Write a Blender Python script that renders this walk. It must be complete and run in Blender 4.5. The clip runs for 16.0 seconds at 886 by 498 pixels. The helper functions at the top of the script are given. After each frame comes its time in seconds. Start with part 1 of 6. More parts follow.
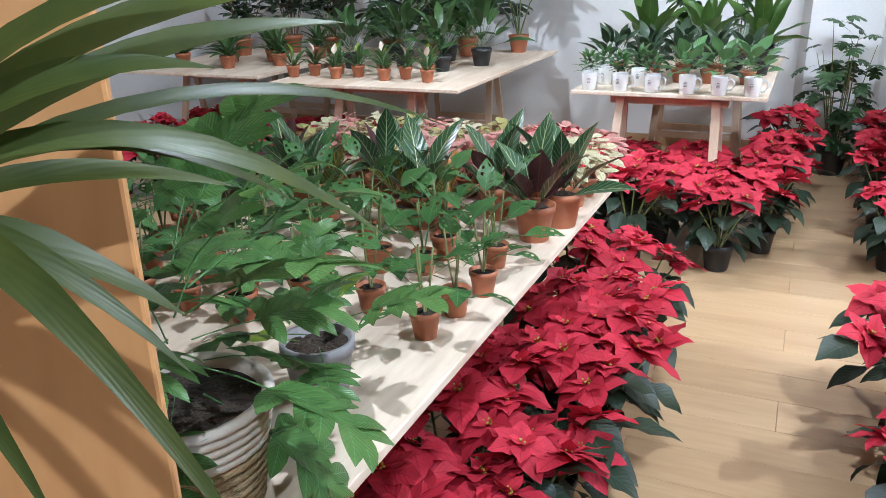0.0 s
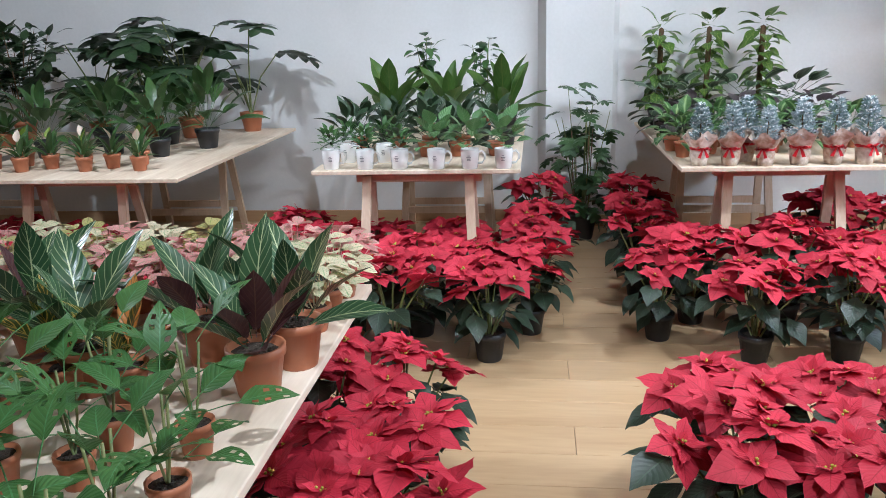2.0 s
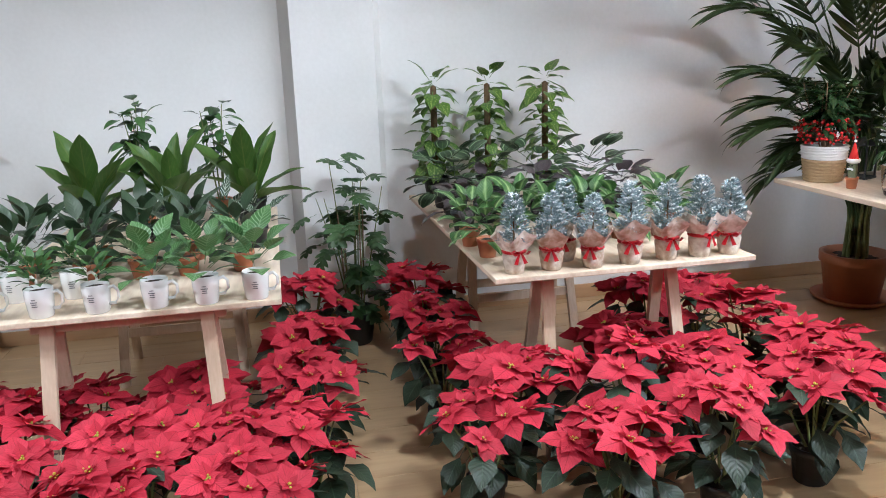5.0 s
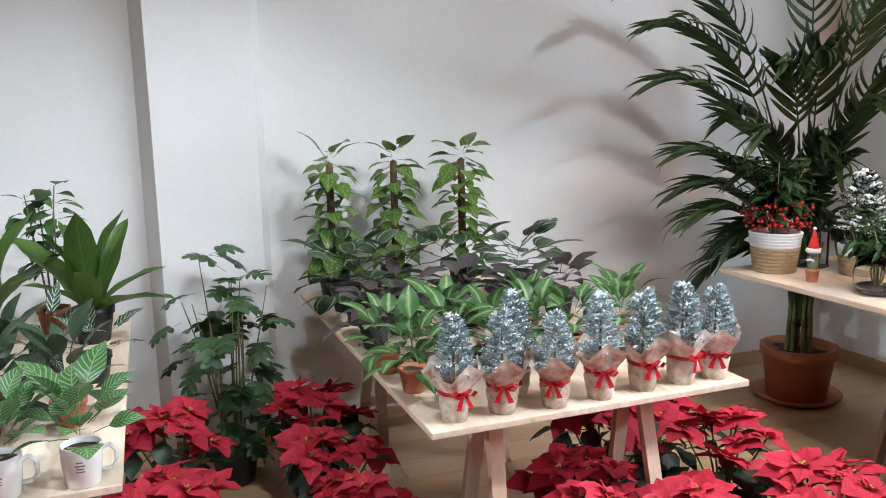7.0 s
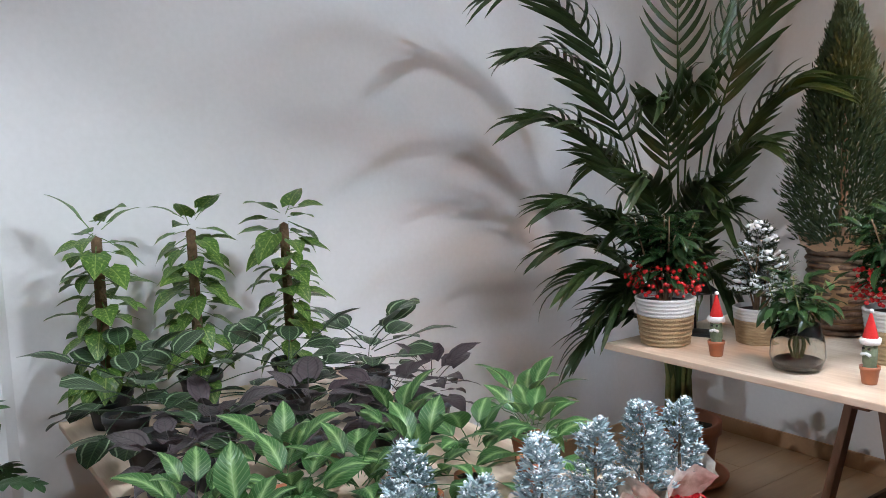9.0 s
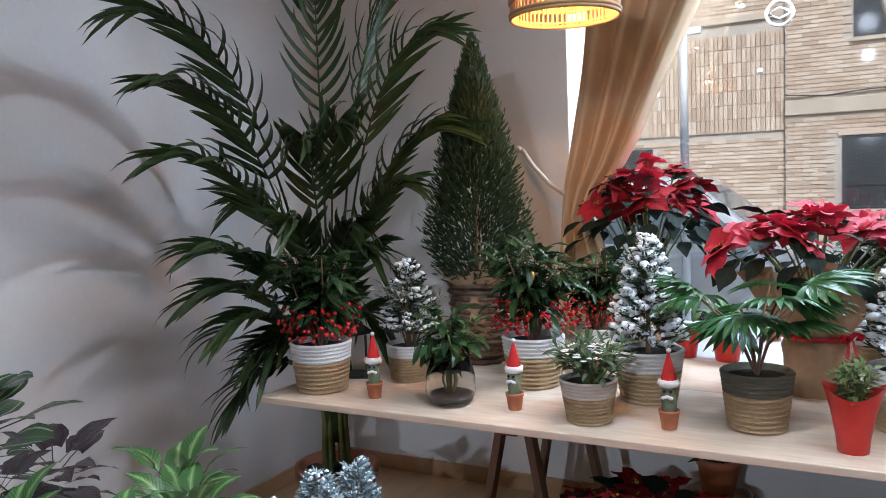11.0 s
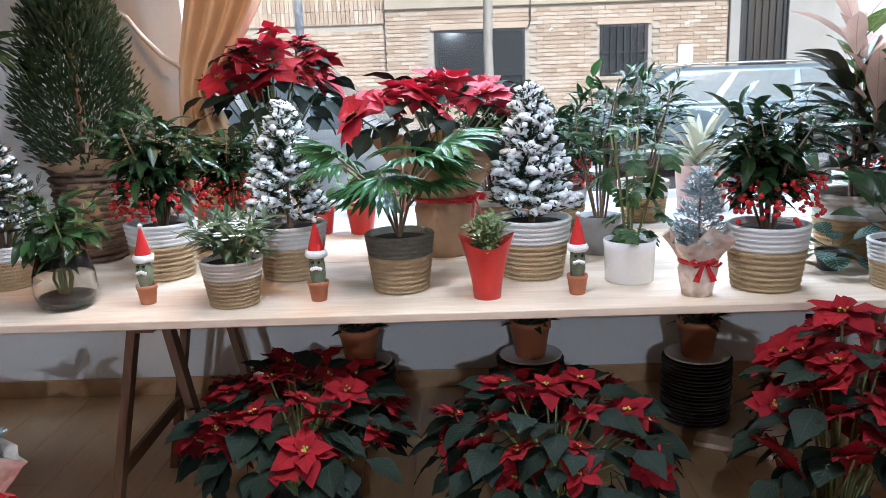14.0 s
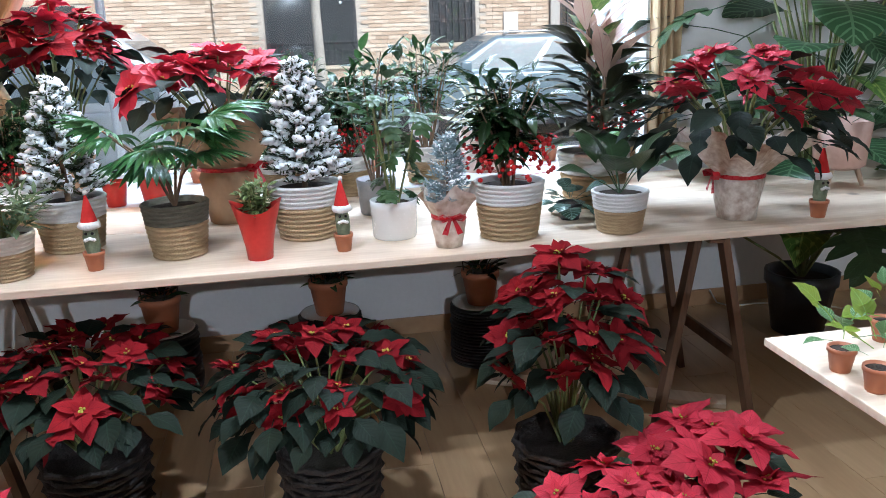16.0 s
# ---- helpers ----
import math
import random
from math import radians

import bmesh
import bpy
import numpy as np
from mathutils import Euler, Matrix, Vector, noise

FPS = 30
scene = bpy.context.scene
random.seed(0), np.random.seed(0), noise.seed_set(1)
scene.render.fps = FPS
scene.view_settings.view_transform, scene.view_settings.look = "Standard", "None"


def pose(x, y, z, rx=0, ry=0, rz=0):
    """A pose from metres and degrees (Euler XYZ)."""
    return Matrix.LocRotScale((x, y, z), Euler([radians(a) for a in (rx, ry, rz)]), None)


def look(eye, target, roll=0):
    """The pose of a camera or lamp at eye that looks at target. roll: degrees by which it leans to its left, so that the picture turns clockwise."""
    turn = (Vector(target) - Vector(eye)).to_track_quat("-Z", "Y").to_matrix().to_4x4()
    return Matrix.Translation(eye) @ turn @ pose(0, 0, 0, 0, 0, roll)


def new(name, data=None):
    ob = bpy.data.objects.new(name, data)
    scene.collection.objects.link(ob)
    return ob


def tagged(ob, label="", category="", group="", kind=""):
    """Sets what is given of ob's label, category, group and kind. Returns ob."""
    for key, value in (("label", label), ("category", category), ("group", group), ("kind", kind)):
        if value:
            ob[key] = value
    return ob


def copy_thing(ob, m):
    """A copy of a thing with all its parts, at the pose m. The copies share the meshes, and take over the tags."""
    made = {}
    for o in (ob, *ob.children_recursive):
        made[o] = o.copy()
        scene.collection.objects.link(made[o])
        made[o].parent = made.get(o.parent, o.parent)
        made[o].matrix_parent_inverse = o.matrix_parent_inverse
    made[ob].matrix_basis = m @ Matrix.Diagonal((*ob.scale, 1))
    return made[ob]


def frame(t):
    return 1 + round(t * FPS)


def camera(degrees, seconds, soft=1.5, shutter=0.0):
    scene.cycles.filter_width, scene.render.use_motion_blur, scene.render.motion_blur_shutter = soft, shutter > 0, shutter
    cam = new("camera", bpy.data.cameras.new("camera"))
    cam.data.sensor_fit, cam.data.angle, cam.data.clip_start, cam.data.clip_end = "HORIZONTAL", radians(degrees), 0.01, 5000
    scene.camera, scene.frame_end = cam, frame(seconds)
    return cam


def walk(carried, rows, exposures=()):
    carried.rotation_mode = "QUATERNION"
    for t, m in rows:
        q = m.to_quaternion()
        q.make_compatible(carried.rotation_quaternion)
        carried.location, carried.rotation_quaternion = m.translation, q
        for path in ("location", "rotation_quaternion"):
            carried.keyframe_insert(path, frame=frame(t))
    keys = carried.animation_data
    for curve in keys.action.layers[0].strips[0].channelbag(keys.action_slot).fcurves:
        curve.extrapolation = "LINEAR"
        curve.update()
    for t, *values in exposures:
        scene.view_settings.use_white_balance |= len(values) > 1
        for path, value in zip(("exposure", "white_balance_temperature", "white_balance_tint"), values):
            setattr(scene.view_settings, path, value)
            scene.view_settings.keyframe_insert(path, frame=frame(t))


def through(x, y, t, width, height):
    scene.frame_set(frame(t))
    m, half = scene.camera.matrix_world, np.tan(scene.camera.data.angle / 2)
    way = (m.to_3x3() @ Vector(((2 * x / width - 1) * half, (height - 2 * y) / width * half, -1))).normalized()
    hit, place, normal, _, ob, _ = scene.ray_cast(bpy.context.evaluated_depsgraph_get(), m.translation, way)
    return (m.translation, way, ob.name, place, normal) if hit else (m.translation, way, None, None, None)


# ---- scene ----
cam = camera(58.8, 16.0, soft=0.9)
PATH = [
    (0, (0.555, 1.752, 1.444), (-0.236, 3.451, 0.746), -1.7),
    (0.5, (0.512, 1.894, 1.432), (-0.122, 3.691, 0.823), -1.7),
    (1, (0.491, 2.062, 1.392), (-0.007, 3.914, 0.825), -1.7),
    (1.5, (0.485, 2.2, 1.384), (0.116, 4.087, 0.834), -1.8),
    (2, (0.459, 2.329, 1.381), (0.226, 4.24, 0.841), -1.8),
    (2.5, (0.449, 2.48, 1.395), (0.355, 4.405, 0.859), -1.8),
    (3, (0.457, 2.651, 1.408), (0.505, 4.579, 0.876), -1.7),
    (3.5, (0.438, 2.847, 1.426), (0.613, 4.769, 0.903), -1.6),
    (4, (0.412, 3.074, 1.454), (0.674, 4.991, 0.948), -1.7),
    (4.2, (0.426, 3.155, 1.469), (0.716, 5.068, 0.961), -1.9),
    (6.3, (0.403, 3.932, 1.525), (0.966, 5.813, 1.147), -1.4),
    (6.5, (0.443, 4.02, 1.53), (1.04, 5.894, 1.167), -1.4),
    (7, (0.49, 4.196, 1.525), (1.184, 6.042, 1.196), -1.2),
    (7.5, (0.489, 4.422, 1.536), (1.286, 6.232, 1.238), -1.4),
    (8, (0.511, 4.616, 1.514), (1.407, 6.384, 1.245), -1.6),
    (8.2, (0.55, 4.702, 1.515), (1.483, 6.451, 1.252), -1.7),
    (10.3, (0.87, 5.246, 1.562), (2.453, 6.459, 1.405), -1.9),
    (10.5, (0.859, 5.236, 1.56), (2.5, 6.369, 1.404), -1.7),
    (11, (0.836, 5.176, 1.541), (2.587, 6.129, 1.381), -2.2),
    (11.5, (0.877, 5.232, 1.518), (2.722, 5.982, 1.339), -2.2),
    (12, (0.906, 5.279, 1.494), (2.813, 5.841, 1.276), -2.3),
    (12.5, (0.926, 5.286, 1.472), (2.866, 5.683, 1.194), -2.3),
    (13, (0.953, 5.288, 1.455), (2.906, 5.551, 1.114), -2.2),
    (13.5, (0.969, 5.289, 1.45), (2.923, 5.439, 1.051), -2.2),
    (14, (0.97, 5.295, 1.435), (2.92, 5.328, 0.991), -2.0),
    (14.5, (0.958, 5.26, 1.425), (2.898, 5.178, 0.945), -1.9),
    (15, (0.907, 5.222, 1.433), (2.833, 5.044, 0.925), -1.9),
    (15.5, (0.817, 5.155, 1.441), (2.732, 4.914, 0.918), -2.0),
    (16, (0.74, 5.05, 1.456), (2.639, 4.726, 0.919), -2.1),
]
EXPOSURES = [(0, 0.32, 5750, 10), (1.0, 0.12, 5850, 10), (2.0, 0.0, 5850, 10), (4.2, 0.0, 5950, 10), (7.0, 0.05, 6200, 10), (8.2, 0.05, 6150, 10), (10.3, -0.56, 5750, 12), (11.0, -0.56, 5750, 12), (12.0, -0.42, 5700, 12), (14.0, -0.18, 5700, 11), (16.0, -0.06, 5700, 10)]
walk(cam, [(t, look(eye, target, roll)) for t, eye, target, roll in PATH], EXPOSURES)
SKY, SUN_POWER, WINDOW_WATTS = 0.15, 5.0, 170
LAMP_TINT = (0.89, 0.95, 1.0)
# Last three rows are added fills: table-side floor, wooden panel, under the long table.
SPOTS_AND_FILLS = [(0.9, 3.0, -0.3, 3.4, 180), (2.2, 4.7, 1.3, 5.7, 200), (0.7, 6.2, 0.2, 6.8, 110), (3.0, 4.5, 2.4, 7.5, 130), (-1.4, 5.0, -2.0, 6.6, 200), (3.0, 2.2, 2.6, 3.4, 60), (1.9, 5.6, 3.1, 4.6, 125), (1.3, 0.7, 0.2, 2.4, 160), (-4.2, 5.2, 3.4, 4.8, 560)]
NARROW = {130: 78, 560: 46}

# ---- light ----
world = bpy.data.worlds.new("overcast_sky")
scene.world = world
world.use_nodes = True
wn, wl = world.node_tree.nodes, world.node_tree.links
sky = wn.new("ShaderNodeTexSky")
sky.sky_type, sky.sun_disc = "NISHITA", False
sky.sun_elevation, sky.sun_rotation = radians(38), radians(250)
sky.air_density, sky.dust_density = 1.0, 3.0
wn["Background"].inputs["Strength"].default_value = SKY
wl.new(sky.outputs["Color"], wn["Background"].inputs["Color"])


def lamp(name, kind, m, energy, colour, size=0.1, **more):
    data = bpy.data.lights.new(name, kind)
    data.energy, data.color = energy, colour
    if kind == "AREA":
        data.shape, data.size = "DISK", size
    elif kind == "SUN":
        data.angle = size
    else:
        data.shadow_soft_size = size
    if kind == "SPOT":
        data.spot_size, data.spot_blend = radians(more.get("cone", 100)), 0.6
    ob = new(name, data)
    ob.matrix_basis = m
    return ob


lamp("sun", "SUN", look((-14, -8, 26), (14, 3, 0)), SUN_POWER, (1.0, 0.96, 0.9), radians(12))
# Unseen spots at ceiling height, the added fills among them.
for x, y, tx, ty, watts in SPOTS_AND_FILLS:
    lamp("spot_or_fill", "SPOT", look((x, y, 3.15), (tx, ty, 0.4)), watts, LAMP_TINT, 0.03, cone=NARROW.get(watts, 105))
day = lamp("window_daylight", "AREA", look((4.58, 4.9, 2.62), (3.0, 4.9, 0.6)), WINDOW_WATTS, (0.76, 0.88, 1.0), 2.6)
day.data.shape, day.data.size, day.data.size_y = "RECTANGLE", 2.8, 0.25

# ---- helpers of this scene ----
rnd = random.Random(7)
U = rnd.uniform


def ramp(nt, fac, stops):
    r = nt.nodes.new("ShaderNodeValToRGB")
    while len(r.color_ramp.elements) < len(stops):
        r.color_ramp.elements.new(0.5)
    for el, (p, c) in zip(r.color_ramp.elements, stops):
        el.position, el.color = p, (*c, 1)
    nt.links.new(fac, r.inputs["Fac"])
    return r.outputs["Color"]


def tex(nt, kind, scale, detail=4.0, coords="Object", stretch=(1, 1, 1), **more):
    co = nt.nodes.new("ShaderNodeTexCoord")
    mp = nt.nodes.new("ShaderNodeMapping")
    mp.inputs["Scale"].default_value = stretch
    nt.links.new(co.outputs[coords], mp.inputs["Vector"])
    t = nt.nodes.new(kind)
    t.inputs["Scale"].default_value = scale
    if "Detail" in t.inputs:
        t.inputs["Detail"].default_value = detail
    for k, v in more.items():
        t.inputs[k].default_value = v
    nt.links.new(mp.outputs["Vector"], t.inputs["Vector"])
    return t


def math_node(nt, op, a, b=None, c=None):
    n = nt.nodes.new("ShaderNodeMath")
    n.operation = op
    for i, v in enumerate((a, b, c)):
        if v is None:
            continue
        if isinstance(v, (int, float)):
            n.inputs[i].default_value = v
        else:
            nt.links.new(v, n.inputs[i])
    return n.outputs[0]


def mix(nt, fac, a, b, mode="MIX"):
    n = nt.nodes.new("ShaderNodeMix")
    n.data_type, n.blend_type = "RGBA", mode
    for i, v in ((0, fac), (6, a), (7, b)):
        if isinstance(v, (int, float)):
            n.inputs[i].default_value = v
        elif isinstance(v, tuple):
            n.inputs[i].default_value = (*v, 1)
        else:
            nt.links.new(v, n.inputs[i])
    return n.outputs[2]


def material(name, rough=0.6, metal=0.0, spec=0.5):
    m = bpy.data.materials.new(name)
    m.use_nodes = True
    b = m.node_tree.nodes["Principled BSDF"]
    b.inputs["Roughness"].default_value, b.inputs["Metallic"].default_value = rough, metal
    b.inputs["Specular IOR Level"].default_value = spec
    return m, m.node_tree, b


def bump(nt, b, height, strength=0.3, distance=0.01):
    n = nt.nodes.new("ShaderNodeBump")
    n.inputs["Strength"].default_value, n.inputs["Distance"].default_value = strength, distance
    nt.links.new(height, n.inputs["Height"])
    nt.links.new(n.outputs["Normal"], b.inputs["Normal"])


def noisy(name, c1, c2, scale=8.0, rough=0.6, grain=80.0, relief=0.2, metal=0.0, stretch=(1, 1, 1), spec=0.5, depth=0.004):
    """A surface of two tones, mottled at one size and grained at a finer one."""
    m, nt, b = material(name, rough, metal, spec)
    big, fine = tex(nt, "ShaderNodeTexNoise", scale, 5, stretch=stretch), tex(nt, "ShaderNodeTexNoise", grain, 3, stretch=stretch)
    info = nt.nodes.new("ShaderNodeObjectInfo")
    f = math_node(nt, "ADD", math_node(nt, "MULTIPLY", big.outputs["Fac"], 0.7), math_node(nt, "MULTIPLY", fine.outputs["Fac"], 0.3))
    f = math_node(nt, "ADD", f, math_node(nt, "MULTIPLY", math_node(nt, "SUBTRACT", info.outputs["Random"], 0.5), 0.2))
    nt.links.new(ramp(nt, f, [(0.3, c1), (0.7, c2)]), b.inputs["Base Color"])
    nt.links.new(math_node(nt, "MULTIPLY_ADD", fine.outputs["Fac"], 0.3, rough - 0.15), b.inputs["Roughness"])
    bump(nt, b, fine.outputs["Fac"], relief, depth)
    return m


def wood(name, c1, c2, along="x", scale=6.0, rough=0.5, knots=True):
    m, nt, b = material(name, rough)
    s = {"x": (0.12, 1, 1), "y": (1, 0.12, 1), "z": (1, 1, 0.12)}[along]
    co = nt.nodes.new("ShaderNodeTexCoord")
    info = nt.nodes.new("ShaderNodeObjectInfo")
    add = nt.nodes.new("ShaderNodeVectorMath")
    add.operation = "MULTIPLY_ADD"
    comb = nt.nodes.new("ShaderNodeCombineXYZ")
    for i in range(3):
        nt.links.new(info.outputs["Random"], comb.inputs[i])
    add.inputs[1].default_value = (31, 17, 23)
    nt.links.new(comb.outputs[0], add.inputs[0])
    nt.links.new(co.outputs["Object"], add.inputs[2])
    mp = nt.nodes.new("ShaderNodeMapping")
    mp.inputs["Scale"].default_value = s
    nt.links.new(add.outputs[0], mp.inputs["Vector"])
    w = nt.nodes.new("ShaderNodeTexNoise")
    w.inputs["Scale"].default_value, w.inputs["Detail"].default_value, w.inputs["Distortion"].default_value = scale, 6, 1.6
    g = nt.nodes.new("ShaderNodeTexNoise")
    g.inputs["Scale"].default_value, g.inputs["Detail"].default_value = scale * 14, 3
    for t in (w, g):
        nt.links.new(mp.outputs[0], t.inputs["Vector"])
    f = math_node(nt, "ADD", math_node(nt, "MULTIPLY", w.outputs["Fac"], 0.65), math_node(nt, "MULTIPLY", g.outputs["Fac"], 0.35))
    f = math_node(nt, "ADD", f, math_node(nt, "MULTIPLY", math_node(nt, "SUBTRACT", info.outputs["Random"], 0.5), 0.12))
    col = ramp(nt, f, [(0.32, c1), (0.68, c2)])
    if knots:
        v = nt.nodes.new("ShaderNodeTexVoronoi")
        v.inputs["Scale"].default_value = 2.6
        nt.links.new(add.outputs[0], v.inputs["Vector"])
        k = ramp(nt, v.outputs["Distance"], [(0.035, (1, 1, 1)), (0.075, (0, 0, 0))])
        col = mix(nt, math_node(nt, "MULTIPLY", k, 0.8), col, tuple(0.4 * a for a in c1))
    nt.links.new(col, b.inputs["Base Color"])
    nt.links.new(math_node(nt, "MULTIPLY_ADD", g.outputs["Fac"], 0.25, rough - 0.12), b.inputs["Roughness"])
    bump(nt, b, g.outputs["Fac"], 0.15, 0.002)
    return m


def leafy(name, base, light, vein=None, style="plain", rough=0.4, through=0.22, veins=9.0, second=None, amount=0.5, spec=0.45, relief=0.35):
    """A leaf blade: u runs across, v from stalk to tip. style: plain, ribs, band (pale middle), edge (pale rim), net, spots."""
    if base[1] > base[0] and base[1] > base[2]:
        base, light = ((c[0] * 1.15, c[1] * 0.88, c[2] * 0.8) for c in (base, light))
    m, nt, b = material(name, rough, 0, spec)
    uv = nt.nodes.new("ShaderNodeUVMap")
    sep = nt.nodes.new("ShaderNodeSeparateXYZ")
    nt.links.new(uv.outputs[0], sep.inputs[0])
    u = math_node(nt, "ABSOLUTE", math_node(nt, "SUBTRACT", sep.outputs[0], 0.5))
    v = sep.outputs[1]
    info = nt.nodes.new("ShaderNodeObjectInfo")
    geo = nt.nodes.new("ShaderNodeNewGeometry")
    n = tex(nt, "ShaderNodeTexNoise", 26, 4)
    f = math_node(nt, "ADD", math_node(nt, "MULTIPLY", n.outputs["Fac"], 0.55), math_node(nt, "MULTIPLY", info.outputs["Random"], 0.22))
    f = math_node(nt, "ADD", f, math_node(nt, "MULTIPLY", geo.outputs["Random Per Island"], 0.28))
    col = ramp(nt, f, [(0.25, base), (0.8, light)])
    diag = math_node(nt, "FRACT", math_node(nt, "MULTIPLY", math_node(nt, "SUBTRACT", v, math_node(nt, "MULTIPLY", u, 0.55)), veins))
    side = math_node(nt, "ABSOLUTE", math_node(nt, "SUBTRACT", diag, 0.5))
    rib = math_node(nt, "LESS_THAN", u, 0.022)
    if vein:
        line = math_node(nt, "MAXIMUM", rib, math_node(nt, "MULTIPLY", math_node(nt, "LESS_THAN", side, 0.07 if style != "ribs" else 0.13), 0.45 if style != "ribs" else 1.0))
        if style == "band":
            wob = math_node(nt, "ADD", u, math_node(nt, "MULTIPLY", n.outputs["Fac"], 0.35))
            col = mix(nt, ramp(nt, wob, [(0.20, (1, 1, 1)), (0.34, (0, 0, 0))]), col, second or vein)
        elif style == "edge":
            col = mix(nt, ramp(nt, math_node(nt, "ABSOLUTE", math_node(nt, "SUBTRACT", u, 0.33)), [(0.012, (1, 1, 1)), (0.04, (0, 0, 0))]), col, second or vein)
        elif style == "spots":
            vo = tex(nt, "ShaderNodeTexVoronoi", 7.5, coords="UV")
            col = mix(nt, ramp(nt, vo.outputs["Distance"], [(0.2, (1, 1, 1)), (0.28, (0, 0, 0))]), col, second or vein)
        elif style == "blotch":
            nb = tex(nt, "ShaderNodeTexNoise", 6, 3, coords="UV")
            col = mix(nt, ramp(nt, nb.outputs["Fac"], [(0.62 - amount * 0.25, (0, 0, 0)), (0.7 - amount * 0.25, (1, 1, 1))]), col, second or vein)
        col = mix(nt, math_node(nt, "MULTIPLY", line, 0.75), col, vein)
    nt.links.new(col, b.inputs["Base Color"])
    bump(nt, b, math_node(nt, "ADD", side, math_node(nt, "MULTIPLY", n.outputs["Fac"], 0.6)), relief, 0.003)
    tr = nt.nodes.new("ShaderNodeBsdfTranslucent")
    nt.links.new(col, tr.inputs["Color"])
    ms = nt.nodes.new("ShaderNodeMixShader")
    ms.inputs[0].default_value = through
    out = nt.nodes["Material Output"]
    nt.links.new(b.outputs[0], ms.inputs[1])
    nt.links.new(tr.outputs[0], ms.inputs[2])
    nt.links.new(ms.outputs[0], out.inputs["Surface"])
    return m


def as_mesh(bm, mat, smooth=True, name="m"):
    me = bpy.data.meshes.new(name)
    bm.normal_update()
    bm.to_mesh(me)
    bm.free()
    if smooth:
        for p in me.polygons:
            p.use_smooth = True
    me.materials.append(mat)
    return me


def part(name, src, mat=None, parent=None, label="", m=None, smooth=True):
    """Links a bmesh or a mesh as one object, under a thing or a part if one is given."""
    ob = new(name, as_mesh(src, mat, smooth, name) if isinstance(src, bmesh.types.BMesh) else src)
    if parent:
        ob.parent = parent
    if m is not None:
        ob.matrix_basis = m
    return tagged(ob, label)


def thing(name, label, category, at=(0, 0, 0), rz=0.0, s=1.0, group="", kind="", rx=0.0, ry=0.0):
    ob = new(name)
    ob.empty_display_size = 0.1
    ob.matrix_basis = pose(*at, rx, ry, rz) @ Matrix.Diagonal((s, s, s, 1))
    return tagged(ob, label, category, group, kind)


def solid(name, bm, mat, label, category="", kind="structure", group="", smooth=False):
    return tagged(part(name, bm, mat, smooth=smooth), label, category, group, kind)


def again(ob, at, rz=0.0, s=1.0, label="", group="", tilt=0.0):
    """A copy of a thing at another place, turned and scaled."""
    m = pose(*at, tilt, 0, rz) @ Matrix.Diagonal((s, s, s, 1))
    c = copy_thing(ob, m)
    c.matrix_basis = m
    return tagged(c, label, "", group)


def box(bm, x0, x1, y0, y1, z0, z1, bevel=0.0, m=None):
    r = bmesh.ops.create_cube(bm, size=1, matrix=Matrix.Translation(((x0 + x1) / 2, (y0 + y1) / 2, (z0 + z1) / 2)) @ Matrix.Diagonal((x1 - x0, y1 - y0, z1 - z0, 1)))
    if bevel:
        es = list({e for v in r["verts"] for e in v.link_edges})
        vs = bmesh.ops.bevel(bm, geom=es, offset=bevel, segments=2, affect="EDGES", profile=0.5)["verts"]
        r["verts"] = list({*vs, *[v for v in r["verts"] if v.is_valid]})
    if m is not None:
        bmesh.ops.transform(bm, matrix=m, verts=[v for v in r["verts"] if v.is_valid])
    return bm


def boxed(*dims, bevel=0.0, m=None):
    return box(bmesh.new(), *dims, bevel=bevel, m=m)


def lathe(profile, seg=20, bm=None, wob=0.0, close=False):
    """Turns (radius, height) rows round z; a radius of 0 closes the end."""
    bm = bm or bmesh.new()
    rings = []
    for i, (r, z) in enumerate(profile):
        if r == 0:
            rings.append([bm.verts.new((0, 0, z))])
        else:
            ring = []
            for k in range(seg):
                a = 2 * math.pi * k / seg
                rr = r * (1 + wob * math.sin(3 * a + i * 1.7) + wob * 0.6 * math.sin(7 * a + i))
                ring.append(bm.verts.new((rr * math.cos(a), rr * math.sin(a), z)))
            rings.append(ring)
    for a, b in zip(rings, rings[1:]):
        for k in range(seg):
            q = [a[k % len(a)], a[(k + 1) % len(a)], b[(k + 1) % len(b)], b[k % len(b)]]
            q = list(dict.fromkeys(q))
            if len(q) > 2:
                bm.faces.new(q)
    return bm


def tube(bm, pts, radii, seg=6):
    """A round stem along points."""
    pts = [Vector(p) for p in pts]
    if isinstance(radii, (int, float)):
        radii = [radii] * len(pts)
    rings = []
    for i, p in enumerate(pts):
        d = (pts[min(i + 1, len(pts) - 1)] - pts[max(i - 1, 0)]).normalized()
        side = d.cross(Vector((0.31, 0.17, 0.93)) if abs(d.z) < 0.93 else Vector((1, 0.1, 0))).normalized()
        up = side.cross(d)
        rings.append([bm.verts.new(p + radii[i] * (math.cos(2 * math.pi * k / seg) * side + math.sin(2 * math.pi * k / seg) * up)) for k in range(seg)])
    for a, b in zip(rings, rings[1:]):
        for k in range(seg):
            bm.faces.new((a[k], a[(k + 1) % seg], b[(k + 1) % seg], b[k]))
    for r in (rings[0], rings[-1]):
        if len(r) > 2:
            bm.faces.new(r)
    return bm


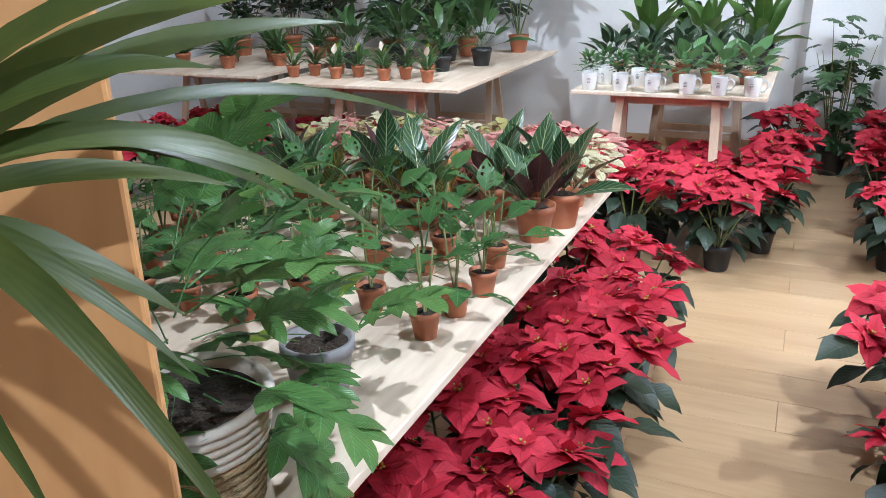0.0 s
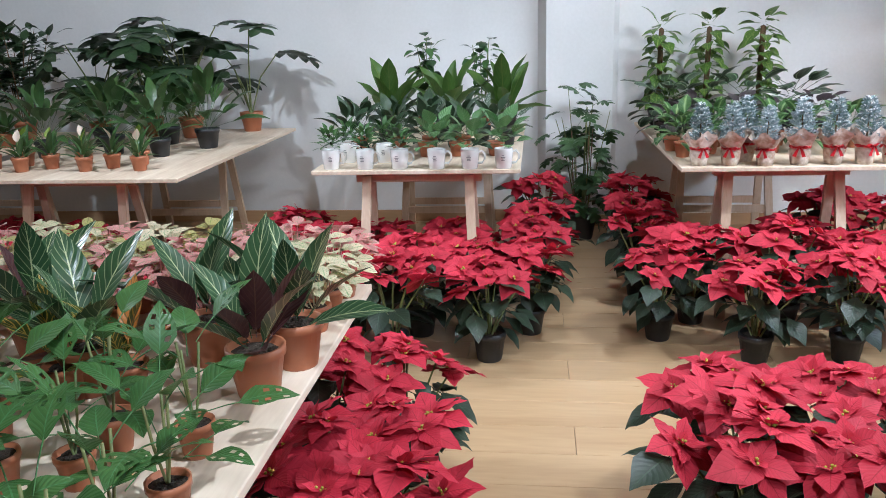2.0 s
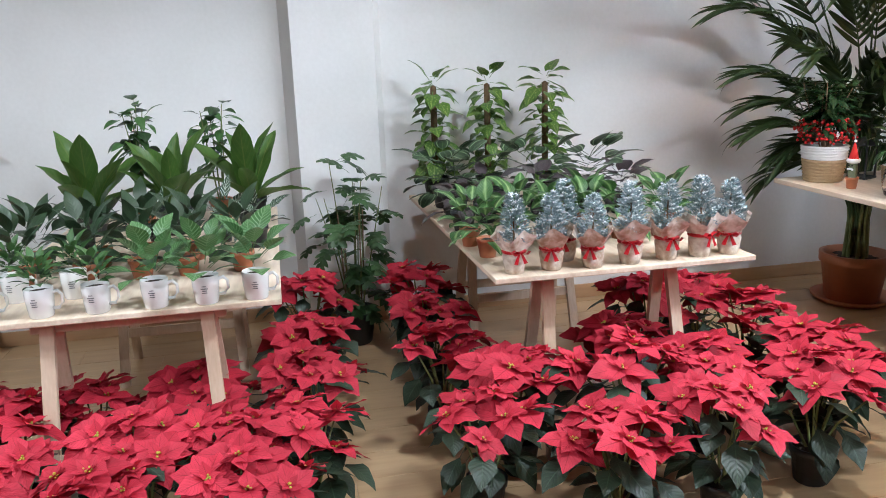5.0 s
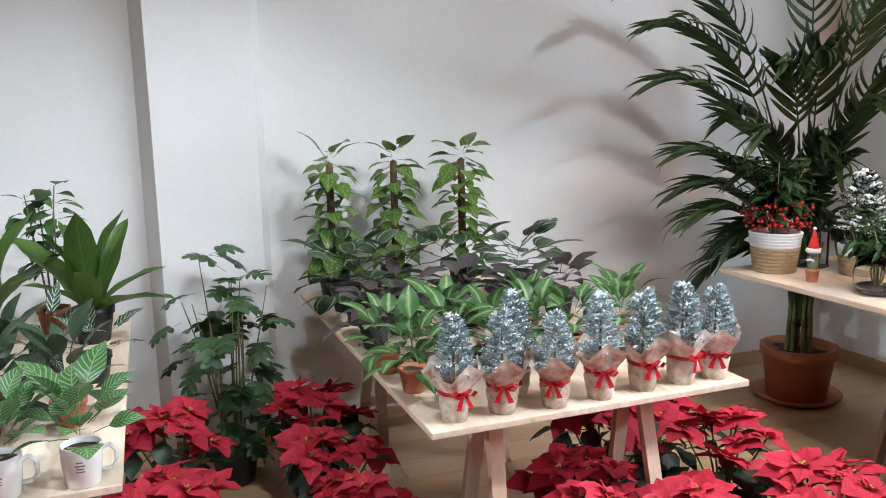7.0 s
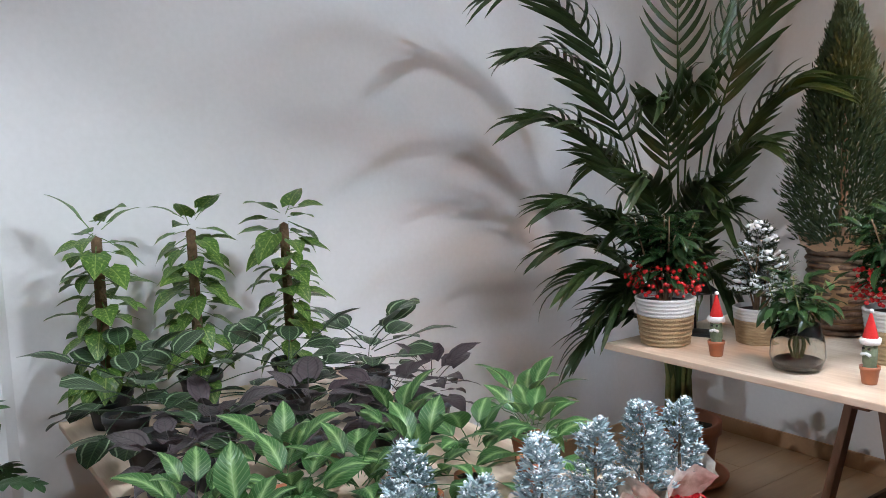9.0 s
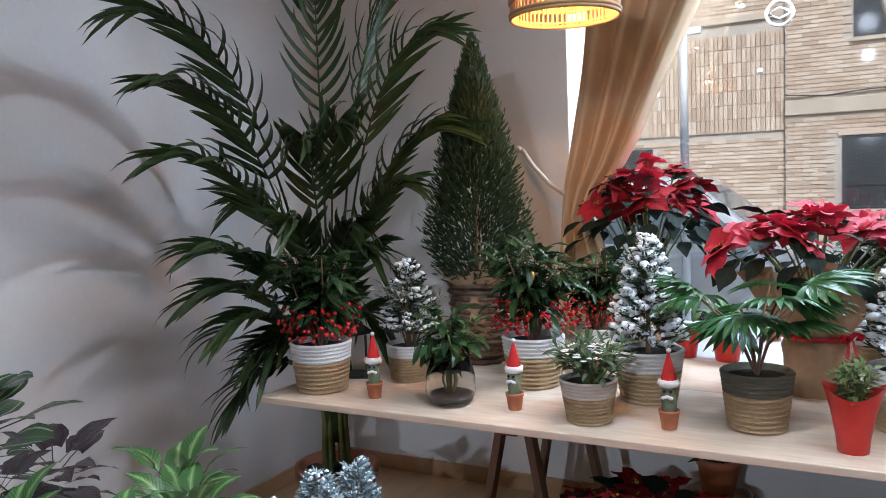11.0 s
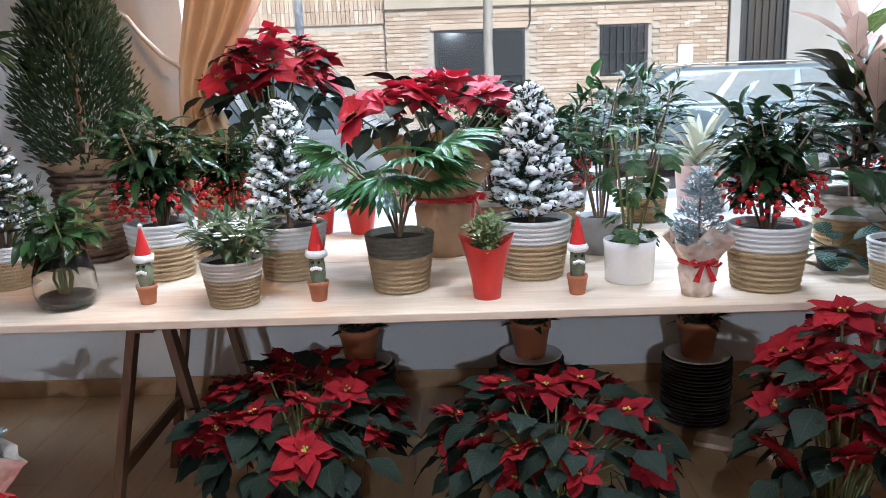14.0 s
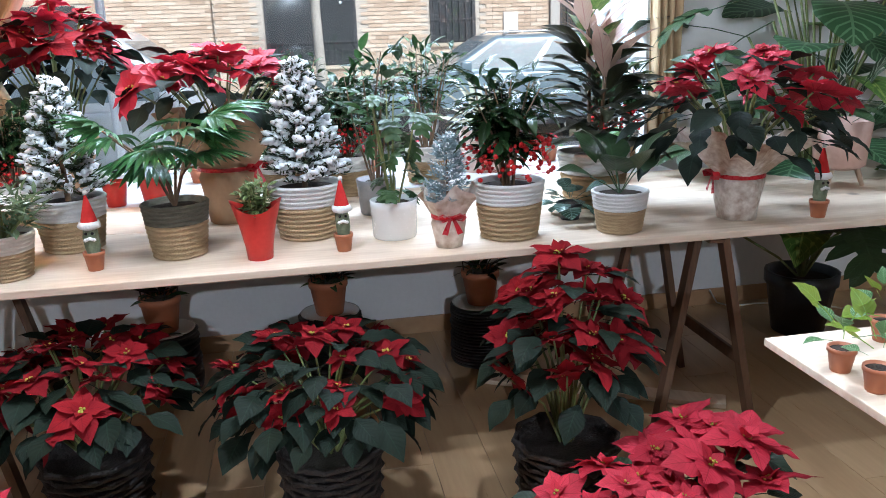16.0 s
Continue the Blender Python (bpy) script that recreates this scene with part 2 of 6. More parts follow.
SHAPES = {
    "ovate": [(0, 0.12), (0.12, 0.6), (0.3, 1.0), (0.5, 0.93), (0.75, 0.55), (0.92, 0.18), (1, 0)],
    "bract": [(0, 0.1), (0.2, 0.55), (0.42, 1.0), (0.55, 0.82), (0.75, 0.5), (0.9, 0.16), (1, 0)],
    "lance": [(0, 0.15), (0.2, 0.7), (0.45, 1.0), (0.7, 0.75), (0.9, 0.28), (1, 0)],
    "strap": [(0, 0.5), (0.2, 0.85), (0.5, 1.0), (0.75, 0.75), (0.92, 0.3), (1, 0)],
    "heart": [(0, 0.5), (0.06, 0.86), (0.2, 1.0), (0.4, 0.92), (0.65, 0.6), (0.87, 0.22), (1, 0)],
    "round": [(0, 0.35), (0.1, 0.75), (0.3, 1.0), (0.6, 1.0), (0.85, 0.62), (1, 0)],
    "blade": [(0, 0.6), (0.3, 1.0), (0.6, 0.8), (0.85, 0.4), (1, 0)],
}


def leaf(bm, m, length, width, shape="ovate", fold=0.25, curl=0.6, n=6, wave=0.0, stalk=0.0, lobes=0.0, half=2, holes=()):
    """One blade from its base along +y, its face up, bent down by curl radians; stalk: a petiole that comes before it."""
    uvl = bm.loops.layers.uv.verify()
    prof = SHAPES[shape]
    widths = lambda v: np.interp(v, [p for p, _ in prof], [w for _, w in prof])  # noqa: E731
    rows, y, z = [], stalk, 0.0
    ph = rnd.random() * 6
    for i in range(n + 1):
        v = i / n
        a = curl * (v - 0.25)
        if i:
            y, z = y + length / n * math.cos(a), z - length / n * math.sin(a)
        w = width / 2 * widths(v)
        if lobes and 0 < i < n:
            w *= 1 - lobes * (i % 2)
        if i == n:
            rows.append([(bm.verts.new(m @ Vector((0, y, z))), 0.5, 1.0)])
            continue
        row = []
        for k in range(-half, half + 1):
            u = k / half
            lift = fold * abs(u) * w + wave * abs(u) ** 2 * math.sin(v * 13 + (1.5 if u > 0 else 0) + ph) * width
            row.append((bm.verts.new(m @ Vector((u * w, y - (0.12 * abs(u) ** 2 * length if shape == "heart" and i == 0 else 0), z + lift))), 0.5 + u / 2, v))
        rows.append(row)
    for i, (a, b) in enumerate(zip(rows, rows[1:])):
        for k in range(len(a) - 1):
            if (i, k) in holes:
                continue
            q = [a[k], a[k + 1], b[k + 1], b[k]] if len(b) > 1 else [a[k], a[k + 1], b[0]]
            f = bm.faces.new([t[0] for t in q])
            for lo, t in zip(f.loops, q):
                lo[uvl].uv = (t[1], t[2])
    if stalk:
        r = max(0.0012, width * 0.018)
        tube(bm, [m @ Vector((0, 0, 0)), m @ Vector((0, stalk * 0.6, 0.03 * stalk)), m @ Vector((0, stalk + length * 0.04, 0.0))], r, 4)
    return bm


def leaf_mesh(mat, *args, **kw):
    return as_mesh(leaf(bmesh.new(), Matrix(), *args, **kw), mat, True, "leaf")


def split_leaf(mat, length, width, fingers=5, stalk=0.1, curl=0.6, fold=0.2):
    """A blade cut into rounded fingers on both sides of its midrib."""
    b = bmesh.new()
    leaf(b, Matrix(), length, width * 0.56, "ovate", fold, curl, 8, 0.0, stalk, half=1)
    for k in range(fingers):
        g = (k + 0.3) / fingers
        y, z, a = stalk, 0.0, 0.0
        for q in range(8):
            if q / 8 >= g:
                break
            a = curl * ((q + 1) / 8 - 0.25)
            y, z = y + length / 8 * math.cos(a), z - length / 8 * math.sin(a)
        reach = width * (0.34 + 0.30 * math.sin(math.pi * (0.2 + 0.72 * g)))
        for side in (-1, 1):
            m = Matrix.Translation((0, y, z + 0.001 * side)) @ pose(0, 0, 0, -math.degrees(a), 0, 0) @ pose(0, 0, 0, 0, 0, -side * (88 - 50 * g + U(-5, 5))) @ pose(0, 0, 0, 6, 0, 0)
            leaf(b, m, reach * U(0.9, 1.05), length / fingers * U(1.15, 1.32), "strap", 0.1, 0.55, 5, 0.0, half=1)
    return as_mesh(b, mat, True, "leaf")


def aim(x, y, z, azimuth, lift, roll=0.0, s=1.0):
    """The pose of a leaf: base, heading in degrees, rise of its start over level, scale."""
    return pose(x, y, z, 0, 0, azimuth) @ pose(0, 0, 0, lift, 0, 0) @ pose(0, 0, 0, 0, roll, 0) @ Matrix.Diagonal((s, s, s, 1))



def join_leaves(pieces):
    """One mesh out of many leaf meshes, each at its pose."""
    vs, fs, uvs, mi, mats, base = [], [], [], [], [], 0
    for me, m in pieces:
        if me.materials[0] not in mats:
            mats.append(me.materials[0])
        k = mats.index(me.materials[0])
        co = np.empty(len(me.vertices) * 3)
        me.vertices.foreach_get("co", co)
        mm = np.array(m)
        vs.append(co.reshape(-1, 3) @ mm[:3, :3].T + mm[:3, 3])
        fs += [[i + base for i in p.vertices] for p in me.polygons]
        uv = np.empty(len(me.loops) * 2)
        me.uv_layers[0].data.foreach_get("uv", uv)
        uvs.append(uv)
        mi += [k] * len(me.polygons)
        base += len(me.vertices)
    out = bpy.data.meshes.new("foliage")
    out.from_pydata(np.concatenate(vs).tolist(), [], fs)
    out.uv_layers.new(name="UVMap").data.foreach_set("uv", np.concatenate(uvs))
    out.polygons.foreach_set("material_index", mi)
    out.polygons.foreach_set("use_smooth", [True] * len(fs))
    for x in mats:
        out.materials.append(x)
    return out


# ---- materials ----
PLASTER = noisy("white_plaster", (0.70, 0.69, 0.67), (0.80, 0.79, 0.78), 1.7, 0.75, 45, 0.12)
CEIL = noisy("ceiling_paint", (0.74, 0.73, 0.71), (0.8, 0.79, 0.77), 2.0, 0.8, 60, 0.1)
# The wall plaster in a darker tone, for the chamfer that faces from the light.
SHADEPLASTER = noisy("shaded_plaster", (0.62, 0.605, 0.59), (0.70, 0.685, 0.67), 2.5, 0.7, 50, 0.1)
PINE = wood("pine_board", (0.58, 0.43, 0.30), (0.86, 0.73, 0.58), "y", 5.0, 0.55)
PINE_X = wood("pine_board_across", (0.58, 0.43, 0.30), (0.86, 0.73, 0.58), "x", 5.0, 0.55)
LEGWOOD = wood("pine_leg", (0.54, 0.38, 0.25), (0.70, 0.54, 0.40), "z", 8.0, 0.55)
DARKLEG = wood("stained_leg", (0.10, 0.055, 0.032), (0.20, 0.11, 0.065), "z", 8.0, 0.5)
PANELWOOD = wood("varnished_pine", (0.55, 0.27, 0.10), (0.70, 0.38, 0.16), "z", 3.0, 0.4)
LAMINATE = wood("laminate_floor", (0.42, 0.27, 0.14), (0.55, 0.375, 0.21), "x", 4.0, 0.33, knots=False)
SKIRT = wood("skirting_wood", (0.42, 0.25, 0.13), (0.52, 0.33, 0.18), "x", 4.0, 0.4, knots=False)
UNDERLAY = noisy("floor_joint", (0.12, 0.08, 0.05), (0.16, 0.1, 0.03), 5, 0.7)
BLACKPOT = noisy("black_plastic", (0.012, 0.012, 0.013), (0.03, 0.03, 0.032), 12, 0.45, 90, 0.05)
TERRA = noisy("terracotta_plastic", (0.36, 0.12, 0.055), (0.47, 0.17, 0.08), 10, 0.5, 90, 0.05)
SOIL = noisy("potting_soil", (0.018, 0.011, 0.007), (0.06, 0.04, 0.026), 40, 0.95, 120, 1.0, depth=0.01)
STEM = noisy("green_stem", (0.09, 0.13, 0.03), (0.2, 0.2, 0.07), 30, 0.55)
BROWNSTEM = noisy("brown_stem", (0.09, 0.05, 0.025), (0.2, 0.12, 0.06), 30, 0.7)
RED = leafy("poinsettia_bract", (0.32, 0.006, 0.020), (0.64, 0.030, 0.062), (0.26, 0.004, 0.014), "plain", 0.7, 0.12)
# Bract red darkened in its colour to stand for backlit shade at the window.
SHADERED = leafy("shaded_bract", (0.14, 0.003, 0.007), (0.29, 0.008, 0.013), (0.14, 0.003, 0.008), "plain", 0.8, 0.08, spec=0.2)
POINLEAF = leafy("poinsettia_leaf", (0.011, 0.030, 0.020), (0.033, 0.066, 0.040), (0.05, 0.09, 0.05), "plain", 0.42, 0.15)
CYATHIA = noisy("flower_eye", (0.45, 0.32, 0.03), (0.3, 0.36, 0.05), 60, 0.6)

# ---- the room ----
WEST, EAST, SOUTH, NORTH, NORTH2, TOP = -4.6, 4.40, -0.9, 8.0, 7.87, 3.2
floor = solid("floor", boxed(WEST - 0.3, EAST + 0.3, SOUTH - 0.3, NORTH + 0.3, -0.2, -0.012), UNDERLAY, "floor of pale oak laminate planks in a bright shop", "floor")
solid("ceiling", boxed(WEST - 0.3, EAST + 0.6, SOUTH - 0.3, NORTH + 0.3, TOP, TOP + 0.2), CEIL, "plain white painted ceiling", "ceiling")
solid("wall_west", boxed(WEST - 0.3, WEST, SOUTH - 0.3, NORTH + 0.3, -0.2, TOP), PLASTER, "white plastered wall of the shop", "wall")
solid("wall_south", boxed(WEST, EAST, SOUTH - 0.3, SOUTH, -0.2, TOP), PLASTER, "white plastered wall of the shop", "wall")
north = bmesh.new()
box(north, WEST, 0.475, NORTH, NORTH + 0.3, -0.2, TOP)
box(north, 0.52, EAST + 0.35, NORTH2, NORTH + 0.3, -0.2, TOP)
pil = [north.verts.new((x, y, z)) for z in (0, TOP) for x, y in ((0.53, NORTH2 - 0.045), (0.975, NORTH2 - 0.045), (1.02, NORTH2 + 0.01), (0.53, NORTH2 + 0.01))]
for k in range(4):
    north.faces.new((pil[k], pil[(k + 1) % 4], pil[4 + (k + 1) % 4], pil[4 + k]))
solid("wall_north", north, PLASTER, "white plastered wall with soft shadows of plants", "wall")
# Slanting side of the pilaster; its shade is put into the colour.
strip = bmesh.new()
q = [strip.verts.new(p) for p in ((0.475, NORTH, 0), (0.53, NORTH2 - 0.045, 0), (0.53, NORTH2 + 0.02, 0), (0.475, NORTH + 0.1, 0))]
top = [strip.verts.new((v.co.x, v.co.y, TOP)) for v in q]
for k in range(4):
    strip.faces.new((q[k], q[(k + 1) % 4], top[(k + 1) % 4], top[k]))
solid("wall_chamfer", strip, SHADEPLASTER, "narrow slanting plaster face of the pilaster, toned darker as shade", "wall")

# The street wall, with one wide shop window.
W0, W1, SILL, HEAD = 3.40, 6.42, 0.765, 2.75
east = bmesh.new()
box(east, EAST, EAST + 0.35, W1, NORTH + 0.3, -0.2, TOP)
box(east, EAST, EAST + 0.35, SOUTH - 0.3, W0, -0.2, TOP)
box(east, EAST, EAST + 0.35, W0, W1, -0.2, SILL)
box(east, EAST, EAST + 0.35, W0, W1, HEAD, TOP)
solid("wall_east", east, PLASTER, "white plastered street wall with a wide shop window", "wall")
skirts = [(WEST, 0.475, NORTH - 0.014, NORTH), (1.02, EAST, NORTH2 - 0.014, NORTH2), (0.53, 0.975, NORTH2 - 0.059, NORTH2 - 0.045), (EAST - 0.014, EAST, SOUTH, NORTH2 - 0.014), (WEST, WEST + 0.014, SOUTH, NORTH)]
for s in skirts:
    solid("baseboard", boxed(*s, 0, 0.085, bevel=0.003), SKIRT, "varnished wooden baseboard along the white wall", "baseboard")


# ---- trestle tables ----
def trestle(parent, x, y, turn, height, mat, spread=0.19, width=0.62):
    """A pair of A-shaped legs under a cross bar."""
    m = pose(x, y, 0, 0, 0, turn)
    part("trestle_bar", boxed(-width / 2, width / 2, -0.03, 0.03, height - 0.055, height - 0.006, bevel=0.004, m=m), mat, parent, smooth=False)
    for sx in (-1, 1):
        for sy in (-1, 1):
            b = bmesh.new()
            top, foot = Vector((sx * (width / 2 - 0.06), sy * 0.045, height - 0.02)), Vector((sx * (width / 2 - 0.03), sy * spread, 0.0))
            d = foot - top
            for v, w in ((top, 0), (foot, 1)):
                for dx in (-0.022, 0.022):
                    for dy in (-0.013, 0.013):
                        b.verts.new(m @ (v + Vector((dx, dy, 0))))
            b.verts.ensure_lookup_table()
            for f in ((0, 1, 3, 2), (4, 6, 7, 5), (0, 4, 5, 1), (2, 3, 7, 6), (0, 2, 6, 4), (1, 5, 7, 3)):
                b.faces.new([b.verts[i] for i in f])
            bmesh.ops.recalc_face_normals(b, faces=b.faces)
            part("trestle_leg", b, mat, parent, smooth=False)
    for sy in (-1, 1):
        part("trestle_stretcher", boxed(-width / 2 + 0.03, width / 2 - 0.03, -0.008, 0.008, height * 0.32, height * 0.32 + 0.045, bevel=0.002, m=m @ pose(0, sy * (0.045 + (spread - 0.045) * 0.62), 0)), mat, parent, smooth=False)


def trestle_table(label, x0, x1, y0, y1, height, board, legs, trestles, rz=0.0, thick=0.02, seams=()):
    cx, cy = (x0 + x1) / 2, (y0 + y1) / 2
    t = thing("trestle_table", label, "table", (cx, cy, 0), rz)
    cuts = [x0 - cx, *[s - cx for s in seams], x1 - cx]
    for a, b in zip(cuts, cuts[1:]):
        part("tabletop", boxed(a + 0.001, b - 0.001, y0 - cy, y1 - cy, height - thick, height, bevel=0.003), board, t, smooth=False)
    for x, y, turn in trestles:
        trestle(t, x - cx, y - cy, turn, height - thick, legs)
    return t


TA, TB, TC, TD, TE, TF = 0.75, 0.74, 0.735, 0.735, 0.805, 0.75
trestle_table("pale pine board table on trestles crowded with small potted plants", -1.05, 0.04, 2.21, 4.23, TA, PINE, LEGWOOD, [(-0.5, 2.75, 0), (-0.5, 3.85, 0)])
trestle_table("pale pine board table on trestles holding rows of leafy plants", -2.5, -1.21, 5.8, 7.72, TB, PINE, LEGWOOD, [(-1.85, 6.05, 0), (-1.85, 7.35, 0)], rz=0)
trestle_table("pale pine board table on trestles against the wall", -3.95, -2.72, 6.0, 7.7, TB, PINE, LEGWOOD, [(-3.3, 6.3, 0), (-3.3, 7.4, 0)])
trestle_table("pale pine board table on trestles with mugs along its edge", -0.62, 0.39, 5.99, 7.72, TC, PINE, LEGWOOD, [(-0.11, 6.12, 0), (-0.11, 7.4, 0)])
trestle_table("pale pine trestle table with wrapped little trees along its edge", 1.12, 2.13, 5.98, 7.78, TD, PINE, LEGWOOD, [(1.62, 6.2, 0), (1.62, 7.4, 0)])
trestle_table("long pine board table on dark trestles beside the shop window", 2.97, 4.05, 2.6, 7.12, TE, PINE, DARKLEG, [(3.42, 6.2, 0), (3.42, 3.70, 0)], thick=0.024, seams=(3.58,))
trestle_table("small pale table with young plants in pots", 1.29, 2.27, 2.2, 4.05, TF, PINE, LEGWOOD, [(1.78, 2.6, 0), (1.78, 3.7, 0)])


# ---- poinsettias ----
def pot_shape(r, h, lip=True, taper=0.76, seg=18):
    rows = [(0, 0.004), (r * taper * 0.96, 0), (r * taper, 0.004), (r * 0.97, h * 0.8)]
    rows += [(r * 1.04, h * 0.81), (r * 1.05, h)] if lip else [(r, h)]
    rows += [(r * 0.93, h), (r * 0.88, h * 0.86), (0, h * 0.86)]
    return lathe(rows, seg)


def soil_top(r, h):
    b = lathe([(r * 0.9, h * 0.86), (r * 0.6, h * 0.895), (r * 0.3, h * 0.91), (0, h * 0.9)], 12)
    for v in b.verts:
        v.co.z += U(-0.004, 0.006) * r * 10
    return b


def flower_head(mat, size=0.11, tiers=((5, 1.0, -2, 0.5), (4, 0.78, 14, 0.45), (4, 0.4, 40, 0.4))):
    b = bmesh.new()
    for n, s, lift, curl in tiers:
        off = U(0, 360)
        for k in range(n):
            s2 = s * U(0.82, 1.12)
            leaf(b, aim(0, 0, 0.004, off + k * 360 / n + U(-14, 14), lift + U(-10, 10), U(-14, 14)), size * s2, size * s2 * 0.72, "bract", 0.12, curl * U(0.3, 1.2), 6, 0.05)
    k0 = len(b.faces)
    for k in range(7):
        bmesh.ops.create_icosphere(b, subdivisions=1, radius=U(0.003, 0.0045), matrix=Matrix.Translation((U(-0.01, 0.01), U(-0.01, 0.01), U(0.006, 0.015))))
    b.faces.ensure_lookup_table()
    for f in b.faces[k0:]:
        f.material_index = 1
    me = as_mesh(b, mat, True, "flower")
    me.materials.append(CYATHIA)
    return me


HEADS = [flower_head(RED, U(0.105, 0.128)) for _ in range(5)]
BIGSHADEHEADS = [flower_head(SHADERED, U(0.125, 0.145)) for _ in range(3)]
SHADEHEADS = [flower_head(SHADERED, U(0.088, 0.108)) for _ in range(4)]
PLEAVES = [leaf_mesh(POINLEAF, U(0.115, 0.14), U(0.08, 0.10), "bract", 0.15, U(0.5, 1.0), 6, 0.03, U(0.03, 0.05)) for _ in range(4)]


def poinsettia(label, at, rz=0.0, s=1.0, heads=HEADS, n=8, spread=0.17, tall=0.325, leaves=30, group="poinsettias on the floor", pot=(0.068, 0.125), pot_part=True):
    t = thing("poinsettia", label, "poinsettia", at, rz, s, group)
    if pot_part:
        part("pot", pot_shape(*pot), BLACKPOT, t, "black plastic nursery pot")
        part("soil", soil_top(*pot), SOIL, t)
    z0 = pot[1] * 0.88
    stems = bmesh.new()
    tips = []
    for k in range(n):
        ang = k * 2.399 + U(-0.3, 0.3)
        r = spread * math.sqrt((k + 0.4) / n) * U(0.9, 1.1)
        tip = Vector((r * math.cos(ang), r * math.sin(ang), z0 + tall * U(0.9, 1.06) - 0.45 * r))
        mid = Vector((tip.x * 0.45, tip.y * 0.45, z0 + (tip.z - z0) * 0.5))
        tube(stems, [(tip.x * 0.08, tip.y * 0.08, z0 - 0.01), mid, tip], [0.005, 0.004, 0.003], 5)
        tips.append((tip, mid, math.degrees(ang), r))
    tagged(part("stem", stems, STEM, t), kind="stuff")
    for tip, mid, ang, r in tips:
        tilt = min(32, 160 * r)
        part("flower", rnd.choice(heads), None, t, m=pose(tip.x, tip.y, tip.z, 0, 0, ang - 90) @ pose(0, 0, 0, -tilt + U(-8, 8), U(-8, 8), U(0, 360)) @ Matrix.Diagonal((*[U(0.85, 1.12)] * 3, 1)))
    for k in range(leaves):
        tip, mid, ang, r = tips[k % n]
        f = U(-0.5, 0.97)
        p = mid.lerp(tip, f)
        part("leaf", rnd.choice(PLEAVES), None, t, m=aim(p.x, p.y, p.z - 0.01, ang - 90 + U(-75, 75), U(-38, 5), U(-15, 15), U(0.8, 1.15)))
    return t



# Poinsettia leaf taken near black: backlight and under-table shade sit in its colour.
SHADELEAF = leafy("shaded_poinsettia_leaf", (0.004, 0.011, 0.008), (0.012, 0.026, 0.016), (0.016, 0.034, 0.02), "plain", 0.7, 0.05, spec=0.2)
NLEAVES = [leaf_mesh(SHADELEAF, U(0.095, 0.125), U(0.07, 0.09), "bract", 0.15, U(0.5, 1.0), 6, 0.03, U(0.03, 0.05)) for _ in range(4)]
SMALLSHADEHEADS = [flower_head(SHADERED, U(0.07, 0.095)) for _ in range(4)]
SMALLRED = [flower_head(RED, U(0.08, 0.105)) for _ in range(4)]


def bushy_poinsettia(label, at, s, heads, n, leafn, radius, low, high, flat=75, droop=112, bare=0.3, group="poinsettias in baskets"):
    """A dense dome: flower heads over its crown, shade-darkened leaves from under them down its flanks."""
    t = thing("poinsettia", label, "poinsettia", at, U(0, 360), s, group)
    rise = high - low
    stems = bmesh.new()
    for k in range(n):
        a = k * 2.39996 + U(-0.25, 0.25)
        th = math.radians(flat) * math.sqrt((k + 0.3) / n) * U(0.88, 1.08)
        e = U(0.88, 1.06)
        x, y, z = radius * e * math.sin(th) * math.cos(a), radius * e * math.sin(th) * math.sin(a), low + rise * e * math.cos(th)
        tube(stems, [(x * 0.1, y * 0.1, bare), (x * 0.4, y * 0.4, bare + (z - bare) * 0.55), (x, y, z)], [0.005, 0.004, 0.003], 5)
        part("flower", rnd.choice(heads), None, t, m=pose(x, y, z, 0, 0, math.degrees(a) - 90) @ pose(0, 0, 0, -0.55 * math.degrees(th) + U(-12, 12), U(-14, 14), U(0, 360)) @ Matrix.Diagonal((*[U(0.75, 1.15)] * 3, 1)))
    tagged(part("stem", stems, STEM, t), kind="stuff")
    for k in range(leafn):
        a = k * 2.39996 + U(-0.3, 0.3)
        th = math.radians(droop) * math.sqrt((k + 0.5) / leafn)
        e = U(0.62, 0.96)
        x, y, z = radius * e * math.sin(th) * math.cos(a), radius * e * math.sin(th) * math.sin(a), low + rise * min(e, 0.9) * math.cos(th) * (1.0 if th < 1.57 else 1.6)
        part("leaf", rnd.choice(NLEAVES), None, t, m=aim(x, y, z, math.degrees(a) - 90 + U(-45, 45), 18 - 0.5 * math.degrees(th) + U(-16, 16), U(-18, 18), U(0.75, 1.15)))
    return t


P_LABEL = "bushy red poinsettia with dark green leaves in a black pot"
protos = [poinsettia(P_LABEL, (1.01, 5.74, 0), 10), poinsettia(P_LABEL, (1.37, 5.50, 0), 80, n=9, leaves=31), poinsettia(P_LABEL, (1.74, 5.52, 0), 200, n=8, tall=0.35)]
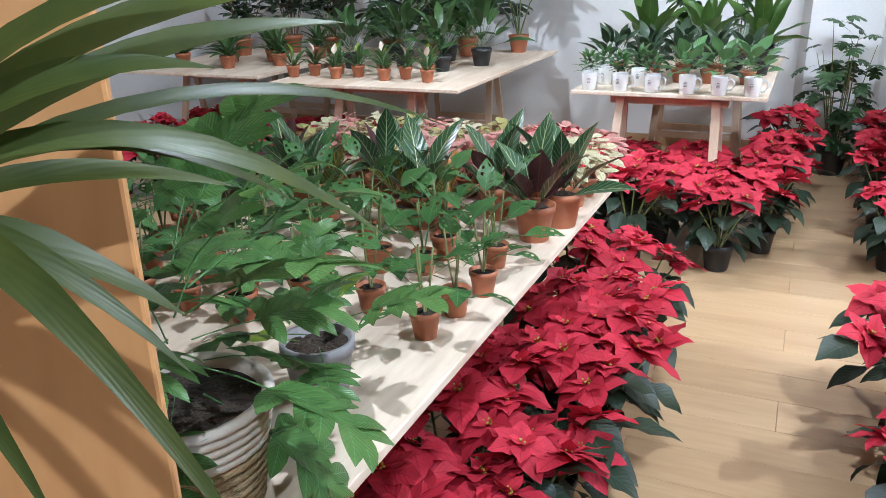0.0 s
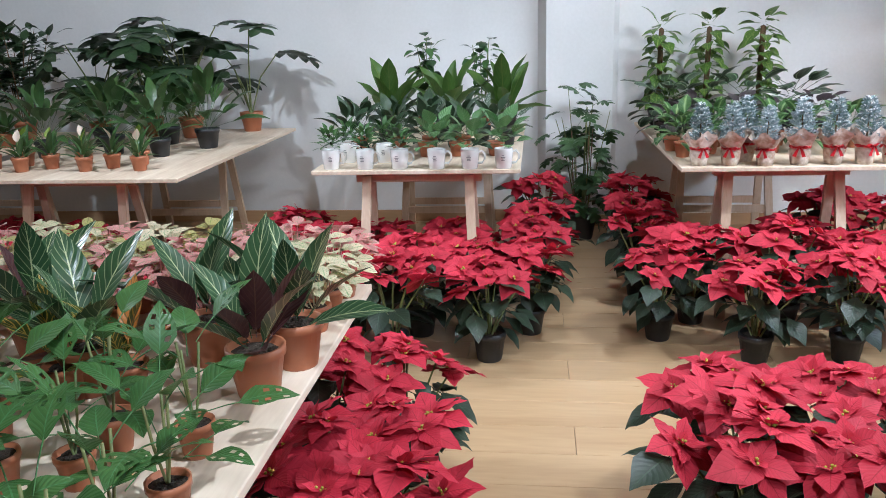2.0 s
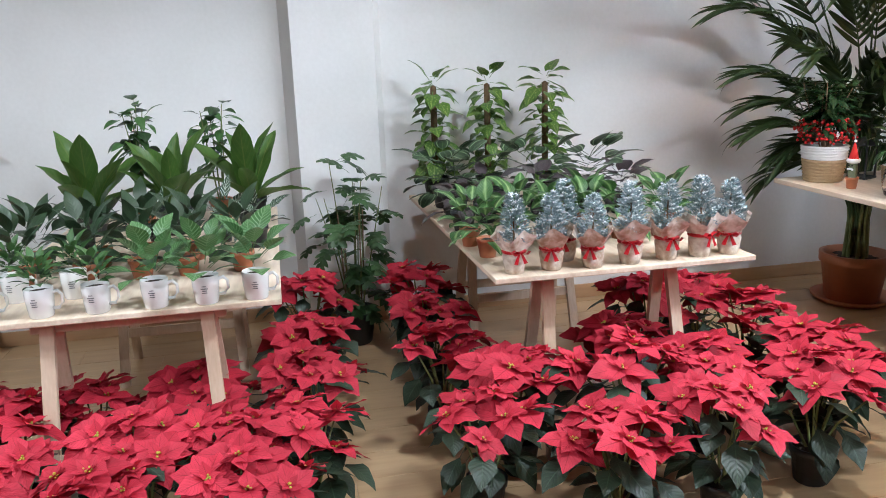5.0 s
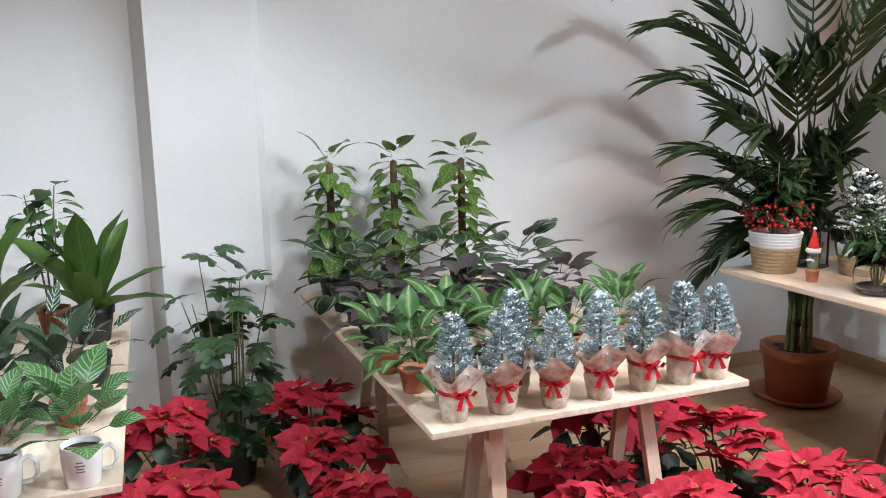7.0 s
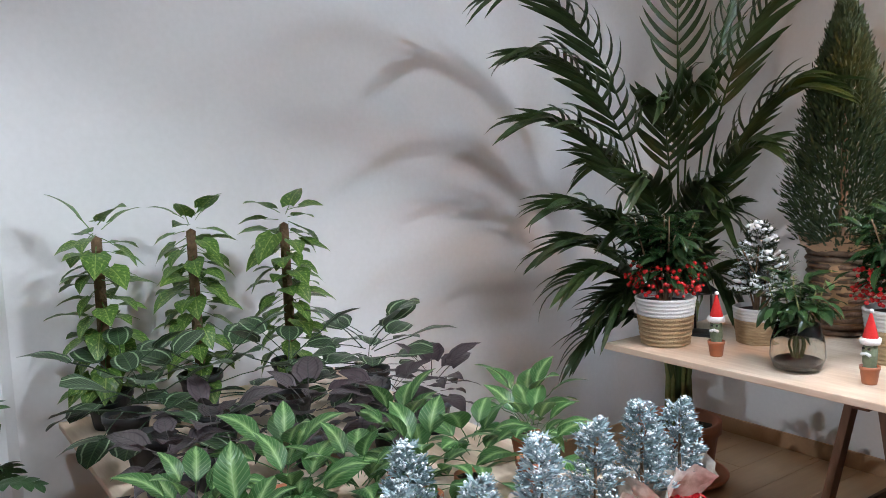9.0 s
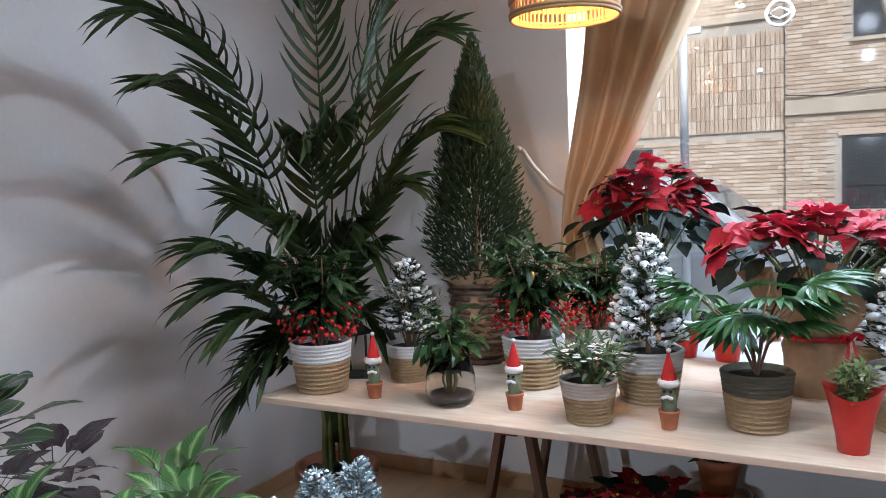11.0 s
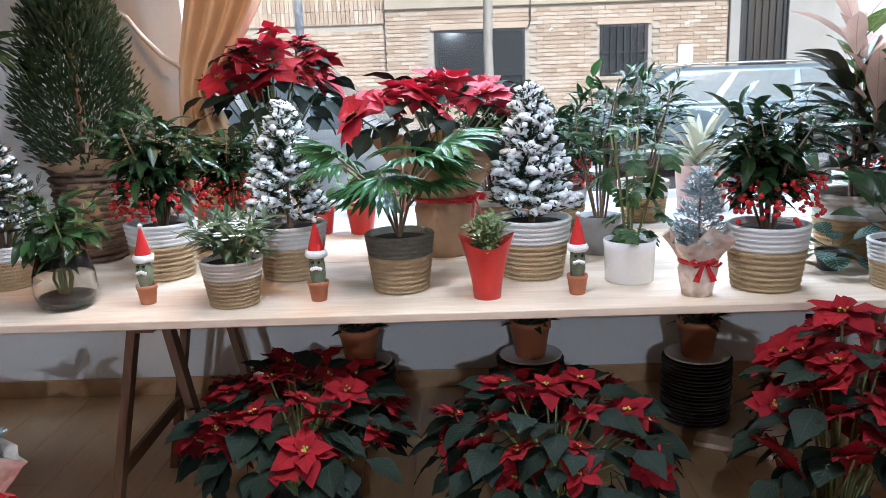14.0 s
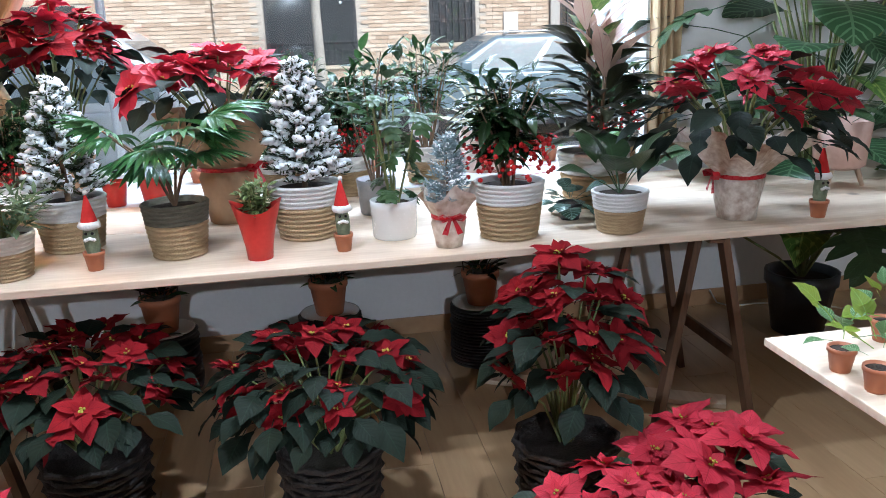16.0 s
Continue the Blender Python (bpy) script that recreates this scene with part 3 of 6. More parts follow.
SPOTS = [(2.16, 5.64), (1.20, 5.95), (1.58, 5.88), (1.93, 5.92), (2.34, 5.86), (0.98, 6.30), (1.02, 6.78), (1.06, 7.2), (2.32, 6.28), (2.34, 6.72), (1.75, 6.3), (2.0, 6.55),
         (0.27, 5.48), (0.45, 5.78), (-0.15, 5.42), (-0.08, 5.76), (0.18, 5.80), (-0.42, 5.62), (-0.70, 5.70), (-0.52, 6.05), (-0.75, 6.2), (0.47, 6.22), (0.48, 6.66), (0.50, 7.1), (0.1, 6.15), (-0.3, 6.2),
         (0.07, 4.50), (0.08, 4.15), (0.09, 3.80), (0.06, 3.48), (0.08, 3.16), (0.04, 2.84), (-0.16, 4.46), (-0.08, 4.0), (-0.10, 3.6), (-0.1, 3.2), (-0.12, 2.9),
         (0.98, 4.42), (0.98, 4.05), (1.0, 3.64), (1.02, 3.30), (1.03, 2.95), (1.30, 4.42), (1.62, 4.42), (1.97, 4.42), (2.30, 4.38), (2.44, 4.05), (1.24, 3.9), (1.28, 3.5), (1.3, 3.1)]
for i, (x, y) in enumerate(SPOTS):
    again(protos[i % 3], (x + U(-0.015, 0.015), y + U(-0.015, 0.015), 0), U(0, 360), U(0.98, 1.1))
for i in range(22):
    again(protos[i % 3], (-3.5 + (i % 8) * 0.31 + U(-0.05, 0.05), 5.55 + (i // 8) * 0.36 + U(-0.05, 0.05), 0), U(0, 360), U(0.92, 1.05))

# ---- leaf kinds ----
L_MASK = leafy("window_leaf", (0.034, 0.13, 0.038), (0.09, 0.25, 0.07), (0.1, 0.26, 0.11), "plain", 0.38, 0.25)
L_PHIL = leafy("philodendron_leaf", (0.045, 0.15, 0.042), (0.11, 0.28, 0.075), (0.13, 0.32, 0.13), "plain", 0.3, 0.25)
L_LIME = leafy("young_leaf", (0.13, 0.28, 0.03), (0.24, 0.42, 0.06), (0.3, 0.5, 0.12), "plain", 0.4, 0.4)
L_DARK = leafy("dark_leaf", (0.018, 0.05, 0.024), (0.04, 0.095, 0.04), (0.05, 0.1, 0.045), "plain", 0.3, 0.12)
L_GREEN = leafy("green_leaf", (0.035, 0.12, 0.04), (0.08, 0.22, 0.07), (0.09, 0.2, 0.06), "plain", 0.35, 0.22)
L_IVY = leafy("climber_leaf", (0.03, 0.095, 0.035), (0.065, 0.16, 0.06), (0.08, 0.16, 0.06), "plain", 0.38, 0.2)
L_ZEBRA = leafy("zebra_leaf", (0.018, 0.075, 0.035), (0.05, 0.14, 0.06), (0.66, 0.72, 0.40), "plain", 0.28, 0.15, 8)
L_PURPLE = leafy("purple_underside_leaf", (0.05, 0.018, 0.022), (0.10, 0.035, 0.035), (0.16, 0.08, 0.05), "plain", 0.4, 0.2)
L_CALA = leafy("medallion_leaf", (0.014, 0.042, 0.02), (0.03, 0.075, 0.035), (0.10, 0.16, 0.07), "edge", 0.35, 0.12, 10, (0.30, 0.40, 0.24))
L_DIEF = leafy("dumb_cane_leaf", (0.024, 0.10, 0.03), (0.055, 0.175, 0.05), (0.32, 0.44, 0.2), "band", 0.35, 0.25, 10, (0.22, 0.36, 0.13))
L_POTHOS = leafy("pothos_leaf", (0.04, 0.14, 0.025), (0.10, 0.24, 0.05), (0.3, 0.4, 0.1), "blotch", 0.32, 0.25, 7, (0.26, 0.36, 0.09), 0.3)
L_BEGO = leafy("spotted_leaf", (0.02, 0.055, 0.03), (0.04, 0.09, 0.045), (0.05, 0.1, 0.05), "spots", 0.35, 0.15, 8, (0.6, 0.65, 0.6))
L_REX = leafy("silver_begonia_leaf", (0.03, 0.010, 0.018), (0.11, 0.10, 0.095), (0.03, 0.03, 0.03), "edge", 0.45, 0.15, 8, (0.03, 0.02, 0.025))
L_ALOC = leafy("white_veined_leaf", (0.01, 0.04, 0.02), (0.025, 0.07, 0.035), (0.5, 0.58, 0.48), "ribs", 0.28, 0.12, 6)
L_PINK = leafy("pink_polka_leaf", (0.62, 0.22, 0.22), (0.8, 0.42, 0.38), (0.18, 0.3, 0.12), "blotch", 0.5, 0.25, 6, (0.28, 0.38, 0.2), 0.2)
L_WHITE = leafy("white_polka_leaf", (0.5, 0.62, 0.42), (0.72, 0.78, 0.62), (0.15, 0.32, 0.13), "blotch", 0.5, 0.25, 6, (0.2, 0.4, 0.16), 0.2)
L_YELL = leafy("yellow_polka_leaf", (0.4, 0.36, 0.12), (0.55, 0.5, 0.2), (0.15, 0.25, 0.05), "blotch", 0.5, 0.25, 6, (0.3, 0.16, 0.1), 0.2)
L_CROT = leafy("croton_leaf", (0.03, 0.08, 0.02), (0.07, 0.12, 0.03), (0.62, 0.42, 0.08), "ribs", 0.28, 0.15, 6)
L_ORNG = leafy("orange_croton_leaf", (0.45, 0.12, 0.03), (0.6, 0.25, 0.06), (0.1, 0.1, 0.03), "ribs", 0.3, 0.2, 6)
L_PALM = leafy("palm_leaflet", (0.018, 0.05, 0.016), (0.045, 0.10, 0.032), (0.07, 0.13, 0.045), "plain", 0.35, 0.2)
L_FAN = leafy("fan_palm_leaf", (0.02, 0.10, 0.03), (0.05, 0.19, 0.06), (0.1, 0.28, 0.1), "plain", 0.28, 0.3)
L_STRAP = leafy("strap_leaf", (0.028, 0.062, 0.012), (0.075, 0.125, 0.025), None, "plain", 0.4, 0.25, relief=0.06)
L_FERN = leafy("bird_nest_leaf", (0.045, 0.14, 0.03), (0.09, 0.22, 0.05), (0.15, 0.2, 0.05), "plain", 0.35, 0.3)
L_SPATH = leafy("peace_lily_leaf", (0.03, 0.09, 0.03), (0.065, 0.165, 0.05), (0.06, 0.14, 0.05), "plain", 0.28, 0.18)
L_ARD = leafy("glossy_shrub_leaf", (0.012, 0.04, 0.016), (0.03, 0.08, 0.028), (0.05, 0.1, 0.04), "plain", 0.25, 0.12)
L_PALE = leafy("pale_pink_leaf", (0.62, 0.40, 0.33), (0.72, 0.55, 0.42), (0.5, 0.2, 0.2), "plain", 0.4, 0.3)
SPATHE = leafy("white_spathe", (0.7, 0.72, 0.62), (0.8, 0.8, 0.74), (0.6, 0.66, 0.5), "plain", 0.45, 0.3)
BLUENEEDLE = noisy("blue_needles", (0.10, 0.17, 0.17), (0.50, 0.60, 0.63), 60, 0.9, 200, 0.4)
NEEDLE = noisy("conifer_needles", (0.012, 0.03, 0.012), (0.045, 0.075, 0.022), 30, 0.7, 150, 0.4)
NEEDLE_TIP = noisy("young_needles", (0.03, 0.05, 0.014), (0.065, 0.085, 0.025), 30, 0.7, 150, 0.4)
SNOW = noisy("fake_snow", (0.84, 0.87, 0.9), (0.9, 0.92, 0.94), 30, 0.9, 140, 0.6)
CERAMIC = noisy("white_ceramic", (0.80, 0.79, 0.77), (0.84, 0.83, 0.81), 4, 0.22, 90, 0.02)
INK = noisy("grey_print", (0.16, 0.16, 0.17), (0.22, 0.22, 0.23), 20, 0.5)
GREYPOT = noisy("grey_pot", (0.22, 0.21, 0.21), (0.30, 0.29, 0.29), 10, 0.55)
PAPER = noisy("printed_wrap", (0.42, 0.29, 0.20), (0.86, 0.80, 0.72), 30, 0.55, 60, 0.3)
KRAFT = noisy("kraft_paper", (0.36, 0.22, 0.12), (0.48, 0.32, 0.19), 9, 0.7, 70, 0.3)
RIBBON = noisy("red_satin_ribbon", (0.42, 0.006, 0.014), (0.6, 0.02, 0.03), 14, 0.3, 90, 0.1)
MOSS = noisy("moss_pole", (0.10, 0.06, 0.03), (0.22, 0.14, 0.07), 40, 0.95, 120, 1.0, depth=0.01)


def meshes(mat, n, length, width, *a, **kw):
    return [leaf_mesh(mat, U(*length), U(*width), *a, **kw) for _ in range(n)]


M_MASK = [leaf_mesh(L_MASK, U(0.085, 0.11), U(0.055, 0.07), "ovate", 0.12, U(0.4, 0.9), 10, 0.02, U(0.05, 0.09), half=3, holes=h) for h in ({(3, 1), (3, 4), (5, 1), (5, 4), (6, 4)}, {(4, 1), (4, 4), (6, 1), (7, 4), (2, 4)}, {(3, 4), (5, 1), (5, 4), (7, 1)}, set())]
M_PHIL = [split_leaf(L_PHIL, U(0.19, 0.23), U(0.20, 0.24), 5, U(0.12, 0.16), U(0.5, 0.9)) for _ in range(4)]
M_LIME = meshes(L_LIME, 2, (0.13, 0.16), (0.12, 0.14), "heart", 0.1, 0.6, 6, 0.02, 0.12)
M_ZEBRA = meshes(L_ZEBRA, 4, (0.17, 0.23), (0.07, 0.085), "lance", 0.25, 0.5, 7, 0.02, 0.02)
M_PURPLE = meshes(L_PURPLE, 2, (0.16, 0.2), (0.07, 0.08), "lance", 0.3, 0.3, 6, 0.02, 0.02)
M_CALA = meshes(L_CALA, 4, (0.14, 0.18), (0.10, 0.125), "round", 0.12, 0.6, 6, 0.02, 0.14)
M_DIEF = meshes(L_DIEF, 4, (0.12, 0.16), (0.07, 0.09), "ovate", 0.12, 1.1, 7, 0.015, 0.07)
M_POTHOS = meshes(L_POTHOS, 4, (0.10, 0.14), (0.08, 0.10), "heart", 0.15, 0.7, 6, 0.015, 0.05)
M_BEGO = meshes(L_BEGO, 3, (0.11, 0.14), (0.05, 0.06), "ovate", 0.12, 0.8, 6, 0.02, 0.05)
M_REX = meshes(L_REX, 4, (0.10, 0.15), (0.08, 0.11), "heart", 0.15, 0.8, 6, 0.03, 0.08)
M_ALOC = meshes(L_ALOC, 3, (0.15, 0.2), (0.07, 0.085), "heart", 0.12, 0.7, 8, 0.03, 0.12, 0.2)
M_FERN = meshes(L_FERN, 3, (0.34, 0.46), (0.10, 0.13), "strap", 0.35, 0.6, 12, 0.05)
M_SPATH = meshes(L_SPATH, 4, (0.15, 0.2), (0.055, 0.07), "lance", 0.15, 0.9, 6, 0.01, 0.12)
M_BROM = meshes(L_SPATH, 3, (0.10, 0.14), (0.022, 0.03), "blade", 0.3, 0.9, 6)
M_MONS = [split_leaf(L_DARK, U(0.25, 0.3), U(0.26, 0.3), 5, 0.3, U(0.6, 1.0)) for _ in range(3)]
M_IVY = [split_leaf(L_IVY, U(0.11, 0.145), U(0.11, 0.14), 4, 0.06, U(0.5, 0.9)) for _ in range(4)]
M_HEART = meshes(L_DARK, 2, (0.22, 0.25), (0.17, 0.2), "heart", 0.12, 0.9, 8, 0.01, 0.22)
M_GREEN = meshes(L_GREEN, 4, (0.07, 0.10), (0.03, 0.045), "ovate", 0.2, 0.8, 5, 0.01, 0.012)
M_ARD = meshes(L_ARD, 4, (0.07, 0.095), (0.024, 0.032), "lance", 0.25, 0.7, 5, 0.02, 0.008)
M_FICUS = meshes(L_DARK, 4, (0.08, 0.11), (0.055, 0.07), "ovate", 0.12, 0.7, 5, 0.01, 0.02)
M_CROT = meshes(L_CROT, 3, (0.12, 0.17), (0.04, 0.055), "lance", 0.2, 0.5, 6, 0.03, 0.01) + meshes(L_ORNG, 1, (0.12, 0.15), (0.04, 0.05), "lance", 0.2, 0.5, 6, 0.03, 0.01)
M_LIGHT = meshes(leafy("striped_prayer_leaf", (0.04, 0.16, 0.05), (0.09, 0.25, 0.08), (0.3, 0.48, 0.25), "ribs", 0.35, 0.25, 8), 3, (0.10, 0.13), (0.075, 0.09), "ovate", 0.12, 0.8, 6, 0.01, 0.05)


def potted(name, label, at, mat=TERRA, r=0.035, h=0.062, rz=None, s=1.0, group="", category="houseplant", pot_label="", lip=True, taper=0.74):
    t = thing(name, label, category, at, U(0, 360) if rz is None else rz, s, group)
    part("pot", pot_shape(r, h, lip, taper), mat, t, pot_label)
    part("soil", soil_top(r, h), SOIL, t)
    t["top"] = h * 0.86
    return t


def leaves(t, kinds, n, z0, z1, r, lift=(10, 70), s=(0.85, 1.15), base=0.01, roll=20):
    """Leaves that rise from the crown of a plant."""
    for k in range(n):
        f = k / max(1, n - 1)
        az = k * 137.5 + U(-20, 20)
        z = z0 + (z1 - z0) * f
        d = base + r * U(0.2, 1) * (1 - f * 0.6)
        a = math.radians(az + 90)
        part("leaf", rnd.choice(kinds), None, t, m=aim(d * math.cos(a), d * math.sin(a), z, az, lift[0] + (lift[1] - lift[0]) * f + U(-10, 10), U(-roll, roll), U(*s)))


def shrub(t, kinds, n, z0, height, radius, stems=6, mat=BROWNSTEM, lift=(-10, 45), s=(0.8, 1.15), start=0.25, top=1.0):
    """Several branching stems with leaves along them."""
    b = bmesh.new()
    lines = []
    for k in range(stems):
        a = k * 2.4 + U(-0.3, 0.3)
        rr = radius * math.sqrt((k + 0.3) / stems) * U(0.7, 0.95)
        p0, p2 = Vector((0.15 * rr * math.cos(a), 0.15 * rr * math.sin(a), z0 - 0.01)), Vector((rr * math.cos(a), rr * math.sin(a), z0 + height * U(0.78, 1.0) * top - 0.2 * rr))
        p1 = p0.lerp(p2, 0.5) + Vector((U(-0.2, 0.2) * rr, U(-0.2, 0.2) * rr, height * 0.08))
        tube(b, [p0, p1, p2], [0.0045, 0.0035, 0.002], 5)
        lines.append((p0, p1, p2))
    tagged(part("stem", b, mat, t), kind="stuff")
    pieces = []
    for k in range(n):
        p0, p1, p2 = lines[k % stems]
        f = start + (1 - start) * ((k // stems) + U(0, 1)) / max(1, n // stems)
        f = min(1.0, f)
        p = p0.lerp(p1, f * 2) if f < 0.5 else p1.lerp(p2, f * 2 - 1)
        out = U(0, 0.28) * radius
        az = U(0, 360) if f < 0.9 else k * 137.5
        a = math.radians(az + 90)
        pieces.append((rnd.choice(kinds), aim(p.x + out * math.cos(a), p.y + out * math.sin(a), p.z + U(-0.5, 0.5) * out, az, U(*lift) + (25 if f > 0.9 else 0), U(-25, 25), U(*s))))
    tagged(part("foliage", join_leaves(pieces), None, t), kind="stuff")
    return lines


def mound(t, mat, n, size, z0, radius, height, shape="round"):
    """A dense low cushion of small leaves."""
    b = bmesh.new()
    for k in range(n):
        u = math.sqrt((k + 0.5) / n)
        a = k * 2.39996
        x, y = radius * u * math.cos(a), radius * u * math.sin(a)
        z = z0 + height * (1 - 0.75 * u * u) * U(0.75, 1.0)
        leaf(b, aim(x, y, z, math.degrees(a) - 90 + U(-50, 50), U(-5, 40) - 25 * u, U(-25, 25)), size * U(0.8, 1.25), size * U(0.6, 0.8), shape, 0.1, 0.6, 4, half=1)
        if k % 5 == 0:
            tube(b, [(x * 0.2, y * 0.2, z0 - 0.02), (x * 0.7, y * 0.7, z0 + 0.4 * (z - z0)), (x, y, z)], 0.0015, 4)
    tagged(part("foliage", b, mat, t), kind="stuff")


# ---- the table of small pots ----
MASK_LABEL = "young window-leaf plant with holes in its leaves, in a terracotta pot"
masks = []
FRONT = [(-0.062, 2.985), (-0.048, 3.10), (-0.032, 3.215), (-0.065, 3.378), (-0.202, 3.385), (-0.313, 3.257)]
for k in range(3):
    t = potted("window_leaf_plant", MASK_LABEL, (*FRONT[k], TA), TERRA, 0.03, 0.058, group="young window-leaf plants")
    leaves(t, M_MASK, 9, 0.07, 0.185, 0.03, (0, 55), (0.72, 0.98))
    b = bmesh.new()
    for q in range(3):
        tube(b, [(0, 0, 0.045), (0.012 * math.cos(q * 2.1), 0.012 * math.sin(q * 2.1), 0.11), (0.02 * math.cos(q * 2.1), 0.02 * math.sin(q * 2.1), 0.185)], 0.0022, 5)
    tagged(part("stem", b, STEM, t), kind="stuff")
    masks.append(t)
for k, p in enumerate(FRONT[3:]):
    again(masks[k], (*p, TA), U(0, 360), U(0.95, 1.1))
k = 0
for iy in range(5):
    for ix in range(6):
        x, y = -0.20 - ix * 0.15 + U(-0.03, 0.03) - (0.02 if iy % 2 else 0.08), 2.94 + iy * 0.12 + U(-0.02, 0.02)
        if (x > -0.3 and y < 3.05) or any(math.hypot(x - a, y - c) < 0.1 for a, c in FRONT):
            continue
        again(masks[k % 3], (x, y, TA), U(0, 360), U(0.9, 1.15))
        k += 1
for k, x in enumerate((-0.005, -0.04, -0.19, -0.36, -0.55, -0.72, -0.88)):
    t = potted("zebra_plant", "dark upright foliage plant with pale veins in a terracotta pot", (x, 3.588 + 0.138 * ((k + 1) % 2) + U(-0.006, 0.006), TA), TERRA, 0.052, 0.095, group="pale-veined foliage plants")
    leaves(t, M_ZEBRA + M_PURPLE[:1], 11, 0.08, 0.12, 0.02, (25, 74), (0.68, 0.95), roll=30)
for k, x in enumerate((-0.273, -0.383, -0.64)):
    t = potted("croton", "small croton with orange and yellow veined leaves", (x, 3.58 + U(-0.03, 0.03), TA), TERRA, 0.04, 0.07, group="crotons")
    leaves(t, M_CROT, 9, 0.06, 0.11, 0.02, (20, 70), (0.7, 0.95))
for k, x in enumerate((0.0, -0.11, -0.22, -0.33, -0.45, -0.56, -0.67, -0.78, -0.9)):
    for row, y in enumerate((3.90, 4.02, 4.14)):
        mat = (L_WHITE, L_PINK, L_YELL)[(0 if k < 2 else 1) if k < 4 and row < 2 else 1 if k < 3 else (k + row) % 3]
        lab = {L_WHITE: "white and green", L_PINK: "pink speckled", L_YELL: "yellow green"}[mat]
        t = potted("polka_dot_plant", f"{lab} polka dot plant in a small terracotta pot", (x - 0.02 + U(-0.01, 0.01), y + U(-0.01, 0.01), TA), TERRA, 0.036, 0.06, group="polka dot plants")
        mound(t, mat, 60, 0.04, 0.075, 0.085, 0.11)

WEAVE = noisy("woven_seagrass", (0.40, 0.27, 0.14), (0.60, 0.44, 0.25), 30, 0.8, 140, 0.8, stretch=(1, 1, 5), depth=0.01)
WHITEROPE = noisy("white_rope", (0.74, 0.73, 0.70), (0.84, 0.83, 0.80), 30, 0.85, 140, 0.6, stretch=(1, 1, 5), depth=0.01)
LINEN = noisy("beige_cloth", (0.55, 0.48, 0.40), (0.68, 0.61, 0.52), 20, 0.9, 160, 0.3)
DARKWEAVE = noisy("grey_green_rope", (0.10, 0.10, 0.07), (0.2, 0.19, 0.14), 30, 0.85, 140, 0.8, stretch=(1, 1, 5), depth=0.01)
WICKER = noisy("brown_wicker", (0.08, 0.05, 0.032), (0.2, 0.13, 0.085), 30, 0.75, 120, 0.8, depth=0.01)
DARKWICKER = noisy("black_wicker", (0.012, 0.01, 0.01), (0.05, 0.04, 0.035), 30, 0.6, 120, 0.8, depth=0.01)


def coils(r0, r1, z0, z1, n, seg=22, inner=0.9):
    """A basket wall of stacked rope turns."""
    rows = [(r0 * inner, z0)] if z0 < 0.01 else [(r0 * 0.98, z0)]
    if z0 < 0.01:
        rows.insert(0, (0, z0 + 0.002))
    for i in range(n):
        f, g = i / n, (i + 1) / n
        ra, rb = r0 + (r1 - r0) * f, r0 + (r1 - r0) * g
        za, zb = z0 + (z1 - z0) * f, z0 + (z1 - z0) * g
        e = 0.42 * (zb - za)
        rows += [(ra - 0.35 * e, za), (max(ra, rb) + e, za + 0.3 * (zb - za)), (max(ra, rb) + e, za + 0.7 * (zb - za))]
    rows.append((r1, z1))
    return rows


def basket(t, r0, r1, h, split=0.62, low=WEAVE, high=WHITEROPE, turns=12):
    """A rope basket with a pale upper band; returns the soil height."""
    rm = r0 + (r1 - r0) * split
    part("basket", lathe(coils(r0, rm, 0, h * split, round(turns * split)), 24), low, t, "woven seagrass lower part")
    part("rim", lathe([*coils(rm, r1, h * split, h, round(turns * (1 - split))), (r1 * 0.92, h * 0.99), (r1 * 0.9, h * 0.85)], 24), high, t, "pale rope band")
    part("soil", lathe([(r1 * 0.93, h * 0.88), (r1 * 0.5, h * 0.9), (0, h * 0.91)], 14), SOIL, t)
    return h * 0.89


t = thing("philodendron", "large split-leaf philodendron in a cloth-topped woven basket", "houseplant", (-0.14, 2.42, TA), 20)
z = basket(t, 0.085, 0.115, 0.17, 0.6, WEAVE, LINEN)
leaves(t, M_PHIL, 24, 0.15, 0.36, 0.05, (-40, 62), (0.45, 0.78))
t = potted("philodendron", "bushy light green philodendron in a grey pot", (-0.13, 2.72, TA), GREYPOT, 0.06, 0.11)
leaves(t, M_PHIL + M_LIME[:1], 11, 0.10, 0.17, 0.03, (0, 50), (0.36, 0.55))

# A wooden panel and a tall strap-leaved plant by the start of the aisle.
solid("wooden_panel", boxed(-0.50, 0.0, -0.02, 0.02, 0, 2.3, bevel=0.004, m=pose(0.08, 2.189, 0, 0, 0, 44)), PANELWOOD, "tall varnished pine panel standing beside the table", "panel")


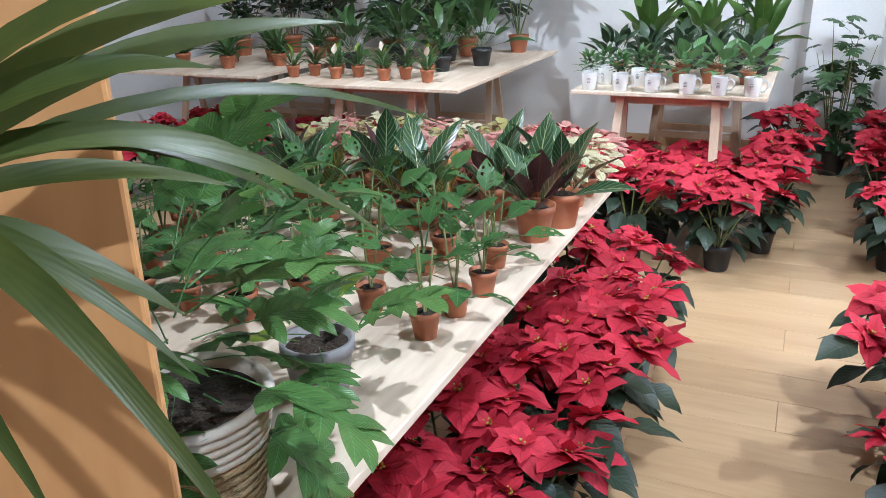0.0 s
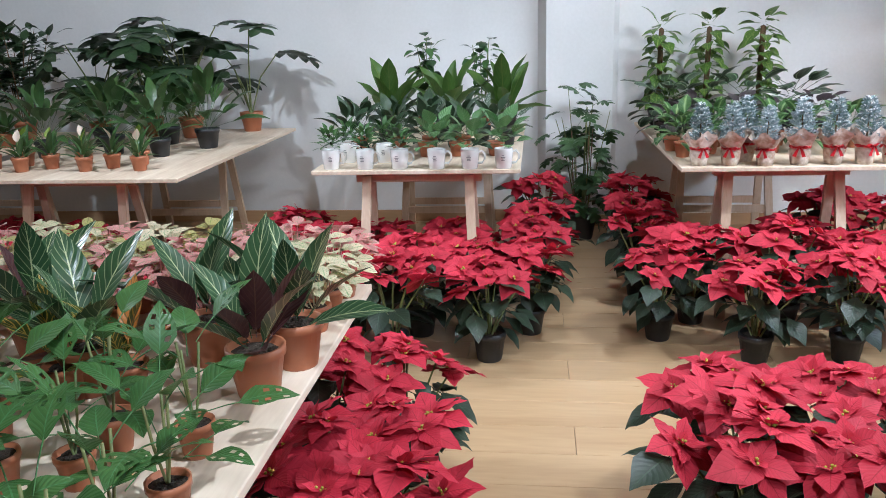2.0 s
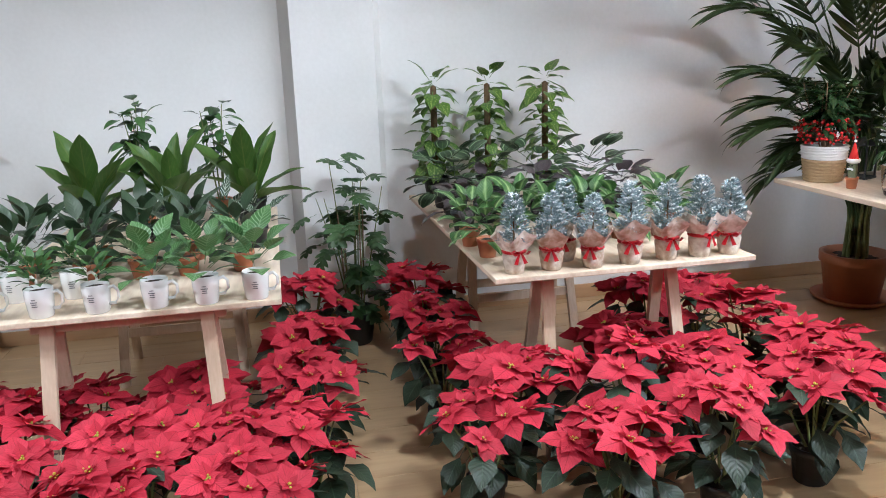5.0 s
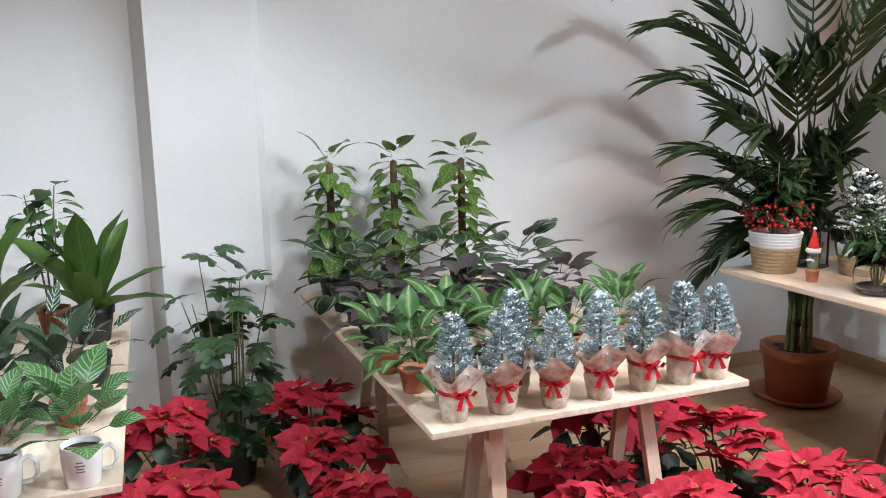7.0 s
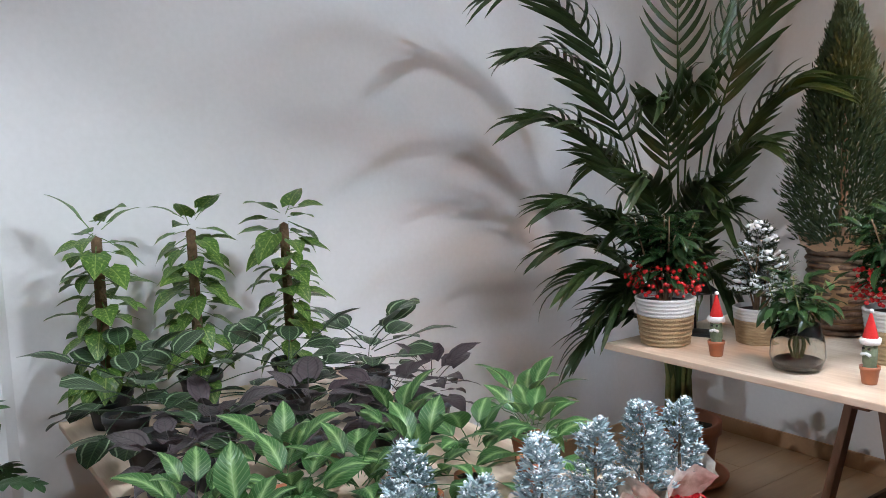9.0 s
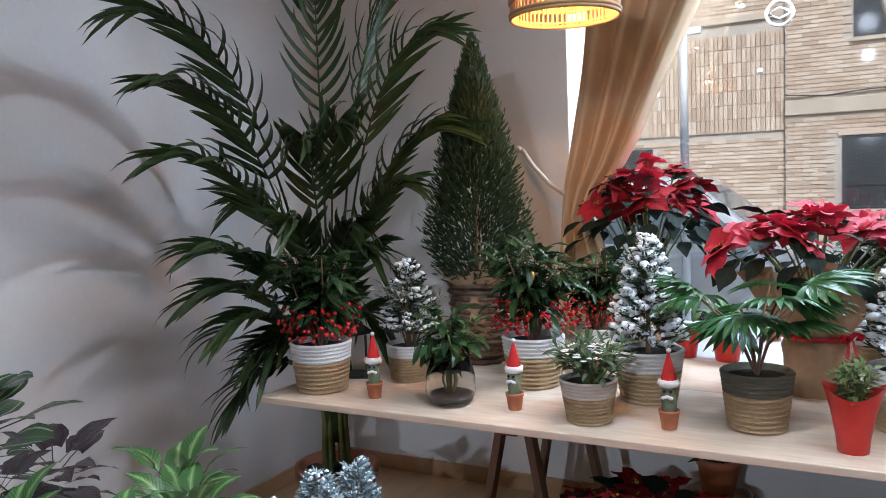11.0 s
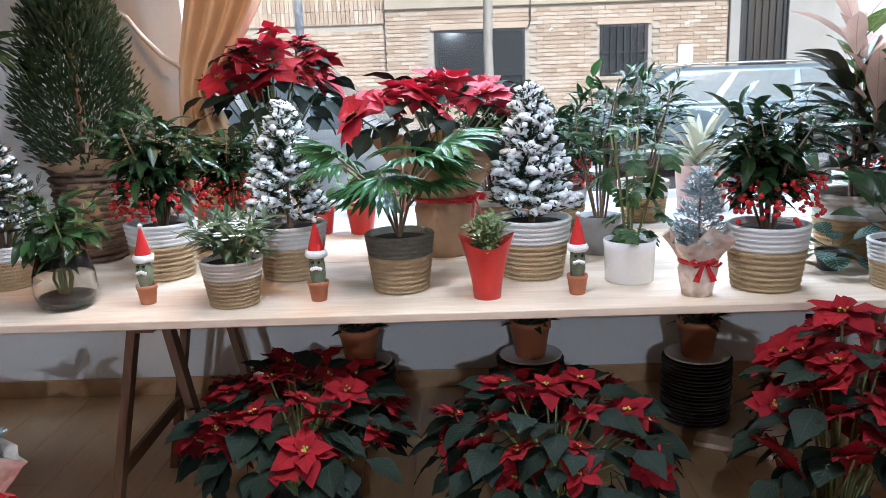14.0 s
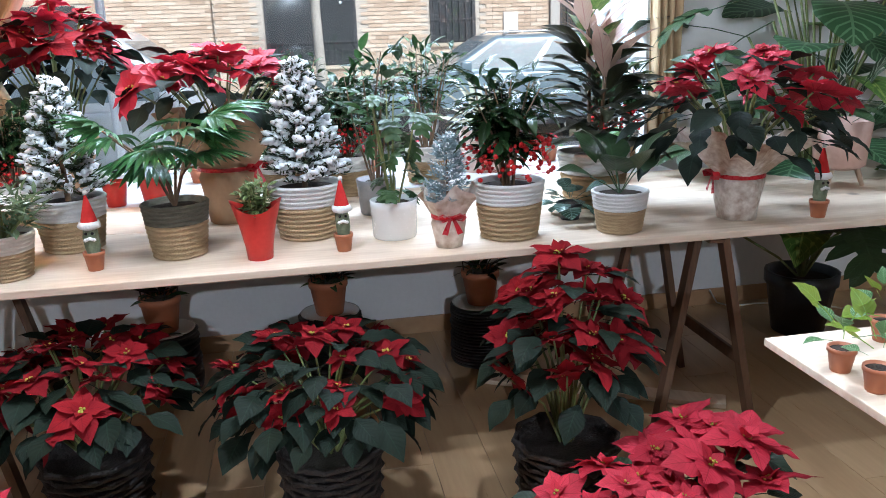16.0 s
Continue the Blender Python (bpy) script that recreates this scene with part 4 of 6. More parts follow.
def blade(p0, tip, rise, width, n=12):
    """A strap leaf that arches from p0 to its tip."""
    b = bmesh.new()
    uvl = b.loops.layers.uv.verify()
    p0, tip = Vector(p0), Vector(tip)
    c = p0.lerp(tip, 0.45) + Vector((0, 0, rise))
    rows = []
    for i in range(n + 1):
        f = i / n
        p = p0 * (1 - f) ** 2 + c * 2 * f * (1 - f) + tip * f * f
        d = ((c - p0) * (1 - f) + (tip - c) * f).normalized()
        side = d.cross(Vector((0, 0, 1))).normalized()
        side = side * math.cos(0.8) + d.cross(side) * math.sin(0.8)
        w = width * 0.3 * float(np.interp(f, [0, 0.3, 0.65, 0.9, 1], [0.5, 1, 0.9, 0.35, 0.03]))
        rows.append([(b.verts.new(p + side * u * w + Vector((0, 0, 0.3 * abs(u) * w))), 0.5 + u / 2, f) for u in (-1, 0, 1)])
    for p, q in zip(rows, rows[1:]):
        for k in range(2):
            four = (p[k], p[k + 1], q[k + 1], q[k])
            f = b.faces.new([v[0] for v in four])
            for lo, v in zip(f.loops, four):
                lo[uvl].uv = v[1:]
    return b


t = potted("strap_leaf_plant", "tall plant with long arching strap leaves in a black pot", (0.05, 1.982, 0), BLACKPOT, 0.12, 0.22, rz=0)
part("trunk", tube(bmesh.new(), [(0, 0, 0.18), (0.01, 0.01, 0.6), (0, 0, 1.305)], [0.022, 0.018, 0.015], 8), BROWNSTEM, t)
for x, y, z, rise, w in ((0.233, 0.248, 1.425, 0.1, 0.042), (0.189, 0.288, 1.4, 0.08, 0.04), (0.212, 0.172, 1.435, 0.1, 0.036), (0.215, 0.416, 1.298, 0.13, 0.022), (0.223, 0.281, 1.235, 0.16, 0.036), (0.169, 0.235, 1.275, 0.12, 0.03), (0.191, 0.086, 1.251, 0.07, 0.04), (0.317, -0.018, 1.197, 0.17, 0.034), (0.245, -0.055, 1.218, 0.1, 0.03), (0.224, 0.05, 1.239, 0.1, 0.03), (0.183, 0.154, 1.31, 0.06, 0.03), (0.174, 0.157, 1.384, 0.08, 0.04), (-0.45, -0.1, 1.2, 0.25, 0.045), (-0.3, -0.4, 1.3, 0.2, 0.045), (-0.05, -0.5, 1.15, 0.25, 0.045), (-0.45, -0.35, 1.0, 0.3, 0.045)):
    part("leaf", blade((0, 0, 1.285), (x, y, z), rise, w), L_STRAP, t)

# ---- the table of bromeliads and peace lilies ----
for k in range(10):
    t = potted("peace_lily", "small peace lily with one white spathe in a terracotta pot", (-2.46 + k * 0.107 + U(-0.02, 0.02), 6.04 + (k % 3) * 0.09, TB), TERRA, 0.042, 0.075, group="small peace lilies")
    leaves(t, M_BROM, 10, 0.06, 0.1, 0.02, (30, 75), (0.9, 1.2))
    part("spathe", leaf_mesh(SPATHE if k % 2 else L_LIME, 0.07, 0.04, "ovate", 0.5, 0.3, 5), None, t, m=aim(0, 0, 0.15, U(0, 360), 70))
    part("stalk", tube(bmesh.new(), [(0, 0, 0.06), (0, 0, 0.155)], 0.002, 5), STEM, t)
for x, y, sc in ((-2.3, 6.5, 1.0), (-1.95, 6.6, 1.1), (-1.62, 6.5, 1.0), (-1.47, 6.81, 1.15), (-2.2, 6.95, 1.1), (-1.8, 7.0, 1.15)):
    t = potted("peace_lily", "full leafy peace lily in a black pot", (x, y, TB), BLACKPOT, 0.06, 0.1, s=sc, group="large peace lilies")
    leaves(t, M_SPATH, 22, 0.09, 0.16, 0.03, (20, 78))
for x, y, n, sc in ((-1.48, 7.6, 5, 1.0), (-2.1, 7.4, 13, 1.0), (-1.78, 7.3, 11, 1.05), (-2.35, 7.2, 8, 0.95)):
    t = potted("monstera", "tall monstera with dark split leaves in a terracotta pot", (x, y, TB), TERRA, 0.075, 0.13, s=sc, group="monsteras")
    b = bmesh.new()
    for k in range(n):
        a = k * 137.5 + 40
        r = 0.1 + 0.16 * rnd.random()
        x2, y2, z2 = r * math.cos(math.radians(a)), r * math.sin(math.radians(a)), 0.3 + 0.42 * (k + 0.5) / n
        tube(b, [(0, 0, 0.1), (x2 * 0.4, y2 * 0.4, z2 * 0.7), (x2, y2, z2)], [0.006, 0.005, 0.004], 5)
        part("leaf", split_leaf(L_DARK, U(0.23, 0.28), U(0.24, 0.28), 4, 0.0, U(0.7, 1.1)), None, t, m=aim(x2, y2, z2, a - 90, U(-20, 30), U(-20, 20), U(0.85, 1.15)))
    tagged(part("stem", b, STEM, t), kind="stuff")
for x, y, sc in ((-3.3, 7.25, 1.0), (-2.95, 7.3, 0.9), (-3.6, 7.0, 0.9)):
    t = potted("weeping_fig", "dense dark-leaved weeping fig in a terracotta pot", (x, y, TB), TERRA, 0.08, 0.14, s=sc, group="weeping figs")
    shrub(t, M_FICUS, 300, 0.12, 0.75, 0.32, 11, start=0.25, s=(0.9, 1.35))
for x, y in ((-3.4, 6.6), (-3.1, 6.7), (-2.9, 6.5), (-2.85, 6.95), (-3.65, 6.35), (-3.2, 6.3)):
    t = potted("spider_plant", "small grassy striped plant in a terracotta pot", (x, y, TB), TERRA, 0.055, 0.09, group="grassy plants")
    leaves(t, M_BROM, 18, 0.08, 0.13, 0.02, (15, 75), (1.3, 1.8))


# ---- the table of mugs ----
def mug(label, at, rz):
    t = thing("mug", label, "mug", at, rz, 1.0, "white mugs used as planters")
    part("body", lathe([(0, 0.003), (0.034, 0), (0.037, 0.004), (0.043, 0.06), (0.044, 0.094), (0.0425, 0.096), (0.041, 0.093), (0.04, 0.08), (0, 0.08)], 24), CERAMIC, t)
    b = bmesh.new()
    tube(b, [(0.041, 0, 0.078), (0.058, 0, 0.084), (0.071, 0, 0.070), (0.071, 0, 0.045), (0.058, 0, 0.028), (0.039, 0, 0.026)], [0.006, 0.0055, 0.005, 0.005, 0.0055, 0.006], 8)
    part("handle", b, CERAMIC, t)
    b = bmesh.new()
    for z, w in ((0.064, 0.3), (0.056, 0.5), (0.049, 0.36), (0.042, 0.42)):
        vs = []
        for k in range(7):
            a = math.radians(-90) + (k / 6 - 0.5) * w
            r = 0.0366 + 0.0066 * min(1, z / 0.06) + 0.0008
            vs.append((b.verts.new((r * math.cos(a), r * math.sin(a), z)), b.verts.new((r * math.cos(a), r * math.sin(a), z + 0.003))))
        for p, q in zip(vs, vs[1:]):
            b.faces.new((p[0], q[0], q[1], p[1]))
    tagged(part("print", b, INK, t, "grey lettering too small to read"), kind="stuff")
    part("soil", lathe([(0.0405, 0.081), (0.02, 0.085), (0, 0.086)], 12), SOIL, t)
    return t


first_mug = mug("white ceramic mug with grey print planted with foliage", (-0.53, 6.05, TC), 8)
MUGS = [(-0.53, 6.05), (-0.49, 6.25), (-0.36, 6.045), (-0.30, 6.24), (-0.19, 6.04), (-0.01, 6.035), (0.15, 6.03), (0.31, 6.03)]
for i, (x, y) in enumerate(MUGS):
    if i:
        again(first_mug, (x, y, TC), U(-15, 20))
    t = thing("mug_plant", ("small leafy plant growing in a white mug", "small spotted begonia growing in a white mug", "striped prayer plant growing in a white mug")[0 if i < 4 else 1 if i == 4 else 2], "houseplant", (x, y, TC + 0.08), U(0, 360), group="plants in mugs")
    leaves(t, (M_GREEN + M_ARD[:1]) if i < 4 else M_GREEN + M_BEGO[:1] if i == 4 else M_LIGHT, 32 if i < 5 else 16, 0.02, 0.10, 0.03, (12, 70), (0.5, 0.72) if i < 5 else (0.7, 0.95))
for i in range(9):
    x, y = -0.5 + (i % 5) * 0.19 + U(-0.02, 0.02), 6.42 + (i // 5) * 0.24
    t = potted("spotted_begonia", "spotted begonia with silver dots in a terracotta pot", (x, y, TC), TERRA, 0.045, 0.075, group="spotted begonias")
    leaves(t, M_BEGO, 20, 0.07, 0.18, 0.025, (0, 70))
for x, y in ((-0.42, 6.95), (-0.12, 7.0), (0.15, 6.95), (0.3, 6.8)):
    t = potted("alocasia", "alocasia with white-veined dark leaves in a black pot", (x, y, TC), BLACKPOT, 0.05, 0.09, group="white-veined alocasias")
    leaves(t, M_ALOC, 10, 0.08, 0.13, 0.02, (0, 55), (0.5, 0.72))
for x, y in ((-0.45, 7.3), (-0.07, 7.2), (0.27, 7.3)):
    t = potted("bird_nest_fern", "upright bird's nest fern with wavy leaves in a black pot", (x, y, TC), BLACKPOT, 0.075, 0.13, group="bird's nest ferns")
    leaves(t, M_FERN, 11, 0.11, 0.13, 0.015, (30, 82), (0.72, 1.02))
for x, y in ((-0.25, 7.5), (0.12, 7.5)):
    t = potted("coffee_plant", "slender glossy-leaved plant in a terracotta pot", (x, y, TC), TERRA, 0.06, 0.1, group="glossy slender plants")
    shrub(t, M_GREEN[:2] + M_FICUS[:1], 62, 0.09, 0.52, 0.10, 4, STEM, start=0.3, s=(0.8, 1.15), lift=(-40, 20))


# ---- the table of wrapped trees ----
def conifer(b, z0, height, radius, n, size, tilt=35, width=0.3):
    """Short sprays of needles on a cone."""
    for k in range(n):
        f = ((k + 0.5) / n) ** 0.8
        z = z0 + height * f
        r = radius * min(1.0, 0.5 + 2.4 * f) * (1 - f) ** 0.75 * U(0.55, 1.0) * (1 + 0.10 * math.sin(math.radians(k * 137.5) * 5 + 9 * f) + 0.08 * math.sin(f * 31 + math.radians(k * 137.5) * 3))
        az = k * 137.5 + U(-70, 70)
        a = math.radians(az + 90)
        leaf(b, aim(r * 0.8 * math.cos(a), r * 0.8 * math.sin(a), z - 0.1 * r, az, tilt + 35 * f + U(-15, 15), U(-60, 60)), size * U(0.7, 1.2), size * width, "lance", 0.3, -0.3, 3, half=1)
    return b


def snowy_boughs(t, z0, height, radius, n, size, each=9, needle=0.028, mat=NEEDLE, snowed=0.95):
    """Uneven boughs round a stem: needle sprays with lumps of flocking along their upper side."""
    green, white = bmesh.new(), bmesh.new()
    for k in range(n):
        f = rnd.random() ** 1.15
        a = U(0, 6.283)
        reach = radius * (1 - f) ** 0.7 * U(0.72, 1.12) + 0.012
        z = z0 + height * f
        rise = U(0.1, 0.6) + 0.9 * f
        dusted = U(0, 1) < snowed
        for i in range(each):
            g = 0.35 + 0.65 * (i + 0.5) / each
            r = reach * g
            x, y, zz = r * math.cos(a), r * math.sin(a), z + rise * (r - reach * 0.5) * 0.7
            for _ in range(2):
                leaf(green, aim(x, y, zz, math.degrees(a) - 90 + U(-65, 65), U(-5, 50), U(-60, 60)), needle * U(0.7, 1.2), needle * 0.26, "lance", 0.3, -0.2, 2, half=1)
            if dusted and i > 2 and U(0, 1) < 0.9:
                m = Matrix.Translation((x + U(-0.006, 0.006), y + U(-0.006, 0.006), zz + 0.011)) @ pose(0, 0, 0, U(-30, 30), U(-30, 30), U(0, 180)) @ Matrix.Diagonal((U(0.7, 1.7), U(0.6, 1.1), U(0.5, 0.9), 1))
                q = bmesh.ops.create_icosphere(white, subdivisions=1, radius=size * U(0.55, 1.25), matrix=m)
                for v in q["verts"]:
                    v.co += Vector((U(-1, 1), U(-1, 1), U(-1, 1))) * size * 0.28
    tagged(part("needles", green, mat, t), kind="stuff")
    tagged(part("snow", white, SNOW, t, "clumps of artificial snow"), kind="stuff")


def flared_paper(r0, r1, h0, h1, seg=26, deep=0.018, wob=4):
    """A crumpled sheet gathered round a pot, opening out above."""
    b = bmesh.new()
    rings = []
    for i, (r, z, amp) in enumerate(((r0 * 0.8, 0.0, 0.02), (r0 * 0.93, h0 * 0.4, 0.05), (r0, h0 * 0.85, 0.06), (r0 * 0.9, h0, 0.05), (r0 + (r1 - r0) * 0.5, h0 + (h1 - h0) * 0.5, 0.10), (r1, h1, 0.16))):
        ring = []
        for k in range(seg):
            a = 2 * math.pi * k / seg
            e = 1 + amp * math.sin(wob * a + i) + amp * 0.6 * math.sin((wob * 2 + 1) * a + 2 * i) + U(-0.02, 0.02)
            zz = z + (deep * math.sin(wob * a + 1) + U(-0.3, 0.3) * deep if i == 5 else 0)
            ring.append(b.verts.new((r * e * math.cos(a), r * e * math.sin(a), zz)))
        rings.append(ring)
    for p, q in zip(rings, rings[1:]):
        for k in range(seg):
            b.faces.new((p[k], p[(k + 1) % seg], q[(k + 1) % seg], q[k]))
    b.faces.new(rings[0][::-1])
    return b


def bow(t, r, z, size, az=-90):
    """A ribbon round a pot with two loops and two tails."""
    band = part("ribbon", lathe([(r * 0.98, z - 0.006), (r * 1.07, z - 0.004), (r * 1.07, z + 0.006), (r * 0.98, z + 0.008)], 20), RIBBON, t)
    b = bmesh.new()
    m = pose(0, 0, z, 0, 0, az + 90) @ pose(0, -r * 1.1, 0)
    for sx in (-1, 1):
        pts = [(0, 0, 0), (sx * 0.6, -0.15, 0.35), (sx * 1.0, -0.2, 0.15), (sx * 0.7, -0.2, -0.15), (0, -0.05, 0)]
        for p, q in zip(pts, pts[1:]):
            vs = [b.verts.new(m @ (Vector(v) * size + Vector((0, d, w)))) for v, d, w in ((p, -0.2 * size, 0), (q, -0.2 * size, 0), (q, 0.25 * size, 0), (p, 0.25 * size, 0))]
            b.faces.new(vs)
        vs = [b.verts.new(m @ (Vector(v) * size)) for v in ((0, -0.1, 0), (sx * 0.35, -0.25, -1.1), (sx * 0.75, -0.2, -1.0), (sx * 0.2, -0.1, 0.05))]
        b.faces.new(vs)
    part("bow", b, RIBBON, t)
    return band


def wrapped_tree(label, at, rz, s=1.0, group=""):
    t = thing("frosted_tree", label, "small conifer", at, rz, s, group)
    part("wrapping", flared_paper(0.042, 0.075, 0.075, 0.145), PAPER, t, "patterned paper wrapping")
    bow(t, 0.042, 0.08, 0.036)
    part("trunk", tube(bmesh.new(), [(0, 0, 0.07), (0, 0, 0.24)], [0.005, 0.002], 5), BROWNSTEM, t)
    snowy_boughs(t, 0.11, 0.165, 0.05, 125, 0.0026, 7, 0.018, BLUENEEDLE, 0.75)
    return t


WT = "little frosted conifer in patterned paper with a red bow"
trees = [wrapped_tree(WT, (1.21, 6.05, TD), 10, 1.0, "little wrapped trees"), wrapped_tree(WT, (1.35, 6.05, TD), -20, 1.0, "little wrapped trees")]
for i, (x, y, s) in enumerate(((1.44, 6.16, 1.06), (1.50, 6.03, 0.95), (1.65, 6.04, 1.05), (1.80, 6.05, 1.04), (1.935, 6.05, 1.05), (2.055, 6.05, 1.0))):
    again(trees[i % 2], (x, y, TD), U(-40, 40), s)
for i, (x, y) in enumerate(((1.18, 6.30), (1.16, 6.50), (1.33, 6.40), (1.48, 6.42), (1.63, 6.40), (1.78, 6.42), (1.95, 6.40), (2.06, 6.55), (1.4, 6.62), (1.72, 6.64))):
    t = potted("dumb_cane", "dumb cane with pale-centred green leaves in an orange pot", (x, y, TD), TERRA, 0.042, 0.075, group="dumb canes")
    leaves(t, M_DIEF, 18, 0.07, 0.16, 0.02, (-5, 60), (0.56, 0.82))
for i, (x, y) in enumerate(((1.2, 6.78), (1.34, 6.92), (1.6, 6.9), (1.82, 6.85), (2.0, 6.9))):
    t = potted("rex_begonia", "dark silvery begonia in a black pot", (x, y, TD), BLACKPOT, 0.055, 0.095, group="dark begonias")
    leaves(t, M_REX, 18, 0.10, 0.18, 0.03, (-20, 35), (0.6, 0.9))
for i, (x, y) in enumerate(((1.24, 7.12), (1.24, 7.36), (1.45, 7.2), (1.68, 7.2), (1.93, 7.15), (2.02, 7.3))):
    t = potted("medallion_plant", "round-leaved calathea with pale rings in a black pot", (x, y, TD), BLACKPOT, 0.065, 0.11, group="round-leaved calatheas")
    leaves(t, M_CALA, 14, 0.11, 0.24, 0.02, (-18, 38), (0.68, 0.95))
for i, (x, y) in enumerate(((1.25, 7.62), (1.545, 7.62), (1.86, 7.58))):
    t = potted("pothos", "variegated pothos climbing a moss pole in a black pot", (x, y, TD), BLACKPOT, 0.07, 0.12, group="pothos on moss poles")
    part("moss_pole", lathe([(0, 0.05), (0.017, 0.05), (0.018, 0.3), (0.016, 0.6), (0, 0.61)], 10, wob=0.05), MOSS, t)
    for k in range(64):
        az = k * 137.5 + U(-20, 20)
        a = math.radians(az + 90)
        part("leaf", rnd.choice(M_POTHOS), None, t, m=aim(0.018 * math.cos(a), 0.018 * math.sin(a), 0.13 + 0.53 * k / 64, az, U(-42, 8) + (45 if k > 59 else 0), U(-20, 20), U(0.7, 0.98)))

# A climber on canes in the corner of the pilaster.
t = potted("climbing_philodendron", "tall climbing philodendron on canes in a black pot", (0.76, 7.5, 0), BLACKPOT, 0.105, 0.19, rz=30)
for k in range(4):
    part("cane", tube(bmesh.new(), [(0.05 * math.cos(k * 1.57), 0.05 * math.sin(k * 1.57), 0.1), (0.08 * math.cos(k * 1.57), 0.08 * math.sin(k * 1.57), 0.72)], 0.004, 5), BROWNSTEM, t)
shrub(t, M_IVY, 60, 0.16, 0.84, 0.25, 8, STEM, start=0.05, s=(0.7, 1.0), lift=(-45, 15))


# ---- the long table by the window ----
REDPOT = noisy("red_pot", (0.5, 0.02, 0.015), (0.62, 0.04, 0.03), 10, 0.4)
BERRY = noisy("red_berries", (0.45, 0.01, 0.012), (0.62, 0.03, 0.03), 40, 0.25)
FELT = noisy("red_felt", (0.5, 0.012, 0.012), (0.62, 0.03, 0.025), 30, 0.95, 160, 0.5)
FLUFF = noisy("white_fluff", (0.8, 0.79, 0.77), (0.88, 0.87, 0.86), 40, 0.95, 150, 0.8)
CACTUS = noisy("cactus_skin", (0.10, 0.13, 0.07), (0.24, 0.27, 0.17), 60, 0.8, 200, 0.6)
EYEB = noisy("black_bead", (0.01, 0.01, 0.01), (0.02, 0.02, 0.02), 10, 0.2)
PINKPOT = noisy("blush_ceramic", (0.52, 0.32, 0.26), (0.62, 0.42, 0.35), 20, 0.6, 60, 0.5)
BLOSSOM = noisy("white_blossom", (0.75, 0.74, 0.66), (0.85, 0.85, 0.8), 40, 0.7)
L_SNOWY = leafy("snow_dusted_leaf", (0.03, 0.08, 0.035), (0.06, 0.12, 0.05), (0.8, 0.82, 0.85), "blotch", 0.7, 0.15, 6, (0.8, 0.82, 0.85), 0.35)
L_FEATH = leafy("feathery_leaf", (0.05, 0.12, 0.06), (0.11, 0.2, 0.1), (0.12, 0.2, 0.1), "plain", 0.5, 0.25)
GLASS, gnt, gb = material("clear_glass", 0.02)
gb.inputs["Transmission Weight"].default_value = 1.0
gb.inputs["IOR"].default_value = 1.45
gb.inputs["Base Color"].default_value = (0.95, 0.98, 0.97, 1)


def berries(t, n, z0, z1, r, size=0.0055):
    b = bmesh.new()
    for k in range(n):
        a, rr, z = U(0, 6.283), r * U(0.55, 1.0), U(z0, z1)
        bmesh.ops.create_icosphere(b, subdivisions=1, radius=size * U(0.8, 1.2), matrix=Matrix.Translation((rr * math.cos(a), rr * math.sin(a), z)))
        if k % 4 == 0:
            tube(b, [(rr * 0.3 * math.cos(a), rr * 0.3 * math.sin(a), z - 0.01), (rr * math.cos(a), rr * math.sin(a), z)], 0.001, 3)
    tagged(part("berry", b, BERRY, t, "bright red berries"), kind="stuff")


def coralberry(at, s=1.0, high=WHITEROPE, leafn=300, label="coralberry shrub with red berries in a white-rimmed basket"):
    t = thing("coralberry", label, "berry shrub", at, U(0, 360), s, "coralberry shrubs")
    basket(t, 0.085, 0.11, 0.185, 0.62, WEAVE, high)
    shrub(t, M_ARD, leafn, 0.17, 0.36, 0.165, 12, start=0.3, s=(0.9, 1.35), lift=(-30, 25))
    berries(t, 150, 0.20, 0.32, 0.15, 0.008)
    return t


coralberry((3.14, 6.96, TE), 1.0)
coralberry((3.47, 6.25, TE), 1.0)
coralberry((3.14, 4.42, TE), 1.0)
coralberry((4.02, 4.88, TE), 0.9)
coralberry((4.22, 3.62, TE), 0.92)
coralberry((3.85, 6.12, TE), 0.85)


def santa(at, face, cactus=True):
    t = thing("santa_cactus", "tiny cactus dressed with a red felt hat, in a terracotta pot", "cactus", at, face, 1.0, "cacti with felt hats")
    part("pot", pot_shape(0.029, 0.056), TERRA, t)
    part("soil", soil_top(0.029, 0.056), SOIL, t)
    part("cactus", lathe([(0.017, 0.045), (0.021, 0.07), (0.022, 0.10), (0.019, 0.125), (0, 0.14)], 16, wob=0.05), CACTUS, t)
    part("hat_brim", lathe([(0.020, 0.122), (0.028, 0.126), (0.031, 0.134), (0.028, 0.144), (0.02, 0.146)], 16, wob=0.06), FLUFF, t, "white fluffy brim")
    part("hat", lathe([(0.024, 0.142), (0.017, 0.17), (0.009, 0.20), (0.003, 0.222), (0, 0.224)], 14), FELT, t, "red felt cone")
    b = bmesh.new()
    bmesh.ops.create_icosphere(b, subdivisions=2, radius=0.0075, matrix=Matrix.Translation((0.001, 0, 0.228)))
    part("pompom", b, FLUFF, t)
    for sx in (-1, 1):
        b = bmesh.new()
        bmesh.ops.create_icosphere(b, subdivisions=2, radius=0.0045, matrix=Matrix.Translation((sx * 0.009, -0.0205, 0.113)))
        part("bead_eye", b, EYEB, t)
    b = bmesh.new()
    for k in range(5):
        bmesh.ops.create_icosphere(b, subdivisions=1, radius=0.006, matrix=Matrix.Translation(((k - 2) * 0.006, -0.021, 0.098 - 0.002 * abs(k - 2))))
    part("beard", b, FLUFF, t)
    return t


one = santa((3.11, 6.71, TE), -75)
